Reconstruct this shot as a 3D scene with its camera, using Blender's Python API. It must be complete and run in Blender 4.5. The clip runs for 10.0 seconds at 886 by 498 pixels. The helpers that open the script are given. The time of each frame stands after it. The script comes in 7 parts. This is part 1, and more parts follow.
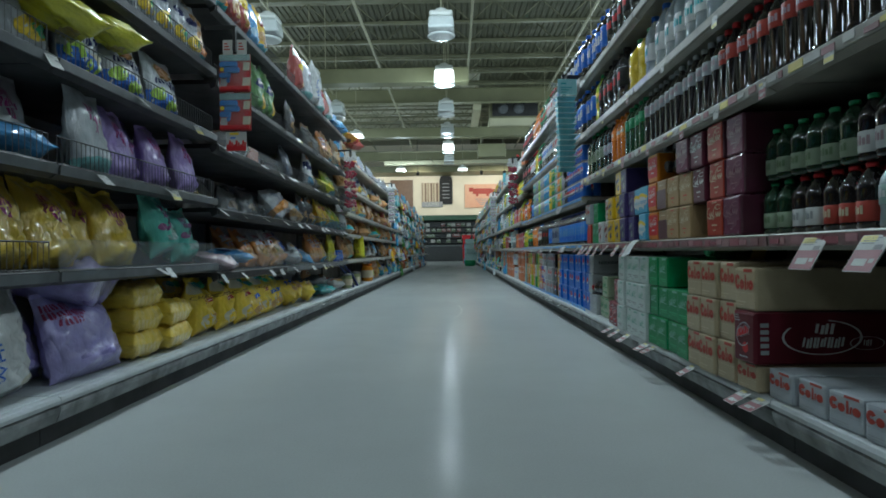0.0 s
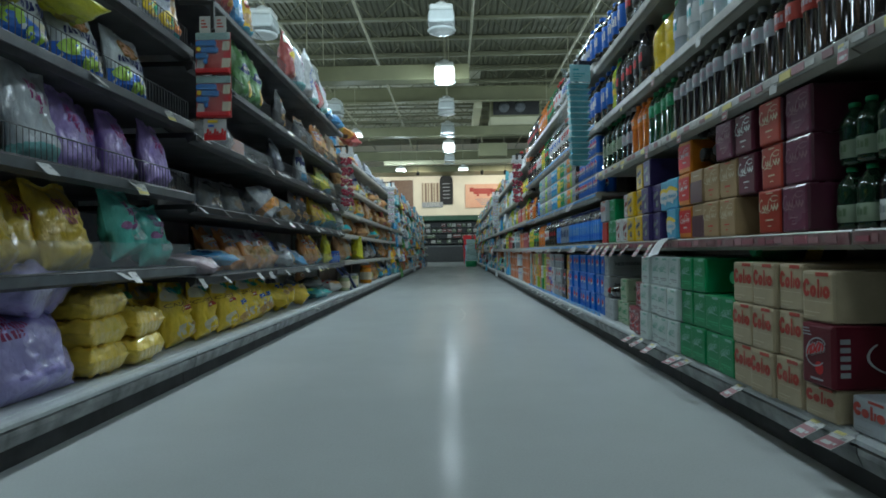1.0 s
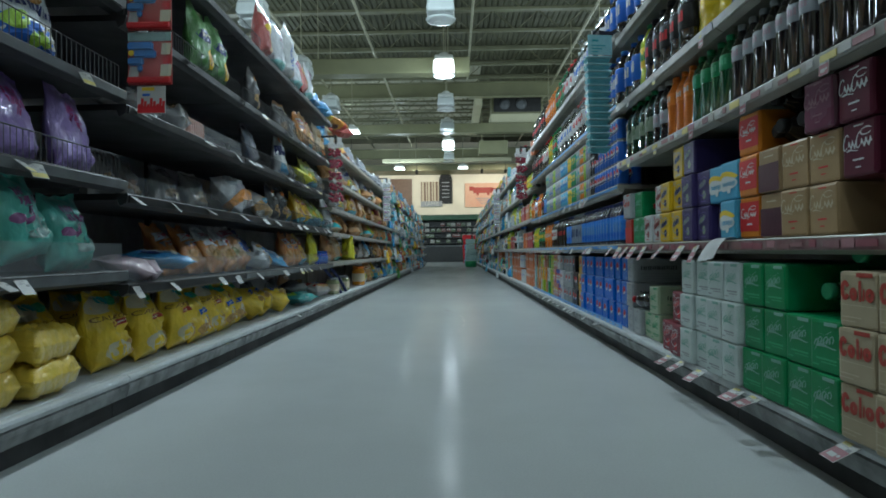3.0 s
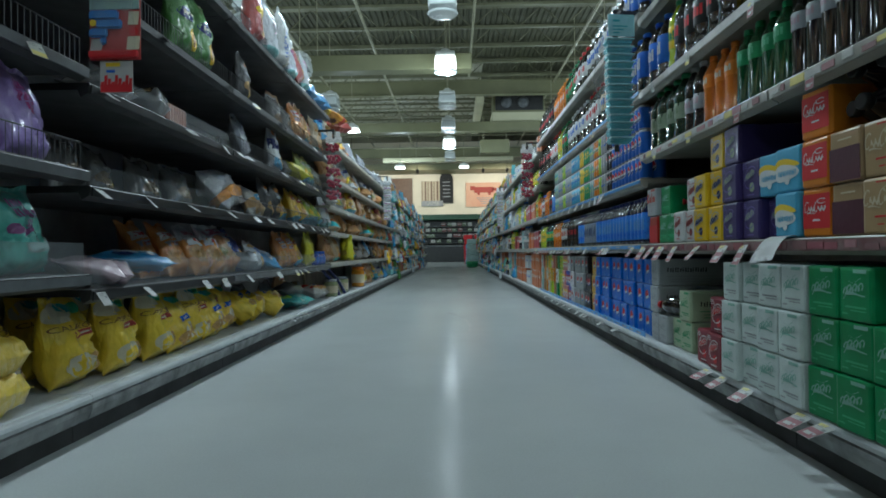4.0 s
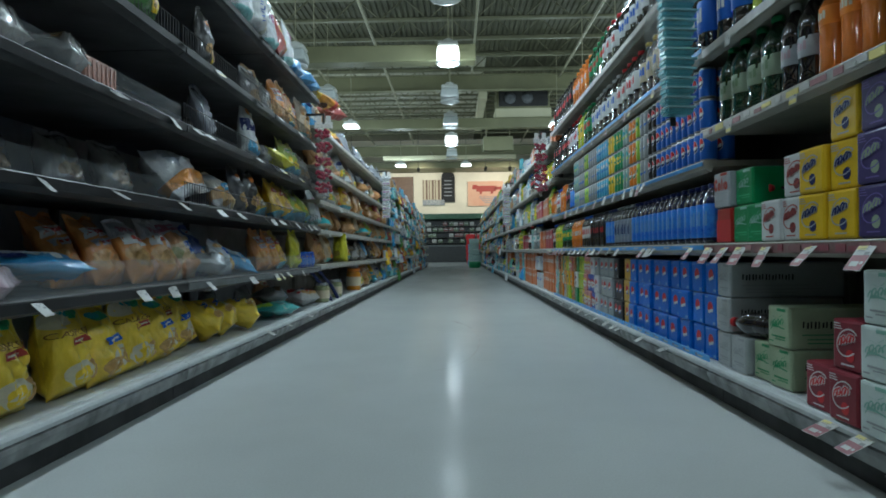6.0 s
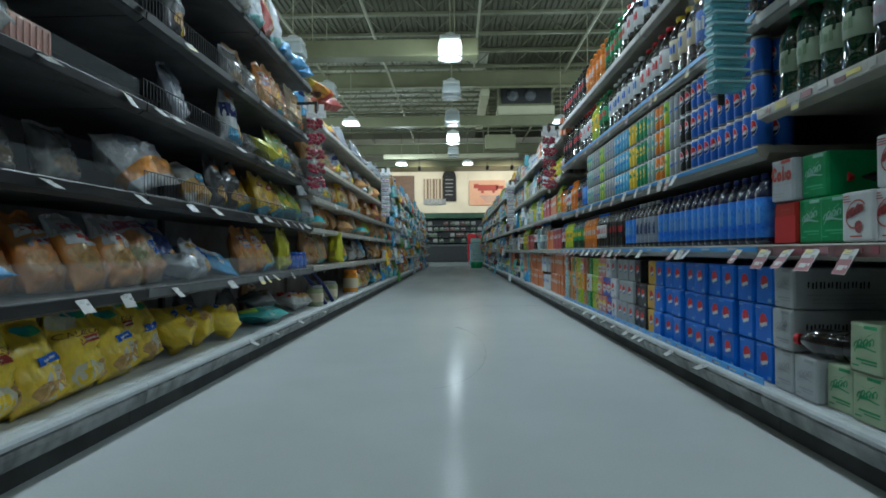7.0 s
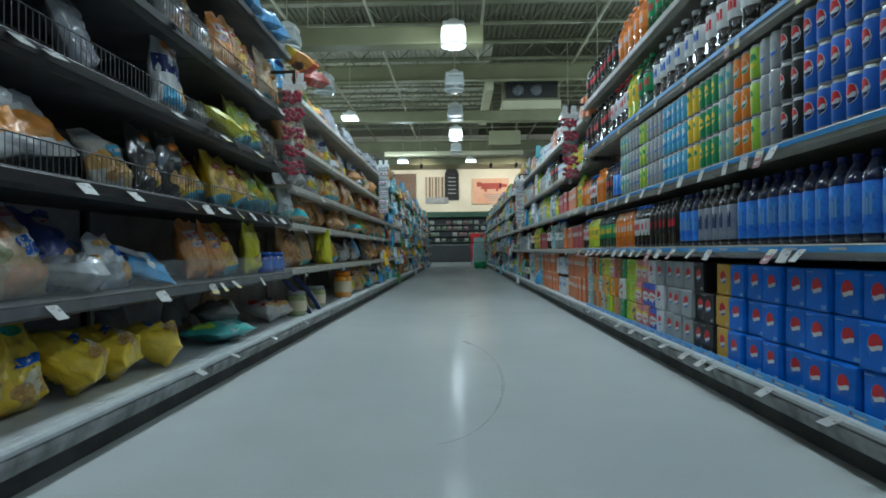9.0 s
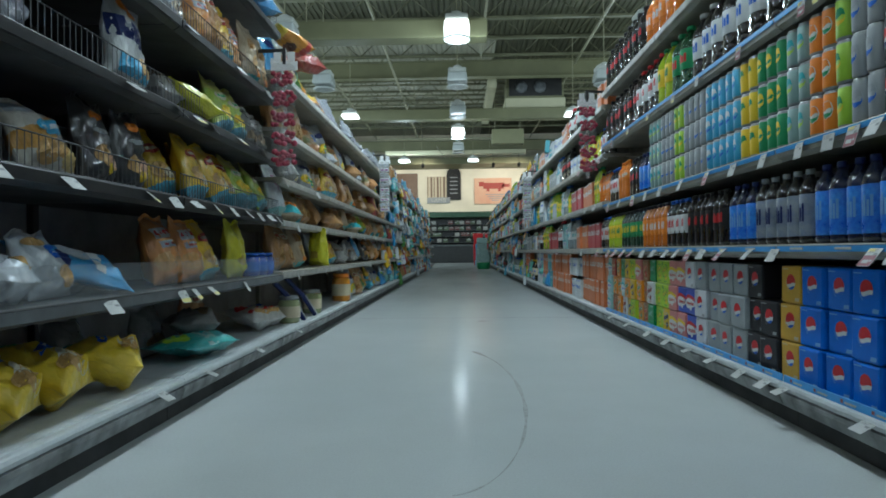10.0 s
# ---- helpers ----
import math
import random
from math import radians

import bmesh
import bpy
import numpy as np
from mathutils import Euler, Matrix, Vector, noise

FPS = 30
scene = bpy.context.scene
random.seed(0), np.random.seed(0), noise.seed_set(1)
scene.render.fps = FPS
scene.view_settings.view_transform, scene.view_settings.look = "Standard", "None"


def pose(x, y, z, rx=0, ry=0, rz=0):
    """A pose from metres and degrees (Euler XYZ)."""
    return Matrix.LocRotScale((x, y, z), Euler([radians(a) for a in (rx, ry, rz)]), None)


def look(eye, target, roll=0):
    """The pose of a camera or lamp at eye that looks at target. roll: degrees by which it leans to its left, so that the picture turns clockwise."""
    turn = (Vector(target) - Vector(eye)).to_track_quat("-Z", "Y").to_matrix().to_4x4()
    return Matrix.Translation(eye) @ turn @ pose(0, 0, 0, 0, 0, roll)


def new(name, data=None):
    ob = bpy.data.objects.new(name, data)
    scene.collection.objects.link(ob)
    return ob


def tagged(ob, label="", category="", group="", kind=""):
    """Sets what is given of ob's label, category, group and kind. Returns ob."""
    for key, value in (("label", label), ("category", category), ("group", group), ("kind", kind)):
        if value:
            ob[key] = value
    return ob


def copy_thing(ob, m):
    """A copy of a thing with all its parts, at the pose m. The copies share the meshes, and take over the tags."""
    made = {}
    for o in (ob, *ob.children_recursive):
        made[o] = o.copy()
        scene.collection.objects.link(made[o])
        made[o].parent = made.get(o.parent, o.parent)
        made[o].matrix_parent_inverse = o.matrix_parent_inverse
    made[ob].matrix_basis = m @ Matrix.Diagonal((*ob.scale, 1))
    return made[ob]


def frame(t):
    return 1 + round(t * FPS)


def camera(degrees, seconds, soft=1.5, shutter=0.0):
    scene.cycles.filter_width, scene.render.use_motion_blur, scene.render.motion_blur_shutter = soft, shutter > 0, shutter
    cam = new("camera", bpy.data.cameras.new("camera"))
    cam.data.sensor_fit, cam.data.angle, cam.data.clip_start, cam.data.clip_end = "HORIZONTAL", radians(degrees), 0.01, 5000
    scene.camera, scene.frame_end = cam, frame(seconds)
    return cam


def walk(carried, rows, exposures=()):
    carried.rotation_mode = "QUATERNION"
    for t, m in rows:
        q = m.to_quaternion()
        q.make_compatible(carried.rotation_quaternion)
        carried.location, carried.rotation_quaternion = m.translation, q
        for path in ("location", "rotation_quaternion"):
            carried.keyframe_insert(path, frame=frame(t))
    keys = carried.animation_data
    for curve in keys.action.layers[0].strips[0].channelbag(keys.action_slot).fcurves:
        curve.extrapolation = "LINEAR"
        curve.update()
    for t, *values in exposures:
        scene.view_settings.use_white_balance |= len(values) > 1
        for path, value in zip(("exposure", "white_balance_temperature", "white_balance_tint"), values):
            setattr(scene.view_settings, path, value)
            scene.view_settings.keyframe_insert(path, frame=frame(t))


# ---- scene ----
cam = camera(72.1, 10.0, 1.75)
PATH = [
    (0, (0.134, 1.202, 0.568), (0.096, 3.201, 0.576), -0.7),
    (0.5, (0.11, 1.375, 0.57), (0.072, 3.374, 0.579), -0.8),
    (1, (0.113, 1.52, 0.569), (0.074, 3.519, 0.579), -0.9),
    (1.5, (0.12, 1.658, 0.571), (0.081, 3.657, 0.58), -0.8),
    (2, (0.129, 1.796, 0.571), (0.091, 3.796, 0.581), -0.7),
    (2.5, (0.128, 1.928, 0.575), (0.091, 3.928, 0.584), -0.7),
    (4, (0.086, 2.343, 0.58), (0.048, 4.342, 0.589), -0.7),
    (4.5, (0.066, 2.493, 0.584), (0.029, 4.493, 0.593), -0.6),
    (5, (0.054, 2.652, 0.586), (0.015, 4.652, 0.595), -0.7),
    (5.5, (0.05, 2.812, 0.584), (0.01, 4.812, 0.593), -0.7),
    (7, (0.026, 3.353, 0.594), (-0.018, 5.352, 0.601), -0.5),
    (7.5, (0.017, 3.535, 0.593), (-0.029, 5.534, 0.601), -0.5),
    (8, (0.021, 3.721, 0.591), (-0.027, 5.72, 0.599), -0.5),
    (8.5, (0.017, 3.918, 0.589), (-0.034, 5.918, 0.598), -0.6),
    (9, (-0.006, 4.109, 0.595), (-0.057, 6.108, 0.601), -0.5),
    (9.5, (-0.04, 4.311, 0.596), (-0.09, 6.31, 0.602), -0.5),
    (10, (-0.055, 4.503, 0.594), (-0.11, 6.502, 0.602), -0.6),
]
walk(cam, [(t, look(eye, target, roll)) for t, eye, target, roll in PATH])

# ---- light ----
world = bpy.data.worlds.new("store_air")
scene.world = world
world.use_nodes = True
world.node_tree.nodes["Background"].inputs[0].default_value = (0.80, 0.92, 1.0, 1)
world.node_tree.nodes["Background"].inputs[1].default_value = 0.02

# Seen lit: 16.2 and 26.4. Nearer ones are unseen, assumed lit for brightness.
LIT_AISLE = (-4.2, -7.6, -0.8, 2.6, 6.0, 9.4, 16.2, 26.4)
LAMP_Z = 4.70
LAMP_COLOUR = (0.785, 1.0, 1.11)
LAMP_POWER = 135


def ceiling_lamp_light(x, y, power=LAMP_POWER):
    d = bpy.data.lights.new("high_bay_lamp", "POINT")
    d.shadow_soft_size, d.energy, d.color = 0.2, power, LAMP_COLOUR
    ob = new("high_bay_lamp", d)
    ob.matrix_world = pose(x, y, LAMP_Z - 0.27)
    return ob


# ---- materials ----
def nodes_of(name):
    m = bpy.data.materials.new(name)
    m.use_nodes = True
    t = m.node_tree
    return m, t, t.nodes["Principled BSDF"]


def link(t, a, b):
    t.links.new(a, b)


def add(t, kind, **kw):
    n = t.nodes.new(kind)
    for k, v in kw.items():
        n.inputs[k].default_value = v
    return n


def mix(t, fac, a, b, mode="MIX"):
    n = t.nodes.new("ShaderNodeMix")
    n.data_type, n.blend_type = "RGBA", mode
    for sock, v in ((n.inputs[0], fac), (n.inputs[6], a), (n.inputs[7], b)):
        if isinstance(v, bpy.types.NodeSocket):
            link(t, v, sock)
        elif isinstance(v, tuple):
            sock.default_value = (*v[:3], 1)
        else:
            sock.default_value = v
    return n.outputs[2]


def calc(t, op, a, b=0.0, c=None):
    n = t.nodes.new("ShaderNodeMath")
    n.operation = op
    for sock, v in zip(n.inputs, (a, b, c)):
        if v is None:
            continue
        if isinstance(v, bpy.types.NodeSocket):
            link(t, v, sock)
        else:
            sock.default_value = v
    return n.outputs[0]


def noise_out(t, coord, scale, detail=3.0, rough=0.55):
    n = add(t, "ShaderNodeTexNoise", Scale=scale, Detail=detail, Roughness=rough)
    link(t, coord, n.inputs["Vector"])
    return n.outputs["Fac"]


def ramp(t, fac, lo, hi):
    n = t.nodes.new("ShaderNodeMapRange")
    link(t, fac, n.inputs[0])
    n.inputs[1].default_value, n.inputs[2].default_value = lo, hi
    return n.outputs[0]


def bump(t, b, height, strength, distance=0.01):
    n = add(t, "ShaderNodeBump", Strength=strength, Distance=distance)
    link(t, height, n.inputs["Height"])
    link(t, n.outputs[0], b.inputs["Normal"])


def surface(name, col, rough=0.5, metal=0.0, wear=0.15, scale=6.0, fine=60.0, relief=0.1, col2=None, coat=0.0, spec=0.5):
    """Paint, metal or board with stains at two scales and a light relief."""
    m, t, b = nodes_of(name)
    co = t.nodes.new("ShaderNodeTexCoord").outputs["Object"]
    big, small = noise_out(t, co, scale), noise_out(t, co, fine, 2.0)
    dark = col2 or tuple(c * (1 - wear * 1.8) for c in col)
    c = mix(t, ramp(t, big, 0.35, 0.7), col, dark)
    c = mix(t, calc(t, "MULTIPLY", ramp(t, small, 0.45, 0.75), wear), c, tuple(x * 0.6 for x in col))
    link(t, c, b.inputs["Base Color"])
    link(t, calc(t, "ADD", calc(t, "MULTIPLY", big, 0.2), rough - 0.1), b.inputs["Roughness"])
    b.inputs["Metallic"].default_value = metal
    b.inputs["Coat Weight"].default_value = coat
    b.inputs["Specular IOR Level"].default_value = spec
    if relief:
        bump(t, b, small, relief, 0.004)
    return m


SEAL_COLOUR = {}


def printed(name, base, top=None, rough=0.32, crinkle=0.45, tone=0.12, top_at=0.76, ovals=()):
    """A printed film: base colour, a coloured head and oval patches of print, with crinkles and folds."""
    SEAL_COLOUR[name] = top or base
    m, t, b = nodes_of(name)
    tc = t.nodes.new("ShaderNodeTexCoord")
    sep = t.nodes.new("ShaderNodeSeparateXYZ")
    link(t, tc.outputs["Generated"], sep.inputs[0])
    x, z = sep.outputs[0], sep.outputs[2]
    n1 = noise_out(t, tc.outputs["Generated"], 5.0, 4.0)
    wob = calc(t, "ADD", z, calc(t, "MULTIPLY", calc(t, "SUBTRACT", n1, 0.5), 0.16))
    n3 = noise_out(t, tc.outputs["Generated"], 13.0, 3.0)
    wob2 = calc(t, "ADD", z, calc(t, "MULTIPLY", calc(t, "SUBTRACT", n3, 0.5), 0.07))
    c = mix(t, ramp(t, n1, 0.35, 0.75), base, tuple(v * (1 - tone * 2) for v in base))
    if top:
        c = mix(t, calc(t, "GREATER_THAN", wob, top_at), c, top)
    for cx, cz, rx, rz, col in ovals:
        dx, dz = calc(t, "DIVIDE", calc(t, "SUBTRACT", x, cx), rx), calc(t, "DIVIDE", calc(t, "SUBTRACT", wob2, cz), rz)
        r2 = calc(t, "ADD", calc(t, "MULTIPLY", dx, dx), calc(t, "MULTIPLY", dz, dz))
        grain = mix(t, ramp(t, n3, 0.35, 0.7), col, tuple(v * 0.72 for v in col))
        c = mix(t, calc(t, "LESS_THAN", r2, 1.0), c, grain)
    link(t, c, b.inputs["Base Color"])
    b.inputs["Roughness"].default_value = rough
    b.inputs["Coat Weight"].default_value = 0.75
    b.inputs["Coat Roughness"].default_value = 0.09
    if crinkle:
        st = t.nodes.new("ShaderNodeMapping")
        st.inputs["Scale"].default_value = (1.0, 1.0, 0.55)
        st.inputs["Rotation"].default_value = (0.0, 0.35, 0.0)
        link(t, tc.outputs["Object"], st.inputs["Vector"])
        wide = noise_out(t, st.outputs[0], 9.0, 2.0, 0.5)
        fold = calc(t, "ABSOLUTE", calc(t, "SUBTRACT", noise_out(t, st.outputs[0], 13.0, 1.0, 0.5), 0.5))
        thin = calc(t, "ABSOLUTE", calc(t, "SUBTRACT", noise_out(t, st.outputs[0], 31.0, 2.0, 0.5), 0.5))
        bump(t, b, calc(t, "ADD", wide, calc(t, "ADD", calc(t, "MULTIPLY", fold, 1.5), calc(t, "MULTIPLY", thin, 0.45))), crinkle * 1.5, 0.03)
    return m


def clear(name, col, alpha=0.3, rough=0.08):
    m, t, b = nodes_of(name)
    b.inputs["Base Color"].default_value = (*col, 1)
    b.inputs["Roughness"].default_value = rough
    b.inputs["Alpha"].default_value = alpha
    co = t.nodes.new("ShaderNodeTexCoord").outputs["Object"]
    bump(t, b, noise_out(t, co, 22.0, 3.0), 0.25, 0.02)
    return m


def drink(name, col, trans=0.0):
    m, t, b = nodes_of(name)
    co = t.nodes.new("ShaderNodeTexCoord").outputs["Object"]
    c = mix(t, ramp(t, noise_out(t, co, 9.0), 0.3, 0.7), col, tuple(v * 0.7 for v in col))
    link(t, c, b.inputs["Base Color"])
    b.inputs["Roughness"].default_value = 0.06
    b.inputs["Coat Weight"].default_value = 0.8
    b.inputs["Transmission Weight"].default_value = trans
    return m


def glow(name, col, strength):
    m, t, b = nodes_of(name)
    b.inputs["Base Color"].default_value = (0.8, 0.8, 0.8, 1)
    b.inputs["Emission Color"].default_value = (*col, 1)
    b.inputs["Emission Strength"].default_value = strength
    return m


def floor_material():
    m, t, b = nodes_of("polished_floor")
    tc = t.nodes.new("ShaderNodeTexCoord")
    co = tc.outputs["Object"]
    big, mid, small = noise_out(t, co, 0.5, 2.0), noise_out(t, co, 3.2, 4.0), noise_out(t, co, 150.0, 3.0)
    c = mix(t, ramp(t, big, 0.25, 0.75), (0.525, 0.55, 0.545), (0.45, 0.475, 0.47))
    c = mix(t, calc(t, "MULTIPLY", ramp(t, mid, 0.4, 0.75), 0.34), c, (0.43, 0.44, 0.435))
    c = mix(t, calc(t, "MULTIPLY", ramp(t, small, 0.4, 0.75), 0.2), c, (0.32, 0.32, 0.31))
    link(t, c, b.inputs["Base Color"])
    st = t.nodes.new("ShaderNodeMapping")
    st.inputs["Scale"].default_value = (2.0, 0.3, 1.0)
    link(t, co, st.inputs["Vector"])
    streak = noise_out(t, st.outputs[0], 1.2, 2.0)
    link(t, calc(t, "ADD", 0.055, calc(t, "ADD", calc(t, "MULTIPLY", streak, 0.13), calc(t, "MULTIPLY", mid, 0.07))), b.inputs["Roughness"])
    bump(t, b, noise_out(t, co, 2.6, 2.0), 0.06, 0.02)
    b.inputs["Specular IOR Level"].default_value = 0.5
    b.inputs["IOR"].default_value = 1.046
    return m


M = {}
M["floor"] = floor_material()
M["cream_wall"] = surface("cream_wall_paint", (0.78, 0.72, 0.57), 0.7, wear=0.08, scale=0.8)
M["store_wall"] = surface("store_wall_paint", (0.55, 0.52, 0.42), 0.75, wear=0.1, scale=0.6)
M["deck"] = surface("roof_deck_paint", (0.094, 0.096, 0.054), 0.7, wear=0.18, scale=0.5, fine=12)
# Lighter copy of the deck paint: lamp spill put into the far bay's colour.
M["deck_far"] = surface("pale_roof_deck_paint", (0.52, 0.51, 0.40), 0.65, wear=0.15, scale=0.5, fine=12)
M["joist"] = surface("joist_paint", (0.175, 0.175, 0.105), 0.55, wear=0.15, scale=2.0)
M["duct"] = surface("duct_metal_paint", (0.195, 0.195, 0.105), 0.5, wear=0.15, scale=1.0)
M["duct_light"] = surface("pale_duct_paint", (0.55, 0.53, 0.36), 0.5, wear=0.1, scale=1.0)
M["dark_vent"] = surface("dark_vent_metal", (0.02, 0.02, 0.02), 0.5, wear=0.2)
M["pipe"] = surface("pipe_paint", (0.34, 0.33, 0.22), 0.45, wear=0.12)
M["fixture"] = surface("fixture_enamel", (0.62, 0.65, 0.62), 0.35, wear=0.06)
M["lens_off"] = surface("unlit_acrylic", (0.55, 0.60, 0.60), 0.25, wear=0.05)
M["lens_on"] = glow("lit_acrylic", (0.90, 1.0, 1.0), 2.2)
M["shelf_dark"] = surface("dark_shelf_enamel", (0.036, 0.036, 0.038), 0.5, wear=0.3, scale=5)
# Lightened copy of the dark shelf enamel, lifting the shade under the boards.
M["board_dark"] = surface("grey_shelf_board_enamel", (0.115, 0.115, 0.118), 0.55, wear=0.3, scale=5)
M["board_pale"] = surface("pale_shelf_board_enamel", (0.36, 0.34, 0.28), 0.45, wear=0.2, scale=5)
M["lip_dark"] = surface("dark_price_rail", (0.024, 0.024, 0.026), 0.5, wear=0.2, spec=0.3)
M["lip_grey"] = surface("grey_price_rail", (0.12, 0.13, 0.137), 0.4, wear=0.2, scale=9)
M["shelf_pale"] = surface("pale_shelf_enamel", (0.34, 0.32, 0.27), 0.42, wear=0.15, scale=4)
M["lip_pale"] = surface("pale_price_rail", (0.45, 0.44, 0.40), 0.32, wear=0.2, scale=9)
# Black steel painted far greyer, to lift the deep shade behind the goods.
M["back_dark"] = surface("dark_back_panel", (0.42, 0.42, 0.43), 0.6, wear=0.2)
M["back_pale"] = surface("pale_back_panel", (0.30, 0.29, 0.26), 0.6, wear=0.2)
M["base_rail"] = surface("scuffed_white_base_rail", (0.53, 0.565, 0.575), 0.4, wear=0.28, scale=5, col2=(0.42, 0.44, 0.45))
M["bumper"] = surface("grey_bumper_strip", (0.32, 0.33, 0.33), 0.5, wear=0.4, scale=9)
M["kick"] = surface("black_kick_plate", (0.055, 0.055, 0.056), 0.6, wear=0.3)
M["blue_rail"] = surface("blue_promo_strip", (0.04, 0.34, 0.78), 0.35, wear=0.1)
M["red_rail"] = surface("red_promo_strip", (0.18, 0.065, 0.07), 0.4, wear=0.3, scale=16, col2=(0.26, 0.18, 0.175))
M["wire"] = surface("dark_wire", (0.06, 0.06, 0.062), 0.5, metal=0.0, wear=0.1, relief=0)
M["acrylic"] = clear("clear_acrylic", (0.55, 0.60, 0.62), 0.09, 0.15)
M["acrylic_thin"] = clear("thin_clear_acrylic", (0.5, 0.55, 0.56), 0.05, 0.15)
M["film"] = clear("clear_film", (0.66, 0.68, 0.68), 0.30, 0.06)
M["tag_white"] = surface("white_tag_card", (0.48, 0.48, 0.46), 0.5, wear=0.1)
M["tag_yellow"] = surface("yellow_tag_card", (0.72, 0.62, 0.20), 0.5, wear=0.1)
M["tag_red"] = surface("red_tag_card", (0.29, 0.08, 0.10), 0.5, wear=0.1)
M["tag_pink"] = surface("pink_tag_card", (0.38, 0.18, 0.195), 0.5, wear=0.15)
M["tag_rose"] = surface("rose_tag_card", (0.27, 0.13, 0.135), 0.5, wear=0.15)
M["tag_print"] = surface("tag_print", (0.25, 0.25, 0.25), 0.6, relief=0)
M["black"] = surface("black_plastic", (0.02, 0.02, 0.02), 0.35)
M["white"] = surface("white_plastic", (0.75, 0.76, 0.76), 0.4, wear=0.08)
M["green_band"] = surface("dark_green_band", (0.03, 0.10, 0.05), 0.5)
M["case_dark"] = surface("dark_case", (0.02, 0.022, 0.022), 0.45)
M["case_steel"] = surface("case_steel", (0.10, 0.11, 0.11), 0.35, metal=0.4)


# ---- shape helpers ----
def box_into(bm, x0, x1, y0, y1, z0, z1, slot=0):
    v = [bm.verts.new((x, y, z)) for z in (z0, z1) for y in (y0, y1) for x in (x0, x1)]
    faces = []
    for q in ((0, 2, 3, 1), (4, 5, 7, 6), (0, 1, 5, 4), (2, 6, 7, 3), (0, 4, 6, 2), (1, 3, 7, 5)):
        f = bm.faces.new([v[i] for i in q])
        f.material_index = slot
        faces.append(f)
    return faces


def soft_box(x0, x1, y0, y1, z0, z1, r=0.004, seg=2):
    bm = bmesh.new()
    box_into(bm, x0, x1, y0, y1, z0, z1)
    bmesh.ops.bevel(bm, geom=list(bm.edges), offset=r, segments=seg, affect="EDGES", profile=0.6)
    return bm


def quad_into(bm, x0, x1, z0, z1, y, slot=0, skew=0.0):
    v = [bm.verts.new(p) for p in ((x0, y, z0), (x1, y, z0), (x1 + skew, y, z1), (x0 + skew, y, z1))]
    bm.faces.new(v).material_index = slot


def bar_into(bm, a, b, r, sides=4, slot=0):
    a, b = Vector(a), Vector(b)
    q = (b - a).to_track_quat("Z", "Y")
    rings = []
    for p in (a, b):
        rings.append([bm.verts.new(p + q @ Vector((r * math.cos(2 * math.pi * i / sides), r * math.sin(2 * math.pi * i / sides), 0))) for i in range(sides)])
    for i in range(sides):
        j = (i + 1) % sides
        bm.faces.new((rings[0][i], rings[0][j], rings[1][j], rings[1][i])).material_index = slot
    bm.faces.new(rings[0][::-1]).material_index = slot
    bm.faces.new(rings[1]).material_index = slot


def lathe(profile, sides=16, cap=True):
    bm = bmesh.new()
    rings = []
    for r, z in profile:
        rings.append([bm.verts.new((r * math.cos(2 * math.pi * i / sides), r * math.sin(2 * math.pi * i / sides), z)) for i in range(sides)])
    for a, b in zip(rings, rings[1:]):
        for i in range(sides):
            j = (i + 1) % sides
            bm.faces.new((a[i], a[j], b[j], b[i])).smooth = True
    if cap:
        bm.faces.new(rings[0][::-1])
        bm.faces.new(rings[-1])
    return bm


def extrude_profile(points, x0, x1):
    """A bar along x with the given outline in y and z."""
    bm = bmesh.new()
    ends = [[bm.verts.new((x, y, z)) for y, z in points] for x in (x0, x1)]
    n = len(points)
    for i in range(n):
        j = (i + 1) % n
        bm.faces.new((ends[0][i], ends[0][j], ends[1][j], ends[1][i]))
    bm.faces.new(ends[0][::-1])
    bm.faces.new(ends[1])
    bmesh.ops.recalc_face_normals(bm, faces=list(bm.faces))
    return bm


def mesh_of(name, bm, *mats):
    me = bpy.data.meshes.new(name)
    bm.to_mesh(me)
    bm.free()
    for m in mats:
        me.materials.append(M[m] if isinstance(m, str) else m)
    return me


def part(name, bm, material, parent, label=""):
    me = bm if isinstance(bm, bpy.types.Mesh) else mesh_of(name, bm, *(material if isinstance(material, tuple) else (material,)))
    ob = new(name, me)
    ob.parent = parent
    return tagged(ob, label)


def thing(name, data, label, category, group="", kind=""):
    if len(label.split()) < 4:
        label += " on a shelf"
    ob = new(name, data)
    return tagged(ob, label, category, group, kind)


def setting(name, bm, mat, label, category):
    return thing(name, mesh_of(name, bm, *(mat if isinstance(mat, tuple) else (mat,))), label, category, kind="structure")


# ---- the hall ----
X0, X1, Y0, Y1, ROOF = -13.0, 13.0, -9.0, 39.0, 7.2
bm = bmesh.new()
box_into(bm, X0, X1, Y0, Y1, -0.15, 0.0)
setting("floor", bm, "floor", "polished pale grey concrete store floor", "floor")
for n, (x0, x1, y0, y1) in {"wall_west": (X0 - 0.2, X0, Y0, Y1), "wall_east": (X1, X1 + 0.2, Y0, Y1), "wall_south": (X0, X1, Y0 - 0.2, Y0)}.items():
    bm = bmesh.new()
    box_into(bm, x0, x1, y0, y1, 0, ROOF)
    setting(n, bm, "store_wall", "plain painted store wall", "wall")
bm = bmesh.new()
box_into(bm, X0, X1, Y1, Y1 + 0.2, 0, ROOF)
setting("wall_north", bm, "cream_wall", "cream painted wall above the meat counter", "wall")


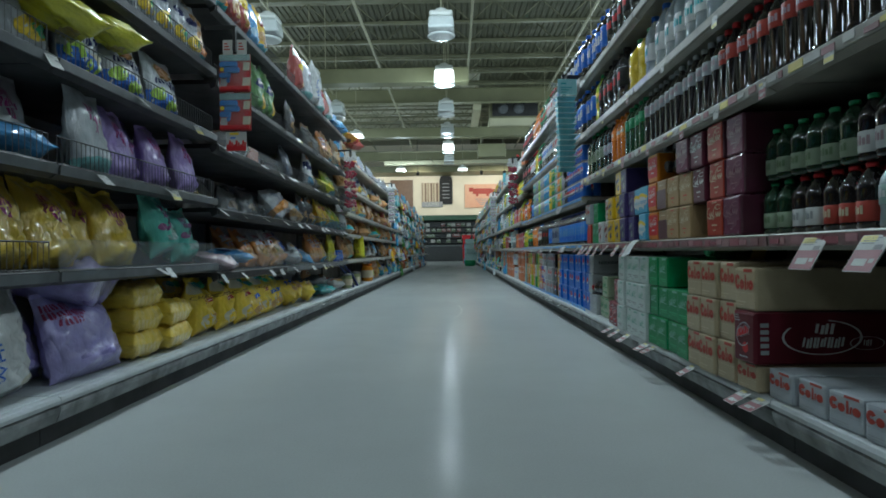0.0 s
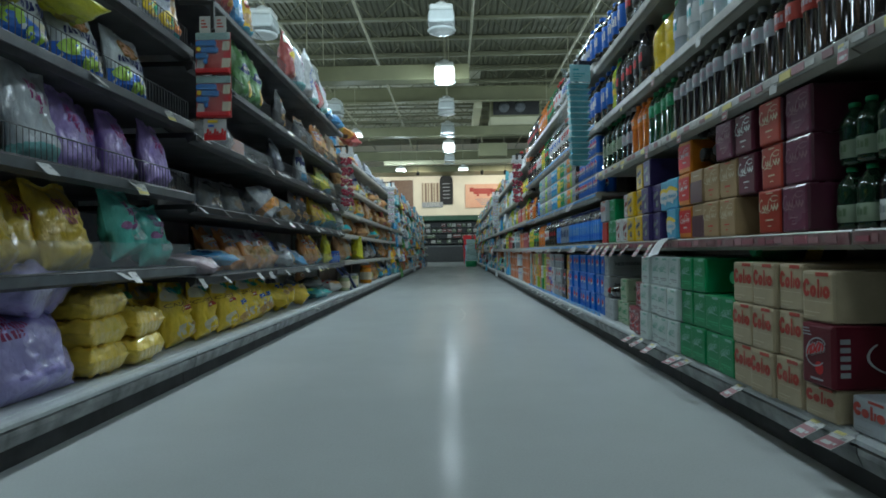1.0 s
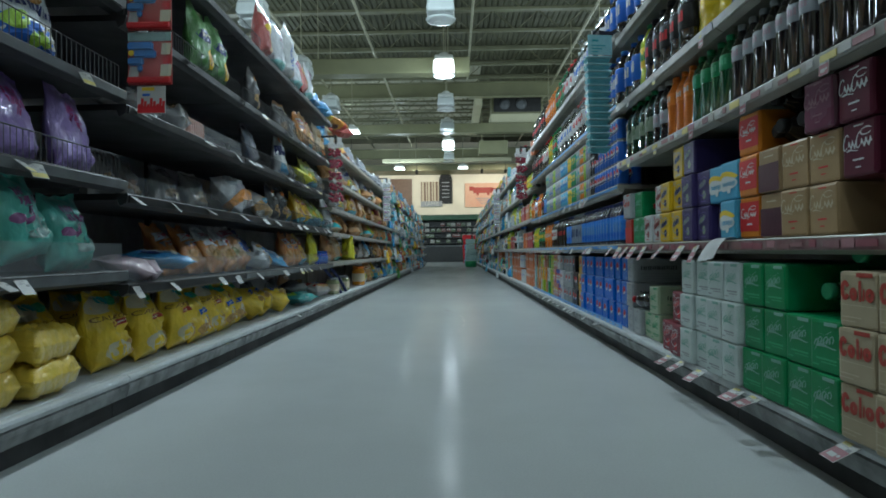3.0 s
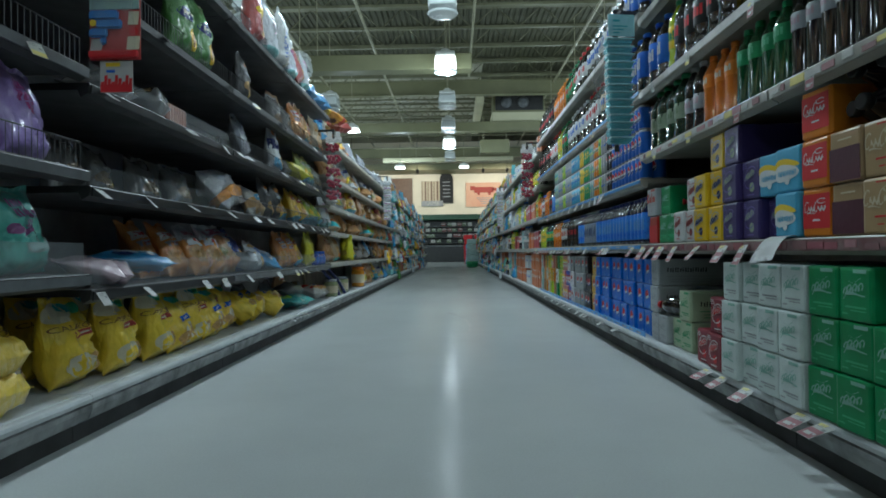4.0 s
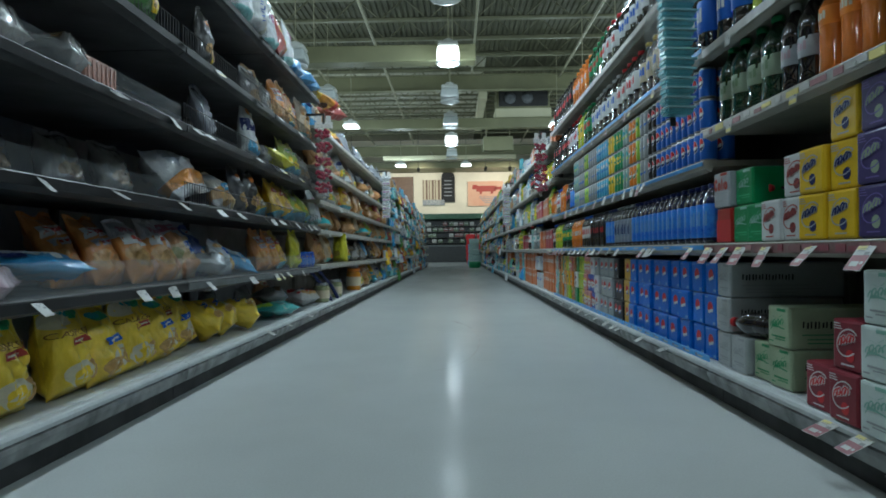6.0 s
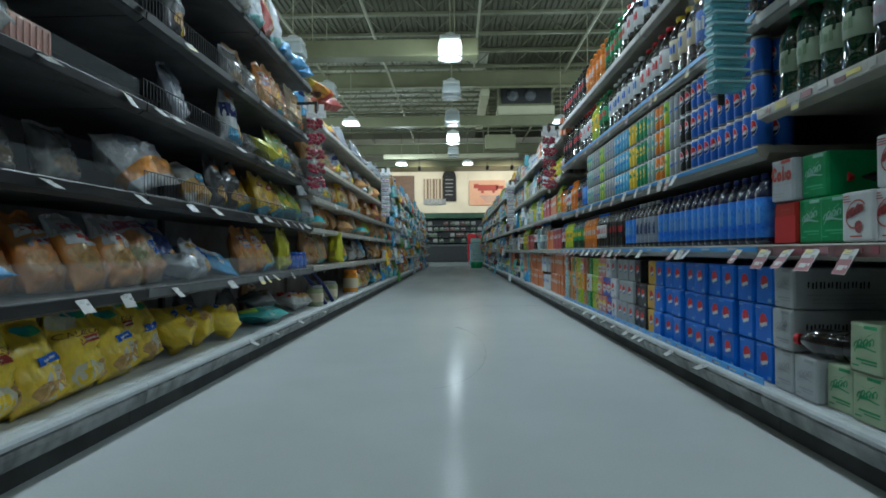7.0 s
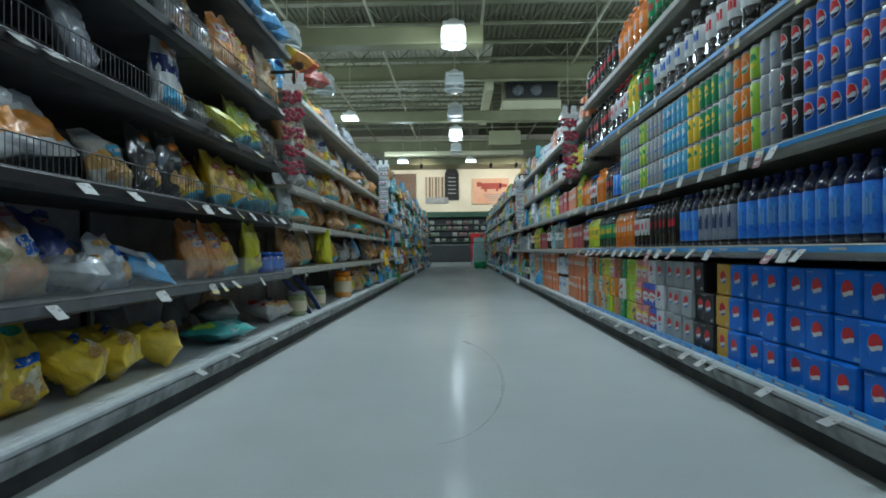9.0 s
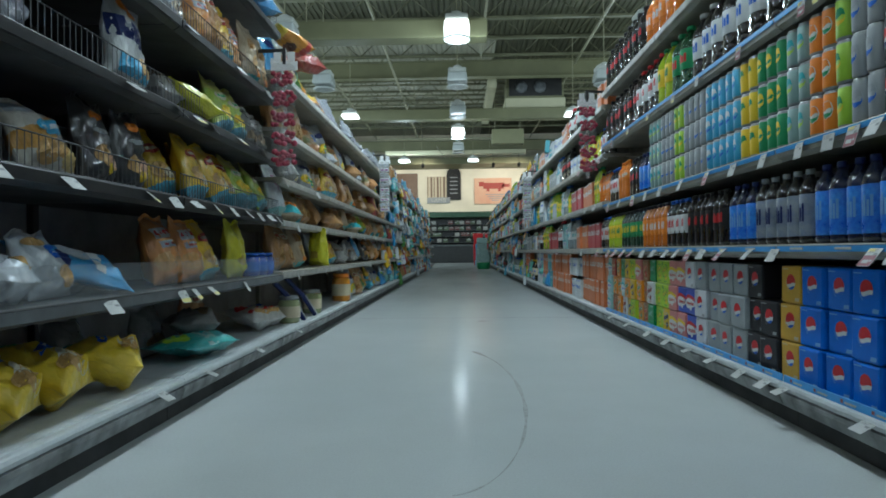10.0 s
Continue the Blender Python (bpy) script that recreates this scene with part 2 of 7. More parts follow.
def corrugated_deck():
    bm = bmesh.new()
    pitch, n = 0.16, int((X1 - X0) / 0.16)
    line = []
    for i in range(n):
        x = X0 + i * pitch
        line += [(x, 0.0), (x + 0.085, 0.0), (x + 0.105, 0.034), (x + 0.14, 0.034)]
    line.append((X0 + n * pitch, 0.0))
    # Past the girder, left of x 1.1, the lamp-lit tone is painted on.
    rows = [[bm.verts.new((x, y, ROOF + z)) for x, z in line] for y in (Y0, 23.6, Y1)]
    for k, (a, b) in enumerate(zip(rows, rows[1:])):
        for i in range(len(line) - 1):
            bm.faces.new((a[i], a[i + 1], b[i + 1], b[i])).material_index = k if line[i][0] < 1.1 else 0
    box_into(bm, X0, X1, Y0, Y1, ROOF + 0.14, ROOF + 0.2)
    return bm


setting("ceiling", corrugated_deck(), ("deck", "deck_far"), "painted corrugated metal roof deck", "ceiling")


def open_web_joist(name, y, z_top=ROOF - 0.01, depth=0.62):
    root = thing(name, None, "painted open-web steel roof joist", "roof joist", "roof joists", "structure")
    bm = bmesh.new()
    box_into(bm, X0, X1, y - 0.07, y + 0.07, z_top - 0.06, z_top)
    part("top_chord", bm, "joist", root)
    bm = bmesh.new()
    box_into(bm, X0, X1, y - 0.06, y + 0.06, z_top - depth, z_top - depth + 0.06)
    part("bottom_chord", bm, "joist", root)
    bm = bmesh.new()
    step, x, up = 0.62, X0, False
    while x < X1 - 0.1:
        za, zb = (z_top - 0.03, z_top - depth + 0.03) if up else (z_top - depth + 0.03, z_top - 0.03)
        bar_into(bm, (x, y, za), (x + step, y, zb), 0.017)
        up, x = not up, x + step
    part("web", bm, "joist", root)
    return root


for i in range(20):
    open_web_joist("roof_joist", 5.2 + 1.5 * i if i < 13 else 24.9 + 1.5 * (i - 13))

# girders, ducts and pipes under the roof
for y, z in ((23.6, 6.05), (35.6, 5.75)):
    bm = bmesh.new()
    box_into(bm, X0, X1, y - 0.14, y + 0.14, z - 0.02, z)
    box_into(bm, X0, X1, y - 0.14, y + 0.14, z + 0.48, z + 0.5)
    box_into(bm, X0, X1, y - 0.012, y + 0.012, z, z + 0.48)
    setting("girder", bm, "duct", "painted steel roof girder", "girder")
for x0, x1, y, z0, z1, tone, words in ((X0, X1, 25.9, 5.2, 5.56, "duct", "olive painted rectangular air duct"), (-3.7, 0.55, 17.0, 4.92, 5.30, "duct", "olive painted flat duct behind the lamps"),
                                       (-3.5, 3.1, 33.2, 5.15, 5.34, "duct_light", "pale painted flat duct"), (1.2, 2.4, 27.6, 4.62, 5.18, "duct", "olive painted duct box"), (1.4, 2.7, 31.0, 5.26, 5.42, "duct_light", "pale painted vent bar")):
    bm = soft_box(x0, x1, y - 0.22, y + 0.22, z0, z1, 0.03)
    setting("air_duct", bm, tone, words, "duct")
    bm = bmesh.new()
    for x in ((x0 + x1) / 2 - min(1.6, (x1 - x0) * 0.4), (x0 + x1) / 2 + min(1.6, (x1 - x0) * 0.4)):
        bar_into(bm, (x, y, z1 - 0.01), (x, y, ROOF), 0.012, 5)
    setting("duct_hanger", bm, "pipe", "thin steel rods carrying a duct", "hanger")
for x, z, y0, y1 in ((-1.98, 5.93, Y0, 33.0), (-4.3, 6.45, Y0, 36.0), (0.62, 6.45, Y0, 23.0), (3.6, 6.45, Y0, 36.0)):
    bm = bmesh.new()
    bar_into(bm, (x, y0, z), (x + 0.02, y1, z), 0.035, 8)
    setting("sprinkler_pipe", bm, "pipe", "long painted sprinkler pipe", "pipe")
for x, y0, y1, z in ((-1.0, 30, 33, 5.0), (0.8, 27.5, 27.54, 5.6)):
    bm = bmesh.new()
    bar_into(bm, (x, y0, z), (x + 0.3, y1 + 0.5, z + 0.05), 0.018, 6)
    setting("conduit", bm, "pipe", "thin painted conduit", "conduit")


bm = bmesh.new()
bar_into(bm, (-3.3, 29.0, 5.14), (1.26, 29.0, 5.14), 0.035, 8)
setting("sprinkler_pipe", bm, "pipe", "pale pipe crossing the aisle", "pipe")
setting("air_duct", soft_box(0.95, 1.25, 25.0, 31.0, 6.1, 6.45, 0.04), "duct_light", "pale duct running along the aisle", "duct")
setting("soffit", soft_box(X0, X1, 36.9, Y1 - 0.005, 5.25, 5.6, 0.02), "duct", "olive soffit above the counter wall", "soffit")


def lens_shape(k):
    """A square refractor that swells in its middle."""
    bm = soft_box(-0.25, 0.25, -0.25, 0.25, 0.06 * k, 0.30 * k, 0.05 * k, 3)
    for v in bm.verts:
        f = 1.0 - 0.10 * (v.co.z / (0.30 * k)) ** 2
        v.co.x *= f
        v.co.y *= f
    return bm


def high_bay_fixture(k=1.0, lens="lens_off"):
    root = thing("ceiling_light", None, "square enamelled high-bay ceiling light, switched off", "ceiling light", "high-bay lights")
    part("housing", soft_box(-0.22, 0.22, -0.22, 0.22, 0.30 * k + 0.003, 0.30 * k + 0.11, 0.05, 3), "fixture", root)
    part("lens", lens_shape(k), lens, root, "dull unlit acrylic lens")
    if k == 1.0:
        part("lower_ring", lathe([(0.20, -0.05), (0.25, -0.045), (0.27, -0.02), (0.24, -0.012)], 16), "lens_off", root)
    bm = bmesh.new()
    bar_into(bm, (0, 0, 0.30 * k + 0.11), (0, 0, ROOF - LAMP_Z + 0.12), 0.012, 6)
    part("hanger_rod", bm, "pipe", root)
    bm = lathe([(0.08, 0.30 * k + 0.11), (0.11, 0.30 * k + 0.13), (0.11, 0.30 * k + 0.18), (0.05, 0.30 * k + 0.21)], 12)
    part("ballast_box", bm, "fixture", root)
    return root


dark_light = high_bay_fixture()
lit_light = copy_thing(dark_light, pose(0, LIT_AISLE[0], LAMP_Z))
tagged(lit_light, "square high-bay ceiling light glowing white")
for child in lit_light.children:
    if child.name.startswith("lens"):
        child.data = mesh_of("lit_lens", lens_shape(1.0), "lens_on")
        child["label"] = "glowing white acrylic lens"
dark_light.matrix_basis = pose(-3.4, -7.6, LAMP_Z)
AISLE_X = -0.07
# Side lamps at y 23 and 32 are seen; other side rows are added unseen.
lit_spots = [(AISLE_X, y) for y in LIT_AISLE[1:]] + [(-3.35, 23.0), (3.45, 23.2), (-2.55, 32.3), (0.6, 32.4), (-3.75, -2.0), (3.55, -2.0), (-3.75, 3.6), (3.55, 3.6), (-3.75, 6.6), (3.55, 6.6), (-3.75, 9.6), (3.55, 9.6), (-7.4, 1.0), (7.2, 1.0), (-7.4, 11.2), (7.2, 11.2), (-7.4, 21.4), (7.2, 21.4), (-7.4, 16.3), (7.2, 16.3), (-7.4, 27.0), (7.2, 27.0)]
lit_light.matrix_basis = pose(AISLE_X, LIT_AISLE[0], LAMP_Z)


def lamp_share(x, y):
    """Share of the lamp power, tuned by place to spread brightness; unseen lamps included."""
    if y > 12:
        return 1.9 if abs(x) > 5 else (0.05 if x > 0.3 and y > 31 else (1.3 if y > 31 else (0.5 if y > 25 else 0.6)))
    if x < -2:
        return 0.46 if y > 5 else 0.42
    if x > 2:
        return 0.50 if y > 5 else 0.68
    return 2.5 if y > 8 else (0.95 if y > 5 else (0.46 if y > 0 else 0.25))


ceiling_lamp_light(AISLE_X, LIT_AISLE[0], LAMP_POWER * 0.5)
flat_light = high_bay_fixture(0.3, "lens_on")
tagged(flat_light, "shallow square ceiling light glowing white")
flat_light.matrix_basis = pose(-3.35, 23.0, LAMP_Z)
for x, y in lit_spots:
    if (abs(x) > 2 or y > 31) and (x, y) != (-3.35, 23.0):
        copy_thing(flat_light, pose(x, y, LAMP_Z))
    elif abs(x) <= 2:
        copy_thing(lit_light, pose(x, y, LAMP_Z))
    ceiling_lamp_light(x, y, LAMP_POWER * lamp_share(x, y))
for y in (12.8, 19.6, 23.0, 29.8):
    copy_thing(dark_light, pose(AISLE_X, y, LAMP_Z))
for y in (12.8, 16.2, 19.6):
    copy_thing(dark_light, pose(-3.4, y, LAMP_Z))
for y in (12.8, 16.2, 19.6):
    copy_thing(dark_light, pose(3.55, y, LAMP_Z))


def air_handler():
    root = thing("air_handler", None, "ceiling-hung air unit with a dark grille", "air handler")
    part("casing", soft_box(-1.05, 1.05, 0.0, 1.2, -0.55, 0.0, 0.02), "duct_light", root)
    part("grille", soft_box(-0.92, 0.92, -0.06, -0.004, 0.06, 0.66, 0.01), "dark_vent", root, "black louvred grille")
    part("upper_box", soft_box(-1.0, 1.0, 0.0, 1.2, 0.004, 0.72, 0.02), "duct", root)
    for x in (-0.9, 0.9):
        bm = bmesh.new()
        bar_into(bm, (x, 0.6, 0.72), (x, 0.6, ROOF - 5.95 + 0.12), 0.015, 6)
        part("hanger_rod", bm, "pipe", root)
    for x in (-0.5, 0.15):
        bm = lathe([(0.20, 0.0), (0.22, 0.03), (0.10, 0.05)], 14)
        bmesh.ops.rotate(bm, verts=list(bm.verts), matrix=Matrix.Rotation(radians(90), 3, "X"))
        bmesh.ops.translate(bm, verts=list(bm.verts), vec=(x, -0.064, 0.36))
        part("fan_ring", bm, "lip_grey", root)
    return root


air_handler().matrix_basis = pose(2.65, 25.9, 5.95)


# ---- shelf units ----
SECTION = 1.22


def shelf_board(depth, lip_h, th, drop):
    """A pressed steel shelf: front at y = 0, top at z = 0."""
    return extrude_profile([(0.0, 0.0), (depth, 0.0), (depth, -th), (0.03, -th), (0.022, -lip_h), (0.004, -lip_h + drop), (-0.002, -0.004)], -SECTION / 2 + 0.003, SECTION / 2 - 0.003)


def rail_strip(h, out=0.004):
    return extrude_profile([(-out, -0.006), (-out - 0.003, -0.006), (-out - 0.001, -h), (-out + 0.002, -h)], -SECTION / 2 + 0.006, SECTION / 2 - 0.006)


def wire_guard(h=0.085, step=0.024):
    bm = bmesh.new()
    w = SECTION / 2 - 0.02
    for z in (0.004, h):
        bar_into(bm, (-w, 0.012, z), (w, 0.012, z), 0.0022)
    n = int(2 * w / step)
    for i in range(n + 1):
        x = -w + 2 * w * i / n
        bar_into(bm, (x, 0.012, 0), (x, 0.012, h), 0.0013, 3)
    return bm


MESH = {}
for pale in ("dark", "pale"):
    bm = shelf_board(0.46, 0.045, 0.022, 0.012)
    # Wide faces take the board colour, which on dark shelves paints out shade.
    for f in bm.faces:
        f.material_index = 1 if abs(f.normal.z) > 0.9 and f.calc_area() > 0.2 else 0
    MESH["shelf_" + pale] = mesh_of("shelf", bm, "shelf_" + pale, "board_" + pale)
for m in ("lip_dark", "lip_grey", "lip_pale", "blue_rail", "red_rail", "mixed_rail"):
    bm = rail_strip(0.023 if m == "blue_rail" else 0.034)
    if m == "blue_rail":
        for i in range(5):
            box_into(bm, -0.52 + i * 0.23, -0.45 + i * 0.23, -0.0085, -0.0065, -0.017, -0.010, 1)
    if m in ("red_rail", "mixed_rail"):
        rnd, x = random.Random(12), -0.59
        while x < 0.55:
            wide = rnd.uniform(0.018, 0.07)
            box_into(bm, x, x + wide, -0.0085, -0.0065, -0.031 + rnd.uniform(0.0, 0.006), -0.008 - rnd.uniform(0.0, 0.010), rnd.choice((3, 4, 4, 5, 5) if m == "red_rail" else (1, 1, 3, 5, 2)))
            x += wide + rnd.choice((0.004, 0.01, 0.03))
    MESH[m] = mesh_of("price_rail", bm, "lip_pale" if m == "mixed_rail" else m, "tag_white", "tag_yellow", "tag_pink", "tag_red", "tag_rose")
MESH["thin_blue_rail"] = mesh_of("price_rail", rail_strip(0.02), "blue_rail")
bm = soft_box(-SECTION / 2 + 0.004, SECTION / 2 - 0.004, 0.010, 0.013, 0.0, 0.024, 0.001, 1)
for i in range(9):
    quad_into(bm, -0.55 + i * 0.13, -0.50 + i * 0.13, 0.007, 0.013, 0.0093, 1, 0.006)
    quad_into(bm, -0.565 + i * 0.13, -0.553 + i * 0.13, 0.007, 0.017, 0.0093, 2)
MESH["base_strip"] = mesh_of("promo_strip", bm, "blue_rail", "tag_white", "tag_red")
MESH["wire_guard"] = mesh_of("wire_guard", wire_guard(), "wire")
MESH["clear_guard"] = mesh_of("clear_guard", soft_box(-SECTION / 2 + 0.02, SECTION / 2 - 0.02, 0.006, 0.010, 0.0, 0.095, 0.001, 1), "acrylic")
MESH["low_guard"] = mesh_of("clear_guard", soft_box(-SECTION / 2 + 0.02, SECTION / 2 - 0.02, 0.006, 0.009, 0.0, 0.07, 0.001, 1), "acrylic_thin")
MESH["deck"] = mesh_of("base_deck", extrude_profile([(-0.006, -0.012), (-0.002, -0.003), (0.006, 0.0), (0.026, 0.0), (0.028, -0.004), (0.033, -0.004), (0.035, 0.0), (0.56, 0.0), (0.56, -0.02), (0.02, -0.02), (0.012, -0.026), (-0.004, -0.024)], -SECTION / 2 + 0.002, SECTION / 2 - 0.002), "base_rail")
MESH["bumper"] = mesh_of("bumper", extrude_profile([(0.008, -0.027), (0.04, -0.03), (0.045, -0.080), (0.020, -0.082), (0.010, -0.076), (-0.002, -0.046), (-0.003, -0.032)], -SECTION / 2 + 0.002, SECTION / 2 - 0.002), "bumper")
MESH["kick"] = mesh_of("kick_plate", soft_box(-SECTION / 2 + 0.001, SECTION / 2 - 0.001, 0.060, 0.075, -0.152, -0.03, 0.002, 1), "kick")


def shelf_unit(side, y, face, levels, top, tone, label):
    """One 4 ft run of gondola shelving. face: x of the base front; levels: (height, set-back, guard, rail)."""
    root = thing("shelf_unit", None, label, "store shelving", "gondola shelving")
    root.matrix_basis = pose(side * face, y, 0, 0, 0, -90 * side)
    back = 0.56
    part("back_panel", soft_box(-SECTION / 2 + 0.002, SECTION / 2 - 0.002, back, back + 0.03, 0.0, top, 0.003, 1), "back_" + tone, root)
    for name in ("deck", "bumper", "kick"):
        part({"deck": "base_deck", "bumper": "bumper", "kick": "kick_plate"}[name], MESH[name], None, root).location = (0, 0, 0.152)
    part("upright", soft_box(-SECTION / 2 - 0.014, -SECTION / 2 + 0.014, back - 0.03, back - 0.002, 0.16, top, 0.002, 1), "shelf_" + tone, root)
    if levels is R_MID and y < R_JOINT + 3 * SECTION:
        part("promo_strip", MESH["base_strip"], None, root, "blue printed strip").location = (0, 0, 0.152)
    for z, inset, guard, rail in levels:
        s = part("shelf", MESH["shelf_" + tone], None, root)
        s.location = (0, inset, z)
        s.scale = (1, (back - inset) / 0.46, 1)
        part("price_rail", MESH[rail], None, s)
        if guard:
            part("clear_guard" if guard == "low_guard" else guard, MESH[guard], None, s)
    return root


LF, RF = 1.045, 1.0     # base fronts of the two runs
L_JOINT, R_JOINT = 4.21, 5.33
L_NEAR = [(0.525, 0.0, "wire_guard", "lip_grey"), (0.845, 0.0, "wire_guard", "lip_grey"), (1.165, 0.0, "wire_guard", "lip_grey"), (1.49, 0.0, "wire_guard", "lip_dark"), (1.84, 0.0, "", "lip_dark")]
L_MID = [(0.475, 0.0, "clear_guard", "lip_grey"), (0.80, 0.0, "wire_guard", "lip_dark"), (1.12, 0.0, "wire_guard", "lip_dark"), (1.44, 0.0, "wire_guard", "lip_dark"), (1.82, 0.0, "wire_guard", "lip_dark")]
L_EDGE = [(0.525, 0.0, "clear_guard", "lip_grey")] + L_NEAR[1:]
L_THIN = [(0.475, 0.0, "clear_guard", "lip_dark"), (0.80, 0.0, "low_guard", "lip_dark"), (1.12, 0.0, "low_guard", "lip_dark"), (1.44, 0.0, "wire_guard", "lip_dark"), (1.82, 0.0, "wire_guard", "lip_dark")]
L_FAR = [(0.49, 0.0, "", "lip_pale"), (0.78, 0.0, "", "lip_pale"), (1.02, 0.0, "", "lip_pale"), (1.30, 0.0, "", "lip_pale"), (1.62, 0.0, "", "lip_pale")]
R_NEAR = [(0.605, 0.0, "", "red_rail"), (1.04, 0.0, "", "mixed_rail"), (1.345, 0.0, "", "lip_pale"), (1.70, 0.0, "", "lip_pale")]
R_MID = [(0.605, 0.0, "", "blue_rail"), (0.925, 0.0, "", "thin_blue_rail"), (1.36, 0.0, "", "thin_blue_rail"), (1.74, 0.0, "", "lip_pale")]
R_FAR = [(0.605, 0.0, "", "lip_pale"), (0.95, 0.0, "", "lip_pale"), (1.30, 0.0, "", "lip_pale"), (1.66, 0.0, "", "lip_pale")]
END_Y = 27.5


def left_levels(y):
    if L_JOINT - SECTION < y < L_JOINT:
        return L_EDGE
    if L_JOINT < y < L_JOINT + SECTION:
        return L_THIN
    return L_NEAR if y < L_JOINT else (L_MID if y < L_JOINT + 3 * SECTION else L_FAR)


def right_levels(y):
    return R_NEAR if y < R_JOINT else (R_MID if y < R_JOINT + 3 * SECTION else R_FAR)


k = -6
while L_JOINT + k * SECTION < END_Y - SECTION:
    y = L_JOINT + (k + 0.5) * SECTION
    lv = left_levels(y)
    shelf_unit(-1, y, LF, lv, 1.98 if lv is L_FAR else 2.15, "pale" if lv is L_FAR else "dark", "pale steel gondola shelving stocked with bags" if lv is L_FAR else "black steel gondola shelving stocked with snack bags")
    y = R_JOINT + (k + 0.5) * SECTION
    shelf_unit(1, y, RF, right_levels(y), 2.15, "pale", "beige steel gondola shelving stocked with drinks")
    k += 1


from mathutils.bvhtree import BVHTree

# ---- goods: templates ----
PROTO, BUILD = {}, {}


FAR_Y = 11.4          # goods past this stretch are joined into one mass each
MASS = {}


def place(key, m, mass=False):
    if key not in PROTO:
        PROTO[key] = BUILD[key]()
        PROTO[key].matrix_basis = m
        return PROTO[key]
    if not mass and m.translation.y < FAR_Y or m.translation.y > 30:
        return copy_thing(PROTO[key], m)
    root = PROTO[key]
    heap = MASS.setdefault(root.name.split(".")[0], {"v": [], "f": [], "m": [], "mats": []})
    for ob in (root, *root.children):
        me = ob.data
        if ob.name.startswith("lettering"):
            continue
        at = m if ob is root else m @ ob.matrix_basis
        base = len(heap["v"])
        slots = []
        for mt in me.materials:
            if mt not in heap["mats"]:
                heap["mats"].append(mt)
            slots.append(heap["mats"].index(mt))
        heap["v"] += [tuple(at @ v.co) for v in me.vertices]
        for p in me.polygons:
            heap["f"].append([base + i for i in p.vertices])
            heap["m"].append((slots[p.material_index], p.use_smooth))


def pour_masses():
    """One object of kind stuff for each kind of goods that nobody could count."""
    words = {"drink_bottle": "rows of many drink bottles behind and further along", "snack_bag": "many snack bags crowded on far shelves", "packet_box": "many packet boxes crowded on far shelves",
             "drink_carton": "many drink cartons on far shelves", "drink_can": "rear rows of many drink cans", "jar": "many jars on far shelves"}
    for name, h in MASS.items():
        me = bpy.data.meshes.new("mass_of_" + name)
        me.from_pydata(h["v"], [], h["f"])
        for mt in h["mats"]:
            me.materials.append(mt)
        me.polygons.foreach_set("material_index", [i for i, _ in h["m"]])
        me.polygons.foreach_set("use_smooth", [s for _, s in h["m"]])
        tagged(new("mass_of_" + name, me), words.get(name, "many goods crowded on far shelves"), name.split("_")[-1], kind="stuff")


def spot(side, y, z, back=0.0, turn=0.0, lean=0.0, roll=0.0):
    """The place on a shelf: side +1 or -1, y along the aisle, z of the board, back from the shelf front, turn, lean back, roll."""
    face = RF if side > 0 else LF
    return pose(side * (face + back), y, z, 0, 0, -90 * side + turn) @ pose(0, 0, 0, -lean, roll, 0)


def paint(name, col, rough=0.4, **kw):
    M[name] = surface(name, col, rough, **kw)
    return name


def disc_into(bm, cx, cz, r, y, slot, lo=-1.0, hi=1.0, n=20, wave=0.0):
    """A flat disc facing -y, or the slice of it between two heights."""
    cols = []
    for i in range(n + 1):
        x = -r + 2 * r * i / n
        half = math.sqrt(max(r * r - x * x, 0))
        w = wave * r * math.sin(x / r * 2.6)
        a, b = max(-half, min(half, lo * r + (w if lo > -1 else 0))), max(-half, min(half, hi * r + (w if hi < 1 else 0)))
        cols.append((bm.verts.new((cx + x, y, cz + a)), bm.verts.new((cx + x, y, cz + b))))
    for (a, b), (c, d) in zip(cols, cols[1:]):
        try:
            bm.faces.new((a, c, d, b)).material_index = slot
        except ValueError:
            pass


def globe_mark(w, h):
    """A round emblem: red cap, white wave, dark foot, with a faint swash under it."""
    bm = bmesh.new()
    cx, cz, r = w * 0.03, h * 0.57, w * 0.215
    disc_into(bm, cx, cz, r, -0.0012, 0)
    disc_into(bm, cx, cz, r * 1.01, -0.0016, 1, -0.18, 1.0, wave=0.14)
    disc_into(bm, cx, cz, r * 1.01, -0.0016, 2, -1.0, -0.66, wave=0.14)
    ring_into(bm, cx + w * 0.02, cz - h * 0.05, r * 1.25, r * 1.2, w * 0.018, 3, -0.0010, 22, 0.0, 2.2)
    quad_into(bm, w * 0.20, w * 0.40, h * 0.07, h * 0.16, -0.0010, 3, w * 0.02)
    quad_into(bm, -w * 0.42, -w * 0.12, h * 0.90, h * 0.925, -0.0010, 3)
    return bm


def ribbon_into(bm, x0, x1, z, amp, th, slot, y=-0.0012, waves=3.0, n=44):
    """A wavy printed band."""
    cols = []
    for i in range(n + 1):
        f = i / n
        mid = z + amp * math.sin(f * waves * 2 * math.pi)
        half = th * (0.34 + 0.13 * math.sin(f * waves * 2 * math.pi + 1.0) - 0.2 * abs(2 * f - 1) ** 6)
        cols.append([bm.verts.new((x0 + (x1 - x0) * f, y, mid + s * half)) for s in (-1, 1)])
    for (a, b), (c, d) in zip(cols, cols[1:]):
        bm.faces.new((a, c, d, b)).material_index = slot


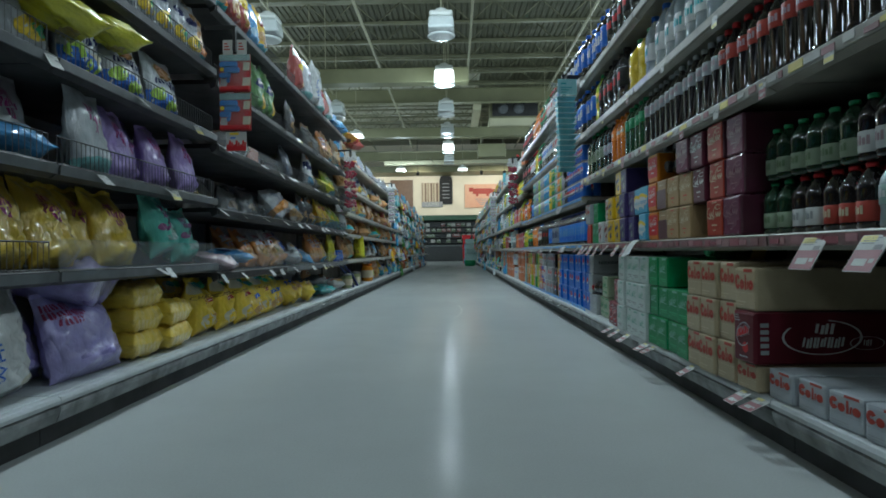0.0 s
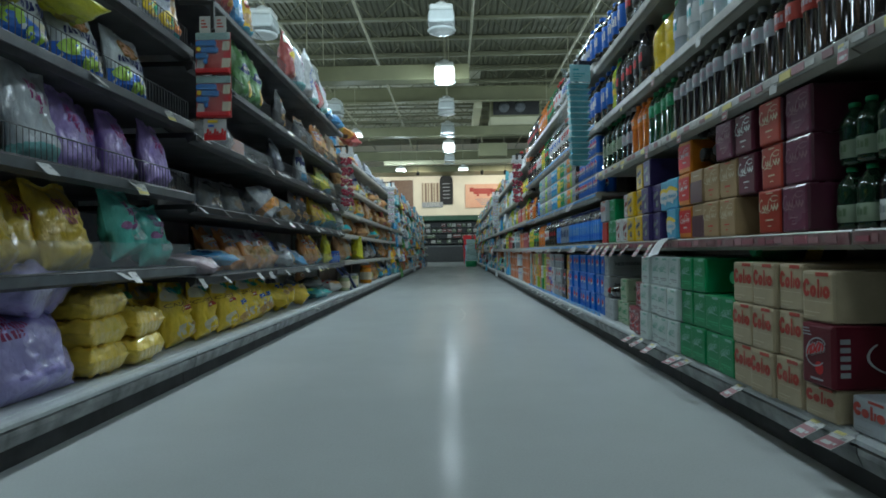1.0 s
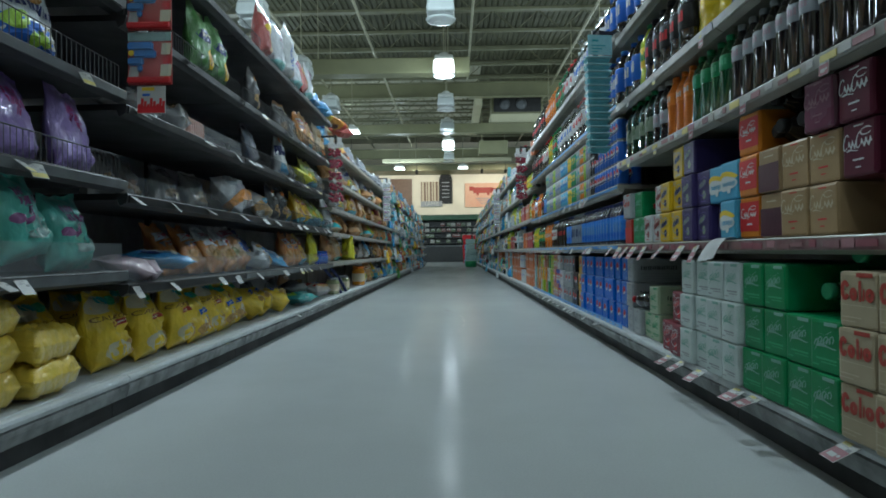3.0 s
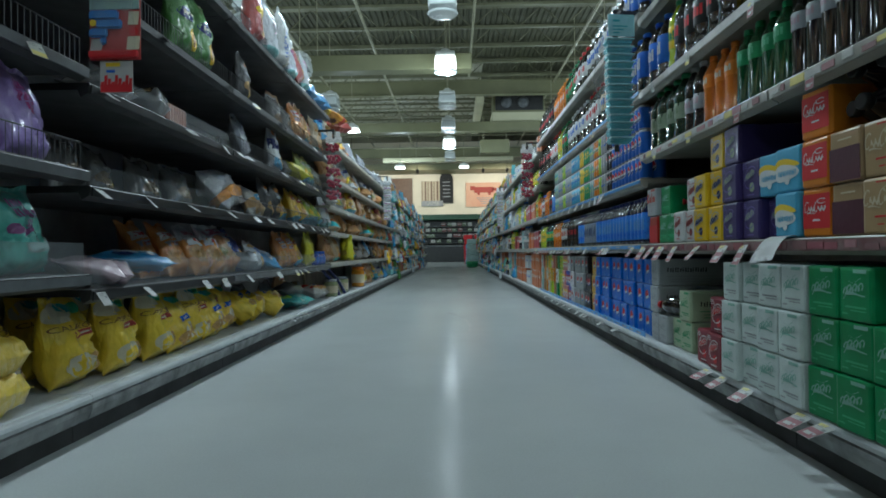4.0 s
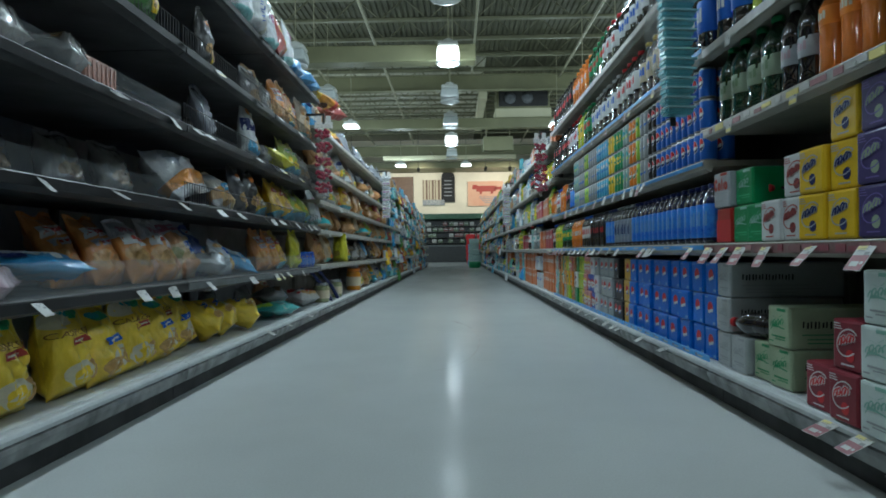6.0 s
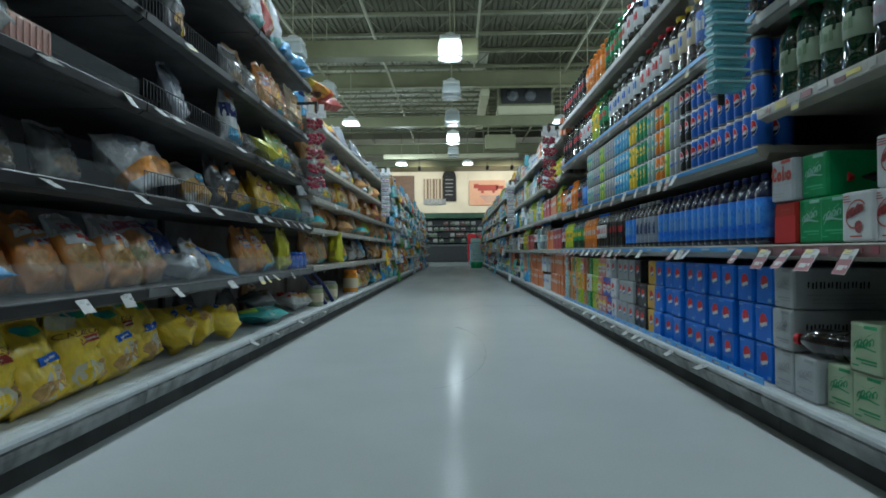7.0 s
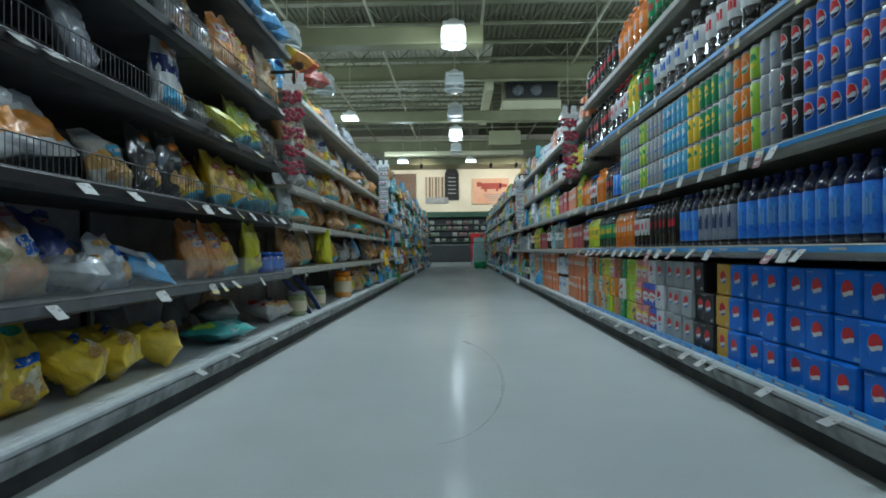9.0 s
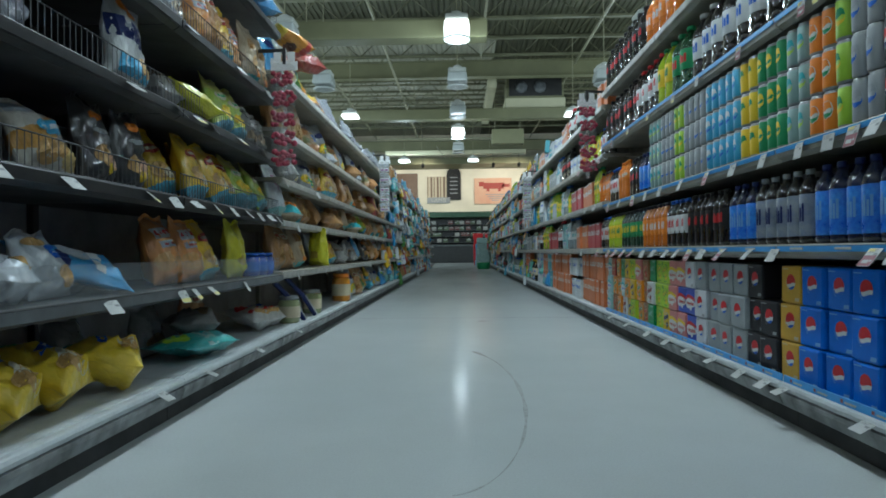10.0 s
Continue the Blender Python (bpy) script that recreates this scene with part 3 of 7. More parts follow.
def word_mark(w, h, z0=0.45, z1=0.78, n=4):
    """A bold wavy band where the carton carries a wordmark, and a strip at the head."""
    bm = bmesh.new()
    ribbon_into(bm, -w * 0.44, w * 0.44, h * (z0 + z1) / 2, h * 0.02, h * (z1 - z0) * 1.0, 0, waves=n / 2)
    ribbon_into(bm, -w * 0.40, w * 0.40, h * (z0 + z1) / 2, h * 0.02, h * (z1 - z0) * 0.22, 2, -0.0018, waves=n / 2)
    quad_into(bm, -w * 0.2, w * 0.3, h * 0.93, h * 0.985, -0.0012, 1)
    return bm


def ring_into(bm, cx, cz, rx, rz, th, slot, y=-0.0014, n=18, lean=0.0, gap=0.0):
    """A printed oval ring, optionally open on its right."""
    cols = []
    for i in range(n + 1):
        a = gap + (2 * math.pi - 2 * gap) * i / n
        cols.append([bm.verts.new((cx + (rx - k) * math.cos(a) + lean * (rz - k) * math.sin(a), y, cz + (rz - k) * math.sin(a))) for k in (th, 0.0)])
    for (a, b), (c, d) in zip(cols, cols[1:]):
        bm.faces.new((a, b, d, c)).material_index = slot


def blocks_into(bm, n, x0, x1, z0, z1, slot, lean=0.15, bold=0.22, y=-0.0014, seed=0):
    """A row of plain upright bars of the size of a word."""
    pitch, h = (x1 - x0) / n, z1 - z0
    for i in range(n):
        for k, (f, g) in enumerate(((0.06, 0.5 * bold + 0.22), (0.60, 0.5 * bold + 0.80))):
            a = x0 + pitch * (i + f)
            low = 0.0 if (i + k + seed) % 3 else 0.12
            quad_into(bm, a, x0 + pitch * (i + min(g, 0.96)), z0 + h * low, z1 - h * (0.14 if (i * 2 + k + seed) % 4 == 1 else 0.0), y - 2e-5 * k, slot, lean * h)


def cursive_into(bm, x0, x1, z0, z1, slot, loops=5, th=0.08, tilt=0.12, y=-0.0014, seed=0):
    """A looping pen stroke of the size of a wordmark; it spells nothing."""
    rnd = random.Random(seed)
    tall = [rnd.uniform(0.55, 1.0) for _ in range(loops + 2)]
    tall[0] = 1.15
    w, h, prev = x1 - x0, z1 - z0, None
    for i in range(loops * 10 + 1):
        f = i / 10.0
        a = tall[int(f)] * (1 - f % 1) + tall[int(f) + 1] * (f % 1)
        x = x0 + w * (f / loops - 0.42 / loops * math.sin(2 * math.pi * f))
        z = z0 + h * (0.30 + 0.62 * a * (0.5 - 0.5 * math.cos(2 * math.pi * f)) - 0.12 * math.sin(math.pi * f))
        x, z = x + 0.30 * (z - z0), z + tilt * (x - x0)
        if prev:
            dx, dz = x - prev[0], z - prev[1]
            k = h * th * (0.75 + 0.5 * abs(dz) / (abs(dx) + abs(dz) + 1e-6)) / (math.hypot(dx, dz) + 1e-9)
            q = [(prev[0] - dz * k, prev[1] + dx * k), (prev[0] + dz * k, prev[1] - dx * k), (x + dz * k, z - dx * k), (x - dz * k, z + dx * k)]
            bm.faces.new([bm.verts.new((p, y - 1e-5 * i, r)) for p, r in q]).material_index = slot
        prev = (x, z)


def blocks_mark(w, h):
    """A bold row of solid ovals and a bar, with a red tab at the head and lines of small print."""
    bm = bmesh.new()
    for cx, rx, z0, z1 in ((-0.32, 0.125, 0.48, 0.84), (-0.10, 0.105, 0.48, 0.72), (0.32, 0.115, 0.48, 0.72)):
        ring_into(bm, w * cx, h * (z0 + z1) / 2, w * rx, h * (z1 - z0) / 2, w * 0.094, 0, -0.0014, 16, 0.0, 0.5 if rx > 0.12 else 0.0)
    quad_into(bm, w * 0.04, w * 0.11, h * 0.48, h * 0.84, -0.0015, 0)
    quad_into(bm, w * 0.13, w * 0.18, h * 0.50, h * 0.70, -0.0013, 0, w * 0.02)
    quad_into(bm, -w * 0.02, w * 0.40, h * 0.90, h * 0.975, -0.0012, 1)
    quad_into(bm, -w * 0.47, w * 0.47, h * 0.40, h * 0.41, -0.0012, 2)
    quad_into(bm, -w * 0.42, w * 0.1, h * 0.18, h * 0.20, -0.0012, 2)
    quad_into(bm, -w * 0.42, -w * 0.05, h * 0.11, h * 0.125, -0.0012, 2)
    return bm


def flourish_into(bm, x0, x1, z0, z1, slot, y=-0.0014):
    """Two large open hooks, wavy bands between them and a trailing tail; it spells nothing."""
    w, h = x1 - x0, z1 - z0
    for cx in (0.10, 0.56):
        ring_into(bm, x0 + w * cx, z0 + h * 0.50, w * 0.10, h * 0.50, w * 0.034, slot, y, 18, 0.22, 0.75)
    for a, b in ((0.18, 0.50), (0.62, 1.0)):
        ribbon_into(bm, x0 + w * a, x0 + w * b, z0 + h * 0.27, h * 0.13, h * 0.42, slot, y - 4e-5, waves=2.5, n=40)
    ring_into(bm, x0 + w * 0.80, z0 + h * 0.94, w * 0.20, h * 0.24, w * 0.026, slot, y - 1.2e-4, 18, 0.3, 0.5)
    ribbon_into(bm, x0 + w * 0.12, x0 + w * 0.52, z0 - h * 0.06, h * 0.05, h * 0.13, slot, y, waves=0.8)


def script_mark(w, h):
    """A flourish across the head of the carton, and small print under it."""
    bm = bmesh.new()
    flourish_into(bm, -w * 0.44, w * 0.40, h * 0.50, h * 0.80, 0)
    quad_into(bm, -w * 0.16, w * 0.16, h * 0.29, h * 0.325, -0.0012, 1)
    quad_into(bm, -w * 0.08, w * 0.08, h * 0.16, h * 0.185, -0.0012, 1)
    quad_into(bm, -w * 0.12, w * 0.16, h * 0.90, h * 0.925, -0.0012, 1)
    return bm


def script_panel(w, h):
    """A red panel with a flourish on it."""
    bm = bmesh.new()
    quad_into(bm, -w * 0.46, w * 0.46, h * 0.17, h * 0.88, -0.0010, 1)
    flourish_into(bm, -w * 0.40, w * 0.34, h * 0.50, h * 0.74, 0, -0.0016)
    quad_into(bm, -w * 0.12, w * 0.14, h * 0.32, h * 0.36, -0.0014, 0)
    return bm


def two_tone_mark(w, h):
    """A dark lower panel under a pale head."""
    bm = bmesh.new()
    quad_into(bm, -w * 0.49, w * 0.49, h * 0.03, h * 0.66, -0.0010, 1)
    quad_into(bm, -w * 0.2, w * 0.25, h * 0.80, h * 0.83, -0.0012, 0)
    return bm


def diamond_mark(w, h):
    """A tilted pen stroke with splash lines, a tab at the head and small print below."""
    bm = bmesh.new()
    quad_into(bm, -w * 0.02, w * 0.38, h * 0.885, h * 0.955, -0.0012, 0)
    cursive_into(bm, -w * 0.34, w * 0.22, h * 0.42, h * 0.68, 0, 6, 0.06, 0.16, seed=7)
    ribbon_into(bm, -w * 0.28, w * 0.34, h * 0.50, h * 0.02, h * 0.07, 0, -0.0011, waves=0.8)
    for x0, z0, x1, z1 in ((-0.34, 0.40, -0.26, 0.50), (0.02, 0.72, 0.20, 0.80), (-0.20, 0.74, -0.02, 0.70)):
        quad_into(bm, w * x0, w * x0 + w * 0.025, h * z0, h * z1, -0.0012, 0, w * (x1 - x0))
    quad_into(bm, -w * 0.28, w * 0.36, h * 0.245, h * 0.285, -0.0012, 1)
    quad_into(bm, -w * 0.12, w * 0.36, h * 0.19, h * 0.215, -0.0012, 1)
    quad_into(bm, -w * 0.40, w * -0.2, h * 0.12, h * 0.15, -0.0012, 1)
    return bm


def panel_mark(w, h):
    """A coloured wave, and a pale scalloped badge with a row of rings."""
    bm = bmesh.new()
    ribbon_into(bm, -w * 0.49, w * 0.49, h * 0.60, h * 0.04, h * 0.26, 1, -0.0012, waves=0.6)
    ribbon_into(bm, -w * 0.47, w * 0.47, h * 0.42, h * 0.015, h * 0.42, 0, -0.0016, waves=0.5)
    blocks_into(bm, 6, -w * 0.36, w * 0.36, h * 0.36, h * 0.48, 2, 0.0, 0.22, -0.0022)
    disc_into(bm, 0, h * 0.26, w * 0.10, -0.0020, 0)
    return bm


def round_mark(w, h):
    """A tilted pen stroke over a soft oval, with a spot of fruit below."""
    bm = bmesh.new()
    ring_into(bm, 0, h * 0.55, w * 0.34, w * 0.30, w * 0.03, 0, -0.0012, 20, 0.25, 0.7)
    disc_into(bm, w * 0.08, h * 0.30, w * 0.13, -0.0011, 1)
    cursive_into(bm, -w * 0.30, w * 0.16, h * 0.40, h * 0.66, 0, 5, 0.17, 0.30, -0.0014, 2)
    cursive_into(bm, -w * 0.30, w * 0.16, h * 0.40, h * 0.66, 1, 5, 0.07, 0.30, -0.0022, 2)
    for i in range(3):
        quad_into(bm, -w * 0.44, -w * (0.22 - 0.03 * i), h * (0.90 - 0.05 * i), h * (0.92 - 0.05 * i), -0.0012, 0)
    quad_into(bm, -w * 0.2, w * 0.2, h * 0.10, h * 0.13, -0.0012, 0)
    return bm


def carton_body(w, h, d, seed):
    rnd = random.Random(seed)
    bm = bmesh.new()
    box_into(bm, -w / 2, w / 2, 0.0, d, 0.0, h)
    bmesh.ops.bevel(bm, geom=list(bm.edges), offset=0.008, segments=2, affect="EDGES", profile=0.55)
    for v in bm.verts:
        v.co.x += rnd.uniform(-0.0012, 0.0012)
        v.co.y += rnd.uniform(-0.0008, 0.0012)
    # glued end flap
    quad_into(bm, -w / 2 + 0.012, w / 2 - 0.012, h * 0.005 + 0.006, h * 0.03 + 0.006, -0.0006)
    return bm


def carton(key, col, mark, mark_mats, label, w=0.119, h=0.126, d=0.40, col2=None, rough=0.36, side_mark=None, side_mats=(), flank=None):
    body = paint(key + "_board", col, rough, wear=0.10, scale=9, fine=130, relief=0.05, col2=col2, coat=0.05, spec=0.18)

    def build():
        bm = carton_body(w, h, d, len(key))
        if flank:
            for f in bm.faces:
                f.material_index = 1 if abs(f.normal.x) > 0.7 else 0
        ob = thing("drink_carton", mesh_of("drink_carton", bm, *((body, flank) if flank else (body,))), label, "drink carton", key.replace("_", " ") + " stack")
        tagged(part("printed_mark", mark(w, h), mark_mats, ob), kind="stuff")
        if side_mark:
            bm = side_mark(d, h)
            bmesh.ops.transform(bm, matrix=Matrix.Translation((w / 2, d / 2, 0)) @ Matrix.Rotation(radians(90), 4, "Z"), verts=list(bm.verts))
            tagged(part("side_mark", bm, side_mats, ob), kind="stuff")
        return ob

    BUILD[key] = build


def ale_mark(w, h):
    bm = bmesh.new()
    blocks_into(bm, 8, -w * 0.40, w * 0.06, h * 0.50, h * 0.67, 0, 0.05, 0.10)
    for z, a, b in ((0.34, -0.40, 0.2), (0.23, -0.36, 0.3), (0.14, -0.36, 0.1)):
        quad_into(bm, w * a, w * b, h * z, h * (z + 0.025), -0.0012, 1)
    return bm


def swirl_mark(w, h):
    """Two wavy white bands with an oval swash, and a thin ring beside them."""
    bm = bmesh.new()
    blocks_into(bm, 2, -w * 0.08, w * 0.06, h * 0.58, h * 0.78, 0, 0.2, 0.3)
    blocks_into(bm, 6, -w * 0.17, w * 0.13, h * 0.32, h * 0.52, 0, 0.2, 0.3)
    for cx, cz, rx, rz, gaps in ((-0.02, 0.52, 0.115, 0.13, True), (0.30, 0.40, 0.05, 0.036, False)):
        n = 40
        for j in range(n):
            a, b = 2 * math.pi * j / n, 2 * math.pi * (j + 1) / n
            if gaps and 1.3 < a < 2.5:
                continue
            pts = [(w * cx + math.cos(q) * rx * k, h * cz + math.sin(q) * (rz if gaps else rx) * 0.38 * k) for q, k in ((a, 1.0), (b, 1.0), (b, 0.94), (a, 0.94))]
            bm.faces.new([bm.verts.new((p, -0.0012, q)) for p, q in pts])
    blocks_into(bm, 2, w * 0.27, w * 0.33, h * 0.35, h * 0.47, 0, 0.1, 0.25)
    for i in range(5):
        quad_into(bm, -w * 0.46, -w * 0.40, h * (0.20 + 0.13 * i), h * (0.28 + 0.13 * i), -0.0012, 1)
    return bm


for n, c in {"ink_white": (0.60, 0.62, 0.62), "ink_red": (0.55, 0.03, 0.035), "ink_blue": (0.02, 0.13, 0.52), "ink_navy": (0.01, 0.02, 0.10), "ink_green": (0.02, 0.25, 0.10),
             "ink_black": (0.02, 0.02, 0.02), "ink_yellow": (0.75, 0.52, 0.04), "ink_orange": (0.75, 0.22, 0.03), "ink_grey": (0.30, 0.32, 0.33), "ink_teal": (0.03, 0.35, 0.38), "ink_tan": (0.55, 0.47, 0.33), "ink_sage": (0.26, 0.33, 0.24), "ink_leaf": (0.05, 0.38, 0.18), "ink_grape": (0.14, 0.11, 0.32), "ink_emblem": (0.09, 0.40, 0.22), "ink_brick": (0.40, 0.06, 0.045), "ink_maroon": (0.20, 0.045, 0.05), "ink_glaze": (0.16, 0.34, 0.62), "ink_mist": (0.22, 0.42, 0.35)}.items():
    paint(n, c, 0.45, relief=0, wear=0.05, spec=0.2)

carton("blue_cola", (0.0, 0.150, 0.62), globe_mark, ("ink_white", "ink_red", "ink_blue", "ink_glaze"), "glossy blue cola can carton with a round emblem", col2=(0.0, 0.105, 0.46))
carton("gold_cola", (0.62, 0.36, 0.05), globe_mark, ("ink_white", "ink_red", "ink_blue", "ink_tan"), "golden-yellow cola can carton with a round emblem")
carton("black_cola", (0.02, 0.02, 0.025), globe_mark, ("ink_white", "ink_red", "ink_blue", "ink_grey"), "black cola can carton with a round emblem")
carton("silver_globe", (0.31, 0.34, 0.355), globe_mark, ("ink_white", "ink_red", "ink_blue", "ink_grey"), "silver diet cola can carton with a round emblem")
for key, hh in (("beige_cola", 0.1235), ("beige_low", 0.080)):
    carton(key, (0.42, 0.345, 0.23), blocks_mark, ("ink_brick", "ink_brick", "ink_tan"), "beige caffeine-free cola carton with red print", h=hh)
for key, hh in (("silver_cola", 0.127), ("silver_low", 0.082)):
    carton(key, (0.40, 0.43, 0.46), blocks_mark, ("ink_brick", "ink_brick", "ink_grey"), "silver diet cola carton with red print", h=hh)
carton("green_soda", (0.004, 0.25, 0.09), diamond_mark, ("ink_mist", "ink_leaf"), "green lemon-lime soda carton", col2=(0.004, 0.17, 0.05))
carton("white_soda", (0.55, 0.63, 0.61), diamond_mark, ("ink_mist", "ink_grey"), "white diet lemon-lime soda carton with green print")
carton("maroon_case", (0.12, 0.014, 0.024), round_mark, ("ink_silver", "ink_red"), "dark maroon soda carton with a pale round mark", h=0.148, side_mark=swirl_mark, side_mats=("ink_white", "ink_grey"))
carton("maroon_soda", (0.22, 0.025, 0.04), round_mark, ("ink_white", "ink_red"), "maroon soda carton with a white round mark", side_mark=swirl_mark, side_mats=("ink_white", "ink_grey"))
carton("grey_ale", (0.40, 0.43, 0.44), diamond_mark, ("ink_grey", "ink_grey"), "grey diet ginger ale carton", side_mark=ale_mark, side_mats=("ink_black", "ink_grey"))
carton("green_ale", (0.36, 0.45, 0.30), diamond_mark, ("ink_green", "ink_green"), "pale green ginger ale carton", side_mark=ale_mark, side_mats=("ink_black", "ink_green"))
paint("plum_board", (0.075, 0.014, 0.032), 0.36, wear=0.1, scale=9, coat=0.2)
carton("red_cola", (0.36, 0.040, 0.022), script_mark, ("ink_tan", "ink_tan"), "orange-red cola carton with a plum side and pale script", col2=(0.30, 0.03, 0.018), flank="plum_board")
carton("plum_cola", (0.16, 0.05, 0.085), script_mark, ("ink_plumline", "ink_plumline"), "dark plum cola carton in shiny wrap", col2=(0.11, 0.03, 0.06), rough=0.28, flank="plum_board")
paint("ink_plumline", (0.24, 0.12, 0.15), 0.3, relief=0)
carton("cherry_cola", (0.105, 0.016, 0.034), script_mark, ("ink_white", "ink_white"), "dark maroon cherry cola carton with white script")
carton("red_plain", (0.42, 0.03, 0.022), two_tone_mark, ("ink_brick", "ink_red"), "plain red cola carton")
carton("caramel_cola", (0.40, 0.27, 0.145), script_mark, ("ink_tan", "ink_red"), "caramel-brown cola carton with pale script")
carton("mocha_cola", (0.36, 0.24, 0.13), two_tone_mark, ("ink_tan", "plum_board"), "caramel-brown cola carton with a plum panel")
carton("orange_cola", (0.62, 0.20, 0.02), script_panel, ("ink_white", "ink_red"), "orange-bordered red cola carton with white script")
carton("sky_soda", (0.08, 0.38, 0.58), panel_mark, ("ink_white", "ink_yellow", "ink_sky"), "sky-blue soda carton with white and yellow print")
carton("purple_soda", (0.055, 0.04, 0.14), round_mark, ("ink_grape", "ink_sage"), "dark purple grape soda carton")
carton("yellow_soda", (0.72, 0.46, 0.02), round_mark, ("ink_silver", "ink_navy"), "yellow pineapple soda carton with a pale round mark")
carton("white_zero", (0.56, 0.59, 0.60), round_mark, ("ink_brick", "ink_maroon"), "white diet soda carton with a red spot")
carton("lime_soda", (0.40, 0.60, 0.04), round_mark, ("ink_green", "ink_yellow"), "lime-green soda carton")
carton("orange_soda", (0.72, 0.24, 0.02), round_mark, ("ink_white", "ink_green"), "orange soda carton")
carton("pink_soda", (0.58, 0.20, 0.20), panel_mark, ("ink_white", "ink_yellow", "ink_red"), "pink fruit soda carton")
carton("teal_water", (0.30, 0.50, 0.52), panel_mark, ("ink_white", "ink_teal", "ink_blue"), "teal sparkling water carton")
carton("berry_soda", (0.05, 0.10, 0.50), panel_mark, ("ink_white", "ink_red", "ink_red"), "blue and red berry soda carton")
carton("root_soda", (0.30, 0.13, 0.05), round_mark, ("ink_tan", "ink_red"), "brown root beer carton with a tan round mark")
carton("white_blue_soda", (0.60, 0.62, 0.66), globe_mark, ("ink_white", "ink_red", "ink_blue", "ink_grey"), "white soda carton with red and blue print")


# bottles
def bottle_profile(h, r, slim=False, straight=False):
    if straight:
        return [(r * 0.62, 0.0), (r * 0.92, h * 0.012), (r, h * 0.05), (r, h * 0.09), (r * 0.985, h * 0.10), (r * 0.985, h * 0.66), (r, h * 0.68), (r * 0.93, h * 0.74), (r * 0.66, h * 0.82), (r * 0.40, h * 0.89), (r * 0.34, h * 0.93)]
    if slim:
        return [(r * 0.62, 0.0), (r * 0.92, h * 0.012), (r, h * 0.05), (r, h * 0.20), (r * 0.97, h * 0.27), (r * 0.86, h * 0.36), (r * 0.88, h * 0.42), (r * 0.99, h * 0.50), (r * 0.985, h * 0.53), (r * 0.985, h * 0.72), (r * 0.97, h * 0.75), (r * 0.74, h * 0.83), (r * 0.46, h * 0.90), (r * 0.38, h * 0.935)]
    return [(r * 0.62, 0.0), (r * 0.92, h * 0.012), (r, h * 0.05), (r * 0.97, h * 0.16), (r * 0.93, h * 0.26), (r * 0.985, h * 0.32), (r * 0.985, h * 0.60), (r, h * 0.63), (r * 0.9, h * 0.72), (r * 0.62, h * 0.82), (r * 0.36, h * 0.90), (r * 0.30, h * 0.93)]


def bottle(key, h, r, liquid, ink, cap, label, lab=(0.33, 0.59), mark=None, sides=14):
    def build():
        bm = lathe(bottle_profile(h, r, lab[0] > 0.5, lab[1] > 0.625 and r < 0.04), sides)
        for v in bm.verts:
            # fluted foot and shoulder
            if h * 0.03 < v.co.z < h * (lab[0] - 0.02) or h * (lab[1] + 0.03) < v.co.z < h * 0.86:
                k = 1.0 + 0.035 * math.cos(sides / 2 * math.atan2(v.co.y, v.co.x))
                v.co.x *= k
                v.co.y *= k
        me = mesh_of("bottle", bm, liquid)
        ob = thing("drink_bottle", me, label, "drink bottle", key.replace("_", " ") + " row")
        part("label", lathe([(r * 0.992, h * lab[0]), (r * 1.005, h * (lab[0] + 0.005)), (r * 1.005, h * (lab[1] - 0.005)), (r * 0.992, h * lab[1])], sides, False), ink, ob)
        part("cap", lathe([(r * 0.40, h * 0.925), (r * 0.40, h * 0.99), (r * 0.34, h)], 10), cap, ob)
        if mark:
            bm = bmesh.new()
            for i in range(4):
                a0, a1 = -math.pi / 2 - 0.55 + i * 0.30, -math.pi / 2 - 0.55 + i * 0.30 + 0.22
                z0, z1 = h * (lab[0] + (lab[1] - lab[0]) * 0.35), h * (lab[0] + (lab[1] - lab[0]) * (0.78 if i % 2 else 0.68))
                bm.faces.new([bm.verts.new((r * 1.02 * math.cos(a), r * 1.02 * math.sin(a), z)) for a, z in ((a0, z0), (a1, z0), (a1, z1), (a0, z1))])
            part("printed_mark", bm, mark, ob)
        return ob

    BUILD[key] = build


paint("ink_silver", (0.34, 0.37, 0.40), 0.35, relief=0)
paint("ink_sky", (0.05, 0.38, 0.62), 0.35, relief=0)
M["cola"] = drink("dark_cola", (0.016, 0.013, 0.014))
M["green_pet"] = drink("green_bottle", (0.01, 0.10, 0.035), 0.25)
M["dark_green_pet"] = drink("dark_green_bottle", (0.012, 0.05, 0.025), 0.15)
M["orange_drink"] = drink("orange_drink", (0.62, 0.16, 0.02))
M["yellow_drink"] = drink("yellow_drink", (0.68, 0.50, 0.02))
M["lime_drink"] = drink("lime_drink", (0.42, 0.55, 0.04))
M["water_pet"] = drink("clear_water_bottle", (0.42, 0.50, 0.54), 0.35)
M["amber_drink"] = drink("amber_drink", (0.22, 0.10, 0.02))
M["navy_cola"] = drink("dark_navy_bottle", (0.012, 0.018, 0.06))
M["label_blue"] = surface("printed_blue_label", (0.004, 0.11, 0.60), 0.3, wear=0.3, scale=26, col2=(0.05, 0.32, 0.78), relief=0)
M["label_grey"] = surface("printed_silver_label", (0.28, 0.31, 0.34), 0.3, wear=0.3, scale=34, col2=(0.16, 0.20, 0.30), relief=0)
bottle("small_blue", 0.235, 0.0335, "navy_cola", "label_blue", "ink_navy", "small cola bottle with a blue label", (0.10, 0.66), "ink_glaze")
bottle("small_grey", 0.235, 0.0335, "cola", "label_grey", "ink_grey", "small cola bottle with a silver label", (0.10, 0.66), "ink_navy")
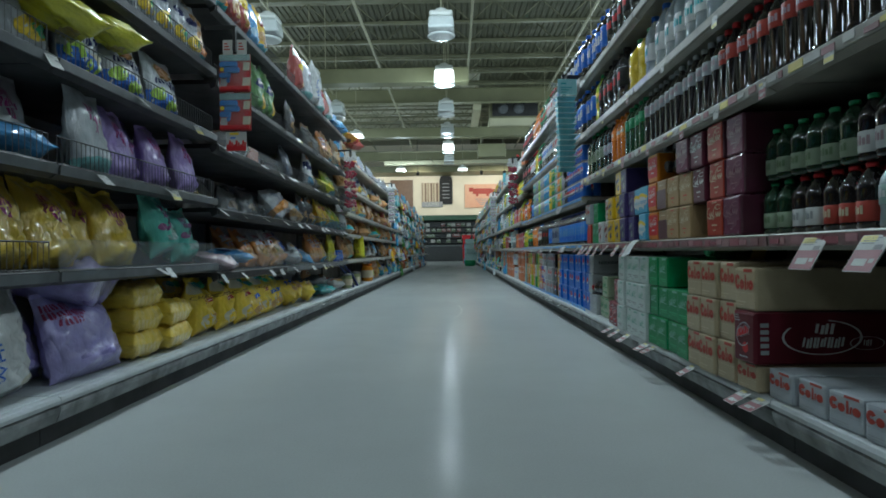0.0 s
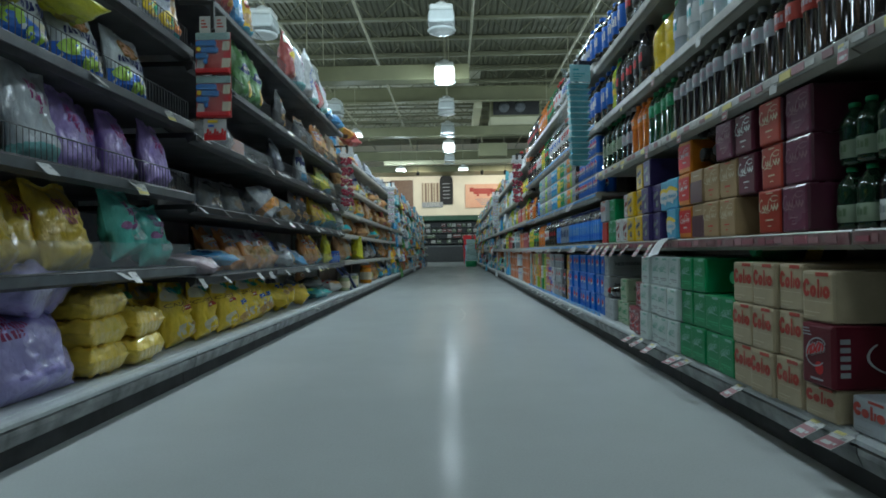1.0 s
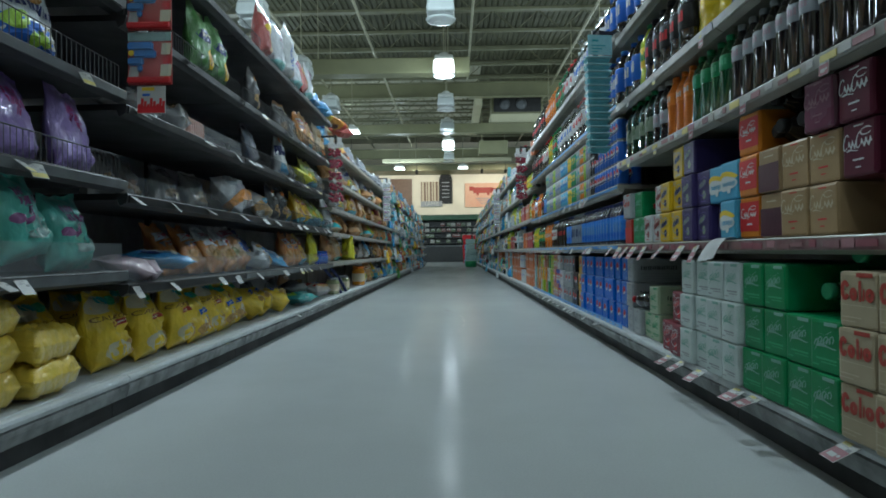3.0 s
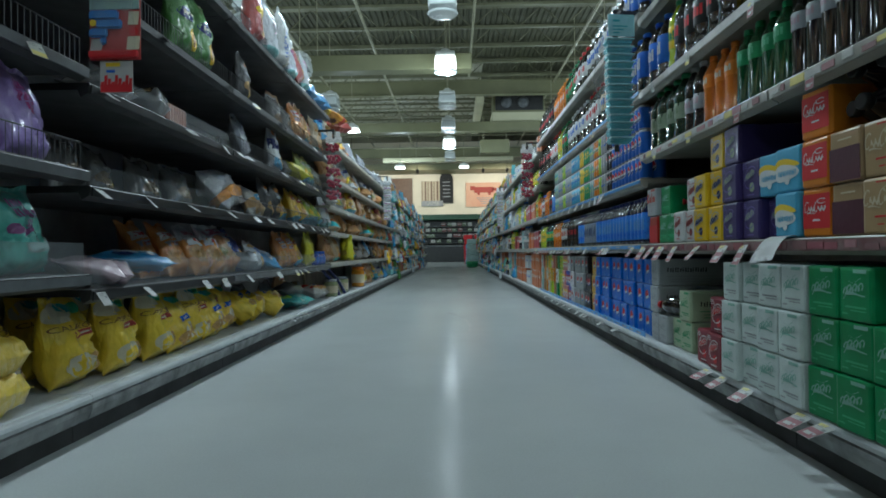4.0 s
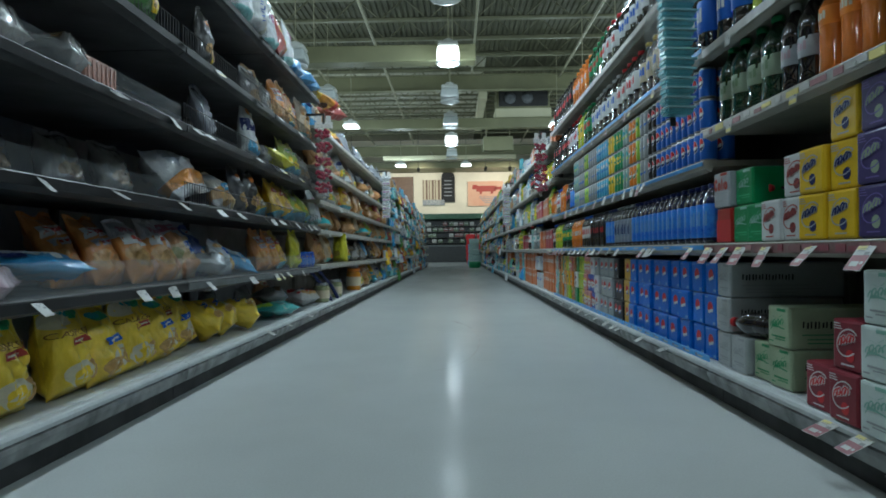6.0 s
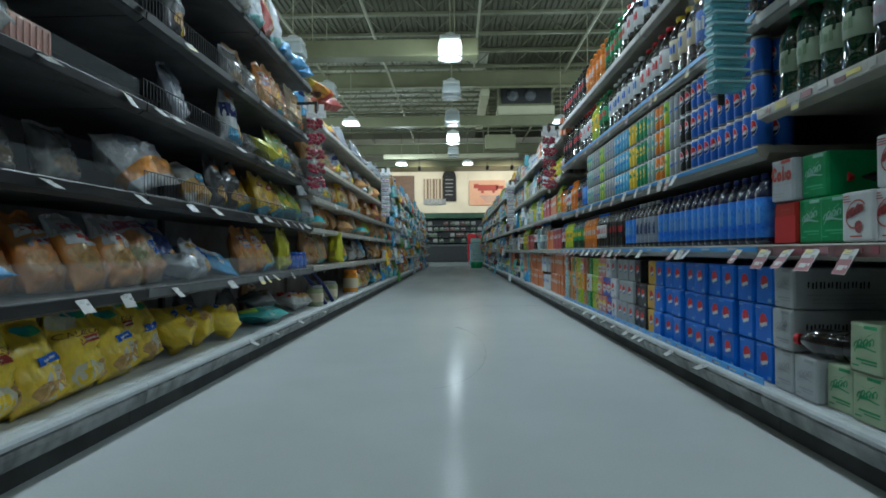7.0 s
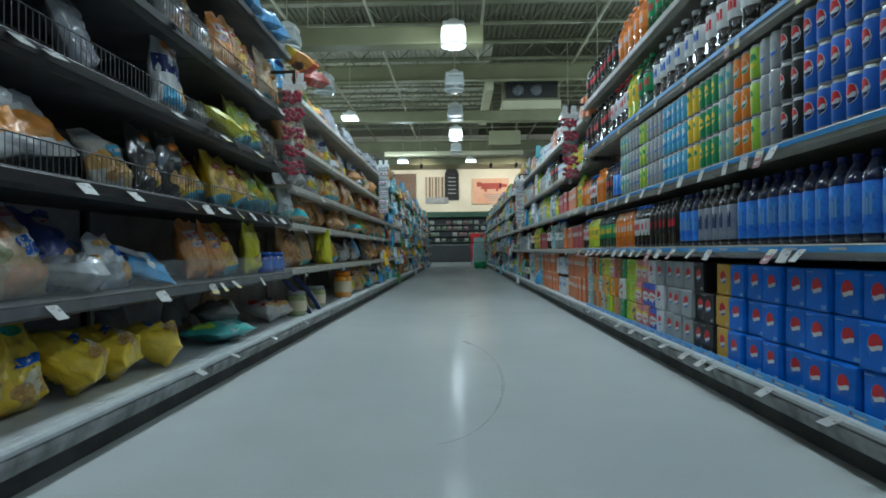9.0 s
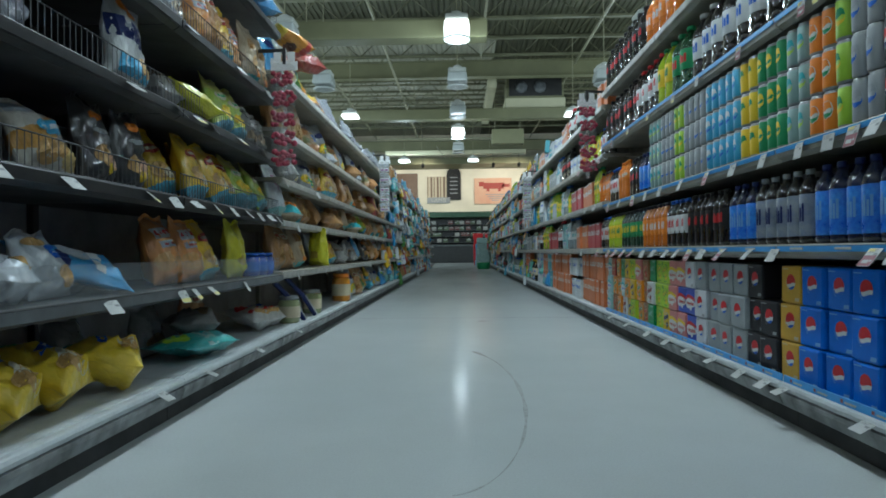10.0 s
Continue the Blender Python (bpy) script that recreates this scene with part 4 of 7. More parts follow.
bottle("small_black", 0.235, 0.0335, "cola", "ink_black", "ink_black", "small cola bottle with a black label", (0.28, 0.66), "ink_red")
bottle("small_white", 0.235, 0.0335, "cola", "ink_white", "ink_blue", "small cola bottle with a white label", (0.28, 0.66), "ink_red")
bottle("small_orange", 0.235, 0.0335, "orange_drink", "ink_orange", "ink_black", "small orange soda bottle", (0.28, 0.66), "ink_white")
bottle("small_green", 0.235, 0.0335, "dark_green_pet", "ink_green", "ink_black", "small green soda bottle", (0.28, 0.66), "ink_yellow")
bottle("small_yellow", 0.235, 0.0335, "lime_drink", "ink_yellow", "ink_black", "small yellow soda bottle", (0.28, 0.66), "ink_green")
bottle("cola_white", 0.250, 0.0325, "cola", "ink_silver", "ink_grey", "dark cola bottle with a silver label", (0.53, 0.72), "ink_pinkline")
bottle("cola_red", 0.250, 0.0325, "cola", "ink_brick", "ink_red", "dark cola bottle with a red label", (0.53, 0.72), "ink_pinkline")
bottle("soda_orange", 0.250, 0.036, "orange_drink", "ink_orange", "ink_orange", "orange soda bottle with orange label", (0.52, 0.72), "ink_cream")
bottle("soda_green", 0.250, 0.036, "green_pet", "ink_green", "ink_green", "green lemon-lime soda bottle", (0.52, 0.72), "ink_emblem")
bottle("ale_green", 0.275, 0.049, "dark_green_pet", "ink_sage", "ink_green", "dark green ginger ale bottle with a pale label", (0.30, 0.54), "ink_leafline")
bottle("ale_white", 0.265, 0.040, "cola", "ink_silver", "ink_white", "dark seltzer bottle with a pale label", (0.30, 0.52), "ink_pinkline")
bottle("seltzer_green", 0.156, 0.0335, "dark_green_pet", "ink_sage", "ink_green", "short green seltzer bottle with a pale green label", (0.12, 0.40), "ink_leafline")
paint("ink_leafline", (0.14, 0.22, 0.12), 0.4, relief=0)
bottle("seltzer_dark", 0.156, 0.0335, "cola", "ink_white", "ink_red", "short dark ginger ale bottle with a white label and red cap", (0.12, 0.42), "ink_grey")
bottle("seltzer_white", 0.156, 0.0335, "water_pet", "ink_mint", "ink_white", "short clear tonic bottle with a pale teal label", (0.34, 0.62), "ink_white")
bottle("seltzer_red", 0.156, 0.0335, "cola", "ink_brick", "ink_red", "short dark soda bottle with a red label and red cap", (0.12, 0.42), "ink_tan")
bottle("seltzer_pale", 0.156, 0.0335, "cola", "ink_white", "ink_green", "short dark soda bottle with a white and pink label", (0.12, 0.44), "ink_pinkline")
paint("ink_pinkline", (0.40, 0.28, 0.32), 0.4, relief=0)
bottle("big_blue", 0.30, 0.053, "cola", "ink_blue", "ink_blue", "two-litre cola bottle with a blue label", (0.24, 0.66), "ink_white")
bottle("big_white", 0.30, 0.053, "cola", "ink_white", "ink_white", "two-litre diet cola bottle with a white label", (0.30, 0.62), "ink_blue")
bottle("big_redwhite", 0.30, 0.053, "cola", "ink_white", "ink_red", "two-litre cola bottle with a red and white label", (0.30, 0.62), "ink_red")
bottle("big_tan", 0.30, 0.053, "cola", "ink_tan", "ink_yellow", "two-litre caffeine-free cola bottle with a tan label", (0.30, 0.62), "ink_blue")
bottle("big_black", 0.30, 0.053, "cola", "ink_black", "ink_black", "two-litre zero sugar cola bottle", (0.30, 0.62), "ink_red")
bottle("big_green", 0.30, 0.053, "green_pet", "ink_green", "ink_green", "two-litre green soda bottle", (0.30, 0.62), "ink_red")
bottle("big_orange", 0.30, 0.053, "orange_drink", "ink_orange", "ink_orange", "two-litre orange soda bottle", (0.30, 0.62), "ink_white")
bottle("big_lime", 0.30, 0.053, "lime_drink", "ink_yellow", "ink_green", "two-litre yellow-green soda bottle", (0.30, 0.62), "ink_green")
bottle("lying_cola", 0.30, 0.050, "cola", "cola", "ink_red", "dark cola bottle lying on its side, red cap", (0.30, 0.5))
bottle("lying_green", 0.30, 0.055, "green_pet", "ink_yellow", "ink_leaf", "green soda bottle lying on its side, yellow label", (0.30, 0.5))
bottle("lying_dark", 0.30, 0.050, "cola", "dark_green_pet", "ink_black", "dark bottle lying on its side, black cap", (0.30, 0.5))
bottle("big_water", 0.30, 0.050, "water_pet", "ink_white", "ink_blue", "tall clear water bottle with a white label", (0.30, 0.56), "ink_teal")
bottle("jug_yellow", 0.275, 0.07, "yellow_drink", "yellow_drink", "ink_green", "large yellow drink jug", (0.34, 0.5))


# cans, three high
def can(key, ink, mark, label):
    def build():
        r, h = 0.0325, 0.122
        bm = lathe([(0.026, 0.0), (0.0305, 0.003), (r, 0.008), (r, 0.112), (0.0295, 0.119), (0.029, h), (0.0265, h - 0.003)], 14)
        for f in bm.faces:
            z = f.calc_center_median().z
            f.material_index = 0 if 0.008 < z < 0.114 else 1
        ob = thing("drink_can", mesh_of("drink_can", bm, ink, "aluminium"), label, "drink can", key.replace("_", " ") + " stack")
        bm = bmesh.new()
        for s, za, zb, reach in ((0, 0.040, 0.092, 0.62), (1, 0.066, 0.090, 0.52), (2, 0.042, 0.056, 0.50)):
            n, cols = 8, []
            for i in range(n + 1):
                u = -1 + 2 * i / n
                hh = math.sqrt(max(0.0, 1 - u * u)) * 0.026
                a, rr = u * reach - math.pi / 2, r * (1.015 + 0.012 * min(s, 1))
                lo, hi = max(0.066 - hh, za + 0.004 * math.sin(u * 3)), min(0.066 + hh, zb)
                cols.append([bm.verts.new((rr * math.cos(a), rr * math.sin(a), z)) for z in (min(lo, hi), max(lo, hi))])
            for (p, q), (c, d) in zip(cols, cols[1:]):
                bm.faces.new((p, c, d, q)).material_index = s
        part("printed_mark", bm, mark, ob)
        return ob

    BUILD[key] = build


M["aluminium"] = surface("aluminium", (0.34, 0.35, 0.36), 0.35, metal=0.9, wear=0.05, relief=0)
can("can_blue", "ink_blue", ("ink_white", "ink_red", "ink_navy"), "blue cola can with a red and white emblem")
can("can_black", "ink_black", ("ink_white", "ink_red", "ink_navy"), "black cola can")
can("can_grey", "ink_grey", ("ink_silver", "ink_grey", "ink_blue"), "silver diet cola can")
paint("ink_lime", (0.35, 0.60, 0.05), 0.35, relief=0)
paint("ink_sky", (0.05, 0.38, 0.62), 0.35, relief=0)
paint("ink_mint", (0.26, 0.40, 0.38), 0.35, relief=0)
can("can_lime", "ink_lime", ("ink_lime", "ink_green", "ink_yellow"), "lime-green soda can")
can("can_orange", "ink_orange", ("ink_white", "ink_orange", "ink_green"), "orange soda can")
can("can_white", "ink_mint", ("ink_mint", "ink_teal", "ink_lime"), "pale mint soda can")
can("can_green", "ink_green", ("ink_green", "ink_yellow", "ink_yellow"), "green citrus soda can with yellow print")
can("can_yellow", "ink_yellow", ("ink_yellow", "ink_green", "ink_yellow"), "yellow soda can")
can("can_sky", "ink_sky", ("ink_sky", "ink_white", "ink_blue"), "sky-blue sparkling water can")


# bags
def bag_mesh(w, h, d, seed, nx=16, nz=20, boxy=False):
    """A filled pillow bag standing on its lower seam: two crinkled skins, crimped flat head and foot."""
    rnd = random.Random(seed)
    off = Vector((rnd.uniform(0, 50), rnd.uniform(0, 50), rnd.uniform(0, 50)))
    bm = bmesh.new()
    skins = []
    for s in (-1, 1):
        rows = []
        for j in range(nz + 1):
            v = j / nz
            body = max(0.0, min(1.0, (v - 0.035) / 0.10)) * max(0.0, min(1.0, (0.93 - v) / 0.30))
            body = body ** 0.55 * (1.08 - 0.35 * v)
            if boxy:
                body = max(0.0, min(1.0, (v - 0.0) / 0.12) * min(1.0, (1.0 - v) / 0.12)) ** 0.3
            row = []
            for i in range(nx + 1):
                u = -1 + 2 * i / nx
                edge = max(0.0, 1 - abs(u) ** (7.0 if boxy else 2.6)) ** (0.35 if boxy else 0.6)
                p = Vector((u * 2.4, v * 3.0, s * 0.7)) + off
                seam = min(1.0, abs(v - 0.42) * 2.2) ** 2
                crease = noise.noise(p * 1.2) * 0.26 - abs(noise.noise(p * 2.2 + Vector((0, 7, 0)))) * 0.62 + noise.noise(p * 4.4) * 0.16 + 0.04 + noise.noise(Vector((u * 6.5, v * 1.2, s + seed))) * 0.5 * seam + 0.12
                t = d / 2 * body * edge * (1 + crease)
                x = u * w / 2 * (1 - 0.11 * body) * (1 - (0.0 if boxy else 0.14 * v ** 2)) + noise.noise(p + Vector((9, 0, 0))) * 0.006
                z = v * h + noise.noise(Vector((u * 1.5, 3.3, seed * 1.7))) * 0.012 * (v ** 3) * 2
                y = d / 2 + s * (t + 0.0008) + noise.noise(Vector((u * 1.2, v * 1.5, seed * 0.37))) * 0.012
                row.append(bm.verts.new((x, y, z)))
            rows.append(row)
        skins.append(rows)
    for k, rows in enumerate(skins):
        for a, b in zip(rows, rows[1:]):
            for i in range(nx):
                q = (a[i], a[i + 1], b[i + 1], b[i])
                bm.faces.new(q if k == 0 else q[::-1]).smooth = True
    f, g = skins
    for j in range(nz):
        bm.faces.new((f[j][0], f[j + 1][0], g[j + 1][0], g[j][0]))
        bm.faces.new((f[j][nx], g[j][nx], g[j + 1][nx], f[j + 1][nx]))
    for i in range(nx):
        bm.faces.new((f[nz][i], f[nz][i + 1], g[nz][i + 1], g[nz][i]))
        bm.faces.new((f[0][i], g[0][i], g[0][i + 1], f[0][i + 1]))
    return bm


def lettering(text, size, at_x, at_z, turn, skin, ink, lift=0.0015):
    """Flat letters laid onto the front skin of a bag."""
    cu = bpy.data.curves.new("letters", "FONT")
    cu.body, cu.size, cu.align_x, cu.align_y = text, size, "CENTER", "CENTER"
    tmp = bpy.data.objects.new("letters", cu)
    me = bpy.data.meshes.new_from_object(tmp)
    bpy.data.objects.remove(tmp)
    bm = bmesh.new()
    bm.from_mesh(me)
    bmesh.ops.subdivide_edges(bm, edges=[e for e in bm.edges if e.calc_length() > size * 0.3], cuts=2)
    flat = pose(at_x, 0, at_z, 90, 0, 0) @ pose(0, 0, 0, 0, 0, turn)
    for v in bm.verts:
        p = flat @ v.co
        hit = skin.ray_cast(Vector((p.x, -0.5, p.z)), Vector((0, 1, 0)))[0]
        v.co = (p.x, (hit.y if hit else 0.0) - lift, p.z)
    out = mesh_of("lettering", bm, ink)
    return out


def patch_into(bm, kind, cx, cz, rx, rz, tilt, slot, order):
    """A printed shape in the plane of a bag's face, cut fine enough to follow its folds: disc, bowl (lower half) or bar."""
    c, s = math.cos(radians(tilt)), math.sin(radians(tilt))
    rows = []
    for j in range(7):
        v = -1 + j / 3
        row = []
        for i in range(9):
            u = -1 + i / 4
            a, b = u, v
            if kind != "bar":
                a, b = u * math.sqrt(1 - v * v / 2), v * math.sqrt(1 - u * u / 2)
                if kind == "bowl":
                    b = min(b, 0.12)
            x, z = a * rx, b * rz
            row.append(bm.verts.new((cx + x * c - z * s, 0.0004 * order, cz + x * s + z * c)))
        rows.append(row)
    for p, q in zip(rows, rows[1:]):
        for i in range(8):
            bm.faces.new((p[i], p[i + 1], q[i + 1], q[i])).material_index = slot


def bag(key, mat, label, w=0.2, h=0.3, d=0.10, seeds=(1, 2, 3), words=()):
    for s in seeds:
        def build(s=s):
            bm = bag_mesh(w, h, d, s + len(key), boxy=key == "yellow_flat")
            skin = BVHTree.FromBMesh(bm) if words or key in PRINT_ROWS or key in PICTURES else None
            # the crimped head seal is a strip of its own
            nx, nz = 16, 20
            head, twin = bmesh.new(), {}
            bm.verts.index_update()
            top = [f for f in bm.faces if all((v.index % ((nz + 1) * (nx + 1))) // (nx + 1) >= nz - 1 for v in f.verts)]
            for f in top:
                for v in f.verts:
                    if v not in twin:
                        twin[v] = head.verts.new(v.co + Vector((0, 0.0022 * (v.index % 2) - 0.0011, 0)))
                head.faces.new([twin[v] for v in f.verts])
            bmesh.ops.delete(bm, geom=top, context="FACES")
            seal = "seal_" + key
            if seal not in M:
                M[seal] = surface(seal + "_film", SEAL_COLOUR[M[mat].name], 0.3, wear=0.12, fine=90, coat=0.4)
            ob = thing("snack_bag", mesh_of("snack_bag", bm, mat), label, "snack bag", key.replace("_", " ") + " bags")
            part("head_seal", head, seal, ob)

            def wrap(flat, lift):
                for v in flat.verts:
                    hit = skin.ray_cast(Vector((v.co.x, -0.5, v.co.z)), Vector((0, 1, 0)))[0]
                    v.co.y = (hit.y if hit else d / 2) - lift - v.co.y
            if key in PICTURES:
                flat, inks = bmesh.new(), []
                for i, (kind, cx, cz, rx, rz, tilt, ink) in enumerate(PICTURES[key]):
                    if ink not in inks:
                        inks.append(ink)
                    patch_into(flat, kind, cx * w, cz * h, rx * w, rz * h, tilt, inks.index(ink), i)
                wrap(flat, 0.0028)
                tagged(part("picture", flat, tuple(inks), ob, "printed picture on the film"), kind="stuff")
            if key in PRINT_ROWS:
                rows, ink = PRINT_ROWS[key]
                flat = bmesh.new()
                for n, x0, x1, z0, z1 in rows:
                    blocks_into(flat, n, x0 * w, x1 * w, z0 * h, z1 * h, 0, 0.0, 0.26, 0.0, n)
                bmesh.ops.subdivide_edges(flat, edges=[e for e in flat.edges if e.calc_length() > 0.014], cuts=2)
                wrap(flat, 0.007 if key in PICTURES else 0.0015)
                tagged(part("printed_mark", flat, ink, ob), kind="stuff")
            for text, size, x, z, turn, ink in words:
                part("lettering", lettering(text, size, x * w, z * h, turn, skin, ink, 0.007 if key in PICTURES else 0.0015), None, ob)
            return ob

        BUILD["%s.%d" % (key, s)] = build


# printed pictures: shape, place and half size in shares of the bag, tilt, ink
PICTURES = {
    "cauli": (("disc", -0.24, 0.80, 0.22, 0.11, 20, "ink_cream"), ("disc", -0.10, 0.85, 0.17, 0.055, -8, "ink_teal"), ("disc", 0.12, 0.83, 0.16, 0.06, 12, "ink_leaf"), ("bar", 0.04, 0.545, 0.24, 0.035, 6, "ink_brick"), ("bar", 0.04, 0.545, 0.19, 0.010, 6, "ink_cream"),
              ("disc", -0.10, 0.20, 0.27, 0.13, 0, "ink_cream"), ("disc", -0.10, 0.17, 0.21, 0.10, 0, "ink_yellow"), ("bar", 0.26, 0.22, 0.19, 0.028, 55, "ink_chip"), ("bar", 0.26, 0.22, 0.18, 0.026, -40, "ink_chip")),
    "cauli_blue": (("disc", 0.0, 0.85, 0.22, 0.06, 6, "ink_leaf"), ("disc", -0.14, 0.87, 0.14, 0.045, -8, "ink_teal"), ("disc", 0.10, 0.24, 0.34, 0.19, 14, "ink_cream"), ("disc", 0.20, 0.26, 0.20, 0.12, 30, "ink_chip"), ("disc", -0.12, 0.18, 0.22, 0.11, -15, "ink_chip"), ("disc", 0.06, 0.12, 0.16, 0.07, 0, "ink_yellow"),
                   ("bar", 0.04, 0.52, 0.25, 0.05, 6, "ink_blue"), ("bar", 0.04, 0.52, 0.15, 0.014, 6, "ink_white")),
    "black": (("disc", 0.05, 0.80, 0.24, 0.06, 8, "ink_orange"), ("disc", 0.0, 0.60, 0.26, 0.035, 4, "ink_grey"), ("disc", -0.10, 0.30, 0.20, 0.13, 20, "ink_chip"), ("disc", 0.16, 0.26, 0.16, 0.12, -20, "ink_peach"), ("disc", 0.05, 0.16, 0.12, 0.07, 0, "ink_yellow")),
    "green": (("disc", 0.0, 0.56, 0.36, 0.10, 8, "ink_navy"), ("bar", 0.0, 0.57, 0.24, 0.025, 8, "ink_cream"), ("disc", 0.14, 0.24, 0.28, 0.14, 10, "ink_yellow"), ("disc", 0.08, 0.24, 0.18, 0.09, -20, "ink_chip"), ("disc", 0.0, 0.87, 0.16, 0.04, 0, "ink_cream")),
    "orange_bread": (("bar", 0.0, 0.72, 0.32, 0.08, 4, "ink_white"), ("bar", 0.0, 0.73, 0.26, 0.035, 4, "ink_red"), ("bar", 0.02, 0.55, 0.30, 0.05, 4, "ink_silver"), ("bar", 0.02, 0.55, 0.2, 0.018, 4, "ink_brick")),
    "blue_bread": (("disc", 0.10, 0.46, 0.20, 0.125, 0, "ink_white"), ("disc", 0.10, 0.46, 0.18, 0.11, 0, "ink_blue"), ("bar", 0.10, 0.48, 0.09, 0.014, 10, "ink_sky"), ("bar", 0.0, 0.87, 0.42, 0.07, 3, "ink_haze_red"), ("bar", 0.0, 0.88, 0.40, 0.02, 3, "ink_silver")),
    "pale_bread": (("bar", 0.0, 0.80, 0.40, 0.12, -6, "ink_silver"), ("bar", 0.02, 0.78, 0.30, 0.05, -10, "ink_haze_red"), ("bar", -0.02, 0.60, 0.34, 0.08, -8, "ink_white"), ("bar", 0.0, 0.61, 0.22, 0.03, -10, "ink_brick"), ("disc", -0.10, 0.30, 0.26, 0.14, 10, "ink_chip"), ("disc", 0.20, 0.20, 0.20, 0.12, 0, "ink_peach")),
    "white_bread": (("disc", 0.16, 0.62, 0.18, 0.12, 0, "ink_blue"), ("bar", 0.16, 0.64, 0.08, 0.014, 10, "ink_sky"), ("disc", -0.06, 0.80, 0.22, 0.08, 0, "ink_chip"), ("disc", 0.22, 0.24, 0.22, 0.16, 0, "ink_chip"), ("disc", -0.2, 0.3, 0.18, 0.12, 0, "ink_silver")),
    "navy_bread": (("disc", 0.12, 0.82, 0.20, 0.09, -14, "ink_silver"), ("bar", 0.10, 0.84, 0.10, 0.014, 20, "ink_brick"), ("disc", 0.20, 0.34, 0.20, 0.12, 10, "ink_chip")),
    "roll_mix": (("disc", 0.0, 0.86, 0.30, 0.08, 4, "ink_orange"), ("bar", 0.0, 0.60, 0.44, 0.12, 6, "ink_navy"), ("bar", -0.05, 0.62, 0.20, 0.02, 8, "ink_silver"), ("bar", 0.0, 0.18, 0.34, 0.10, 0, "ink_sky"), ("disc", 0.22, 0.24, 0.18, 0.11, 0, "ink_chip")),
    "teal_pop": (("disc", -0.24, 0.46, 0.10, 0.06, 0, "ink_plum"), ("bar", 0.0, 0.44, 0.12, 0.03, 20, "ink_plum"), ("disc", 0.05, 0.26, 0.20, 0.06, 0, "ink_mint"), ("bar", 0.22, 0.34, 0.10, 0.012, 60, "ink_mint"), ("bar", 0.14, 0.36, 0.12, 0.012, 75, "ink_mint")),
    "yellow_mix": (("disc", 0.0, 0.68, 0.30, 0.08, 6, "ink_brick"), ("bar", 0.0, 0.68, 0.2, 0.025, 6, "ink_cream"), ("disc", -0.08, 0.34, 0.26, 0.13, 0, "ink_chip"), ("disc", 0.18, 0.28, 0.16, 0.09, 0, "ink_cream")),
    "lime": (("disc", 0.0, 0.66, 0.30, 0.08, 6, "ink_cream"), ("disc", -0.04, 0.36, 0.26, 0.12, 0, "ink_yellow"), ("bar", 0.0, 0.66, 0.2, 0.02, 6, "ink_leaf")),
    "brown": (("disc", 0.0, 0.72, 0.30, 0.08, 0, "ink_cream"), ("bar", 0.0, 0.72, 0.22, 0.03, 0, "ink_brick"), ("disc", 0.05, 0.32, 0.30, 0.17, 10, "ink_chip"), ("disc", -0.12, 0.24, 0.16, 0.09, 0, "ink_brown")),
    "tan": (("bar", 0.0, 0.66, 0.26, 0.09, 0, "ink_brown"), ("disc", 0.05, 0.34, 0.28, 0.15, 0, "ink_chip"), ("bar", 0.0, 0.07, 0.46, 0.05, 0, "ink_teal"), ("disc", 0.1, 0.17, 0.2, 0.07, 0, "ink_orange")),
    "grey": (("disc", 0.0, 0.64, 0.28, 0.08, 8, "ink_navy"), ("disc", 0.0, 0.26, 0.34, 0.14, 10, "ink_yellow"), ("disc", 0.12, 0.26, 0.16, 0.09, 0, "ink_leaf")),
    "red": (("bar", 0.0, 0.82, 0.48, 0.10, 0, "ink_cream"), ("disc", 0.0, 0.52, 0.32, 0.09, 6, "ink_yellow"), ("disc", 0.06, 0.26, 0.30, 0.15, 0, "ink_chip")),
    "orbs": (("disc", -0.02, 0.74, 0.19, 0.16, 0, "ink_brown"), ("disc", -0.02, 0.74, 0.15, 0.125, 0, "ink_peach"), ("bar", 0.0, 0.18, 0.46, 0.14, 0, "ink_blue"), ("disc", -0.26, 0.28, 0.16, 0.11, 20, "ink_lime"), ("disc", 0.20, 0.24, 0.18, 0.11, -20, "ink_cream"), ("disc", 0.02, 0.14, 0.16, 0.09, 0, "ink_lime")),
    "bun": (("bar", 0.0, 0.83, 0.40, 0.09, 0, "ink_silver"), ("disc", 0.0, 0.52, 0.20, 0.11, 0, "ink_sky"), ("bar", 0.0, 0.52, 0.13, 0.03, 10, "ink_white"), ("disc", -0.1, 0.2, 0.26, 0.14, 20, "ink_chip")),
    "party": (("disc", -0.2, 0.6, 0.16, 0.14, 20, "ink_red"), ("disc", 0.2, 0.6, 0.14, 0.12, -10, "ink_blue"), ("bar", 0.0, 0.3, 0.34, 0.06, 8, "ink_red"), ("disc", 0.0, 0.16, 0.3, 0.08, 0, "ink_chip")),
    "tealflat": (("bar", 0.0, 0.5, 0.44, 0.10, 6, "ink_mint"), ("bar", 0.0, 0.5, 0.32, 0.04, 6, "ink_teal"), ("disc", 0.1, 0.74, 0.34, 0.10, 0, "ink_lime")),
    "sky": (("disc", 0.1, 0.5, 0.26, 0.16, 20, "ink_silver"), ("bar", 0.0, 0.3, 0.34, 0.05, -12, "ink_white"), ("disc", -0.15, 0.7, 0.2, 0.09, 0, "ink_navy")),
}
paint("ink_cream", (0.62, 0.57, 0.42), 0.4, relief=0)
paint("ink_chip", (0.62, 0.36, 0.12), 0.45, wear=0.25, scale=40, relief=0)
paint("ink_peach", (0.66, 0.36, 0.22), 0.45, wear=0.2, scale=40, relief=0)


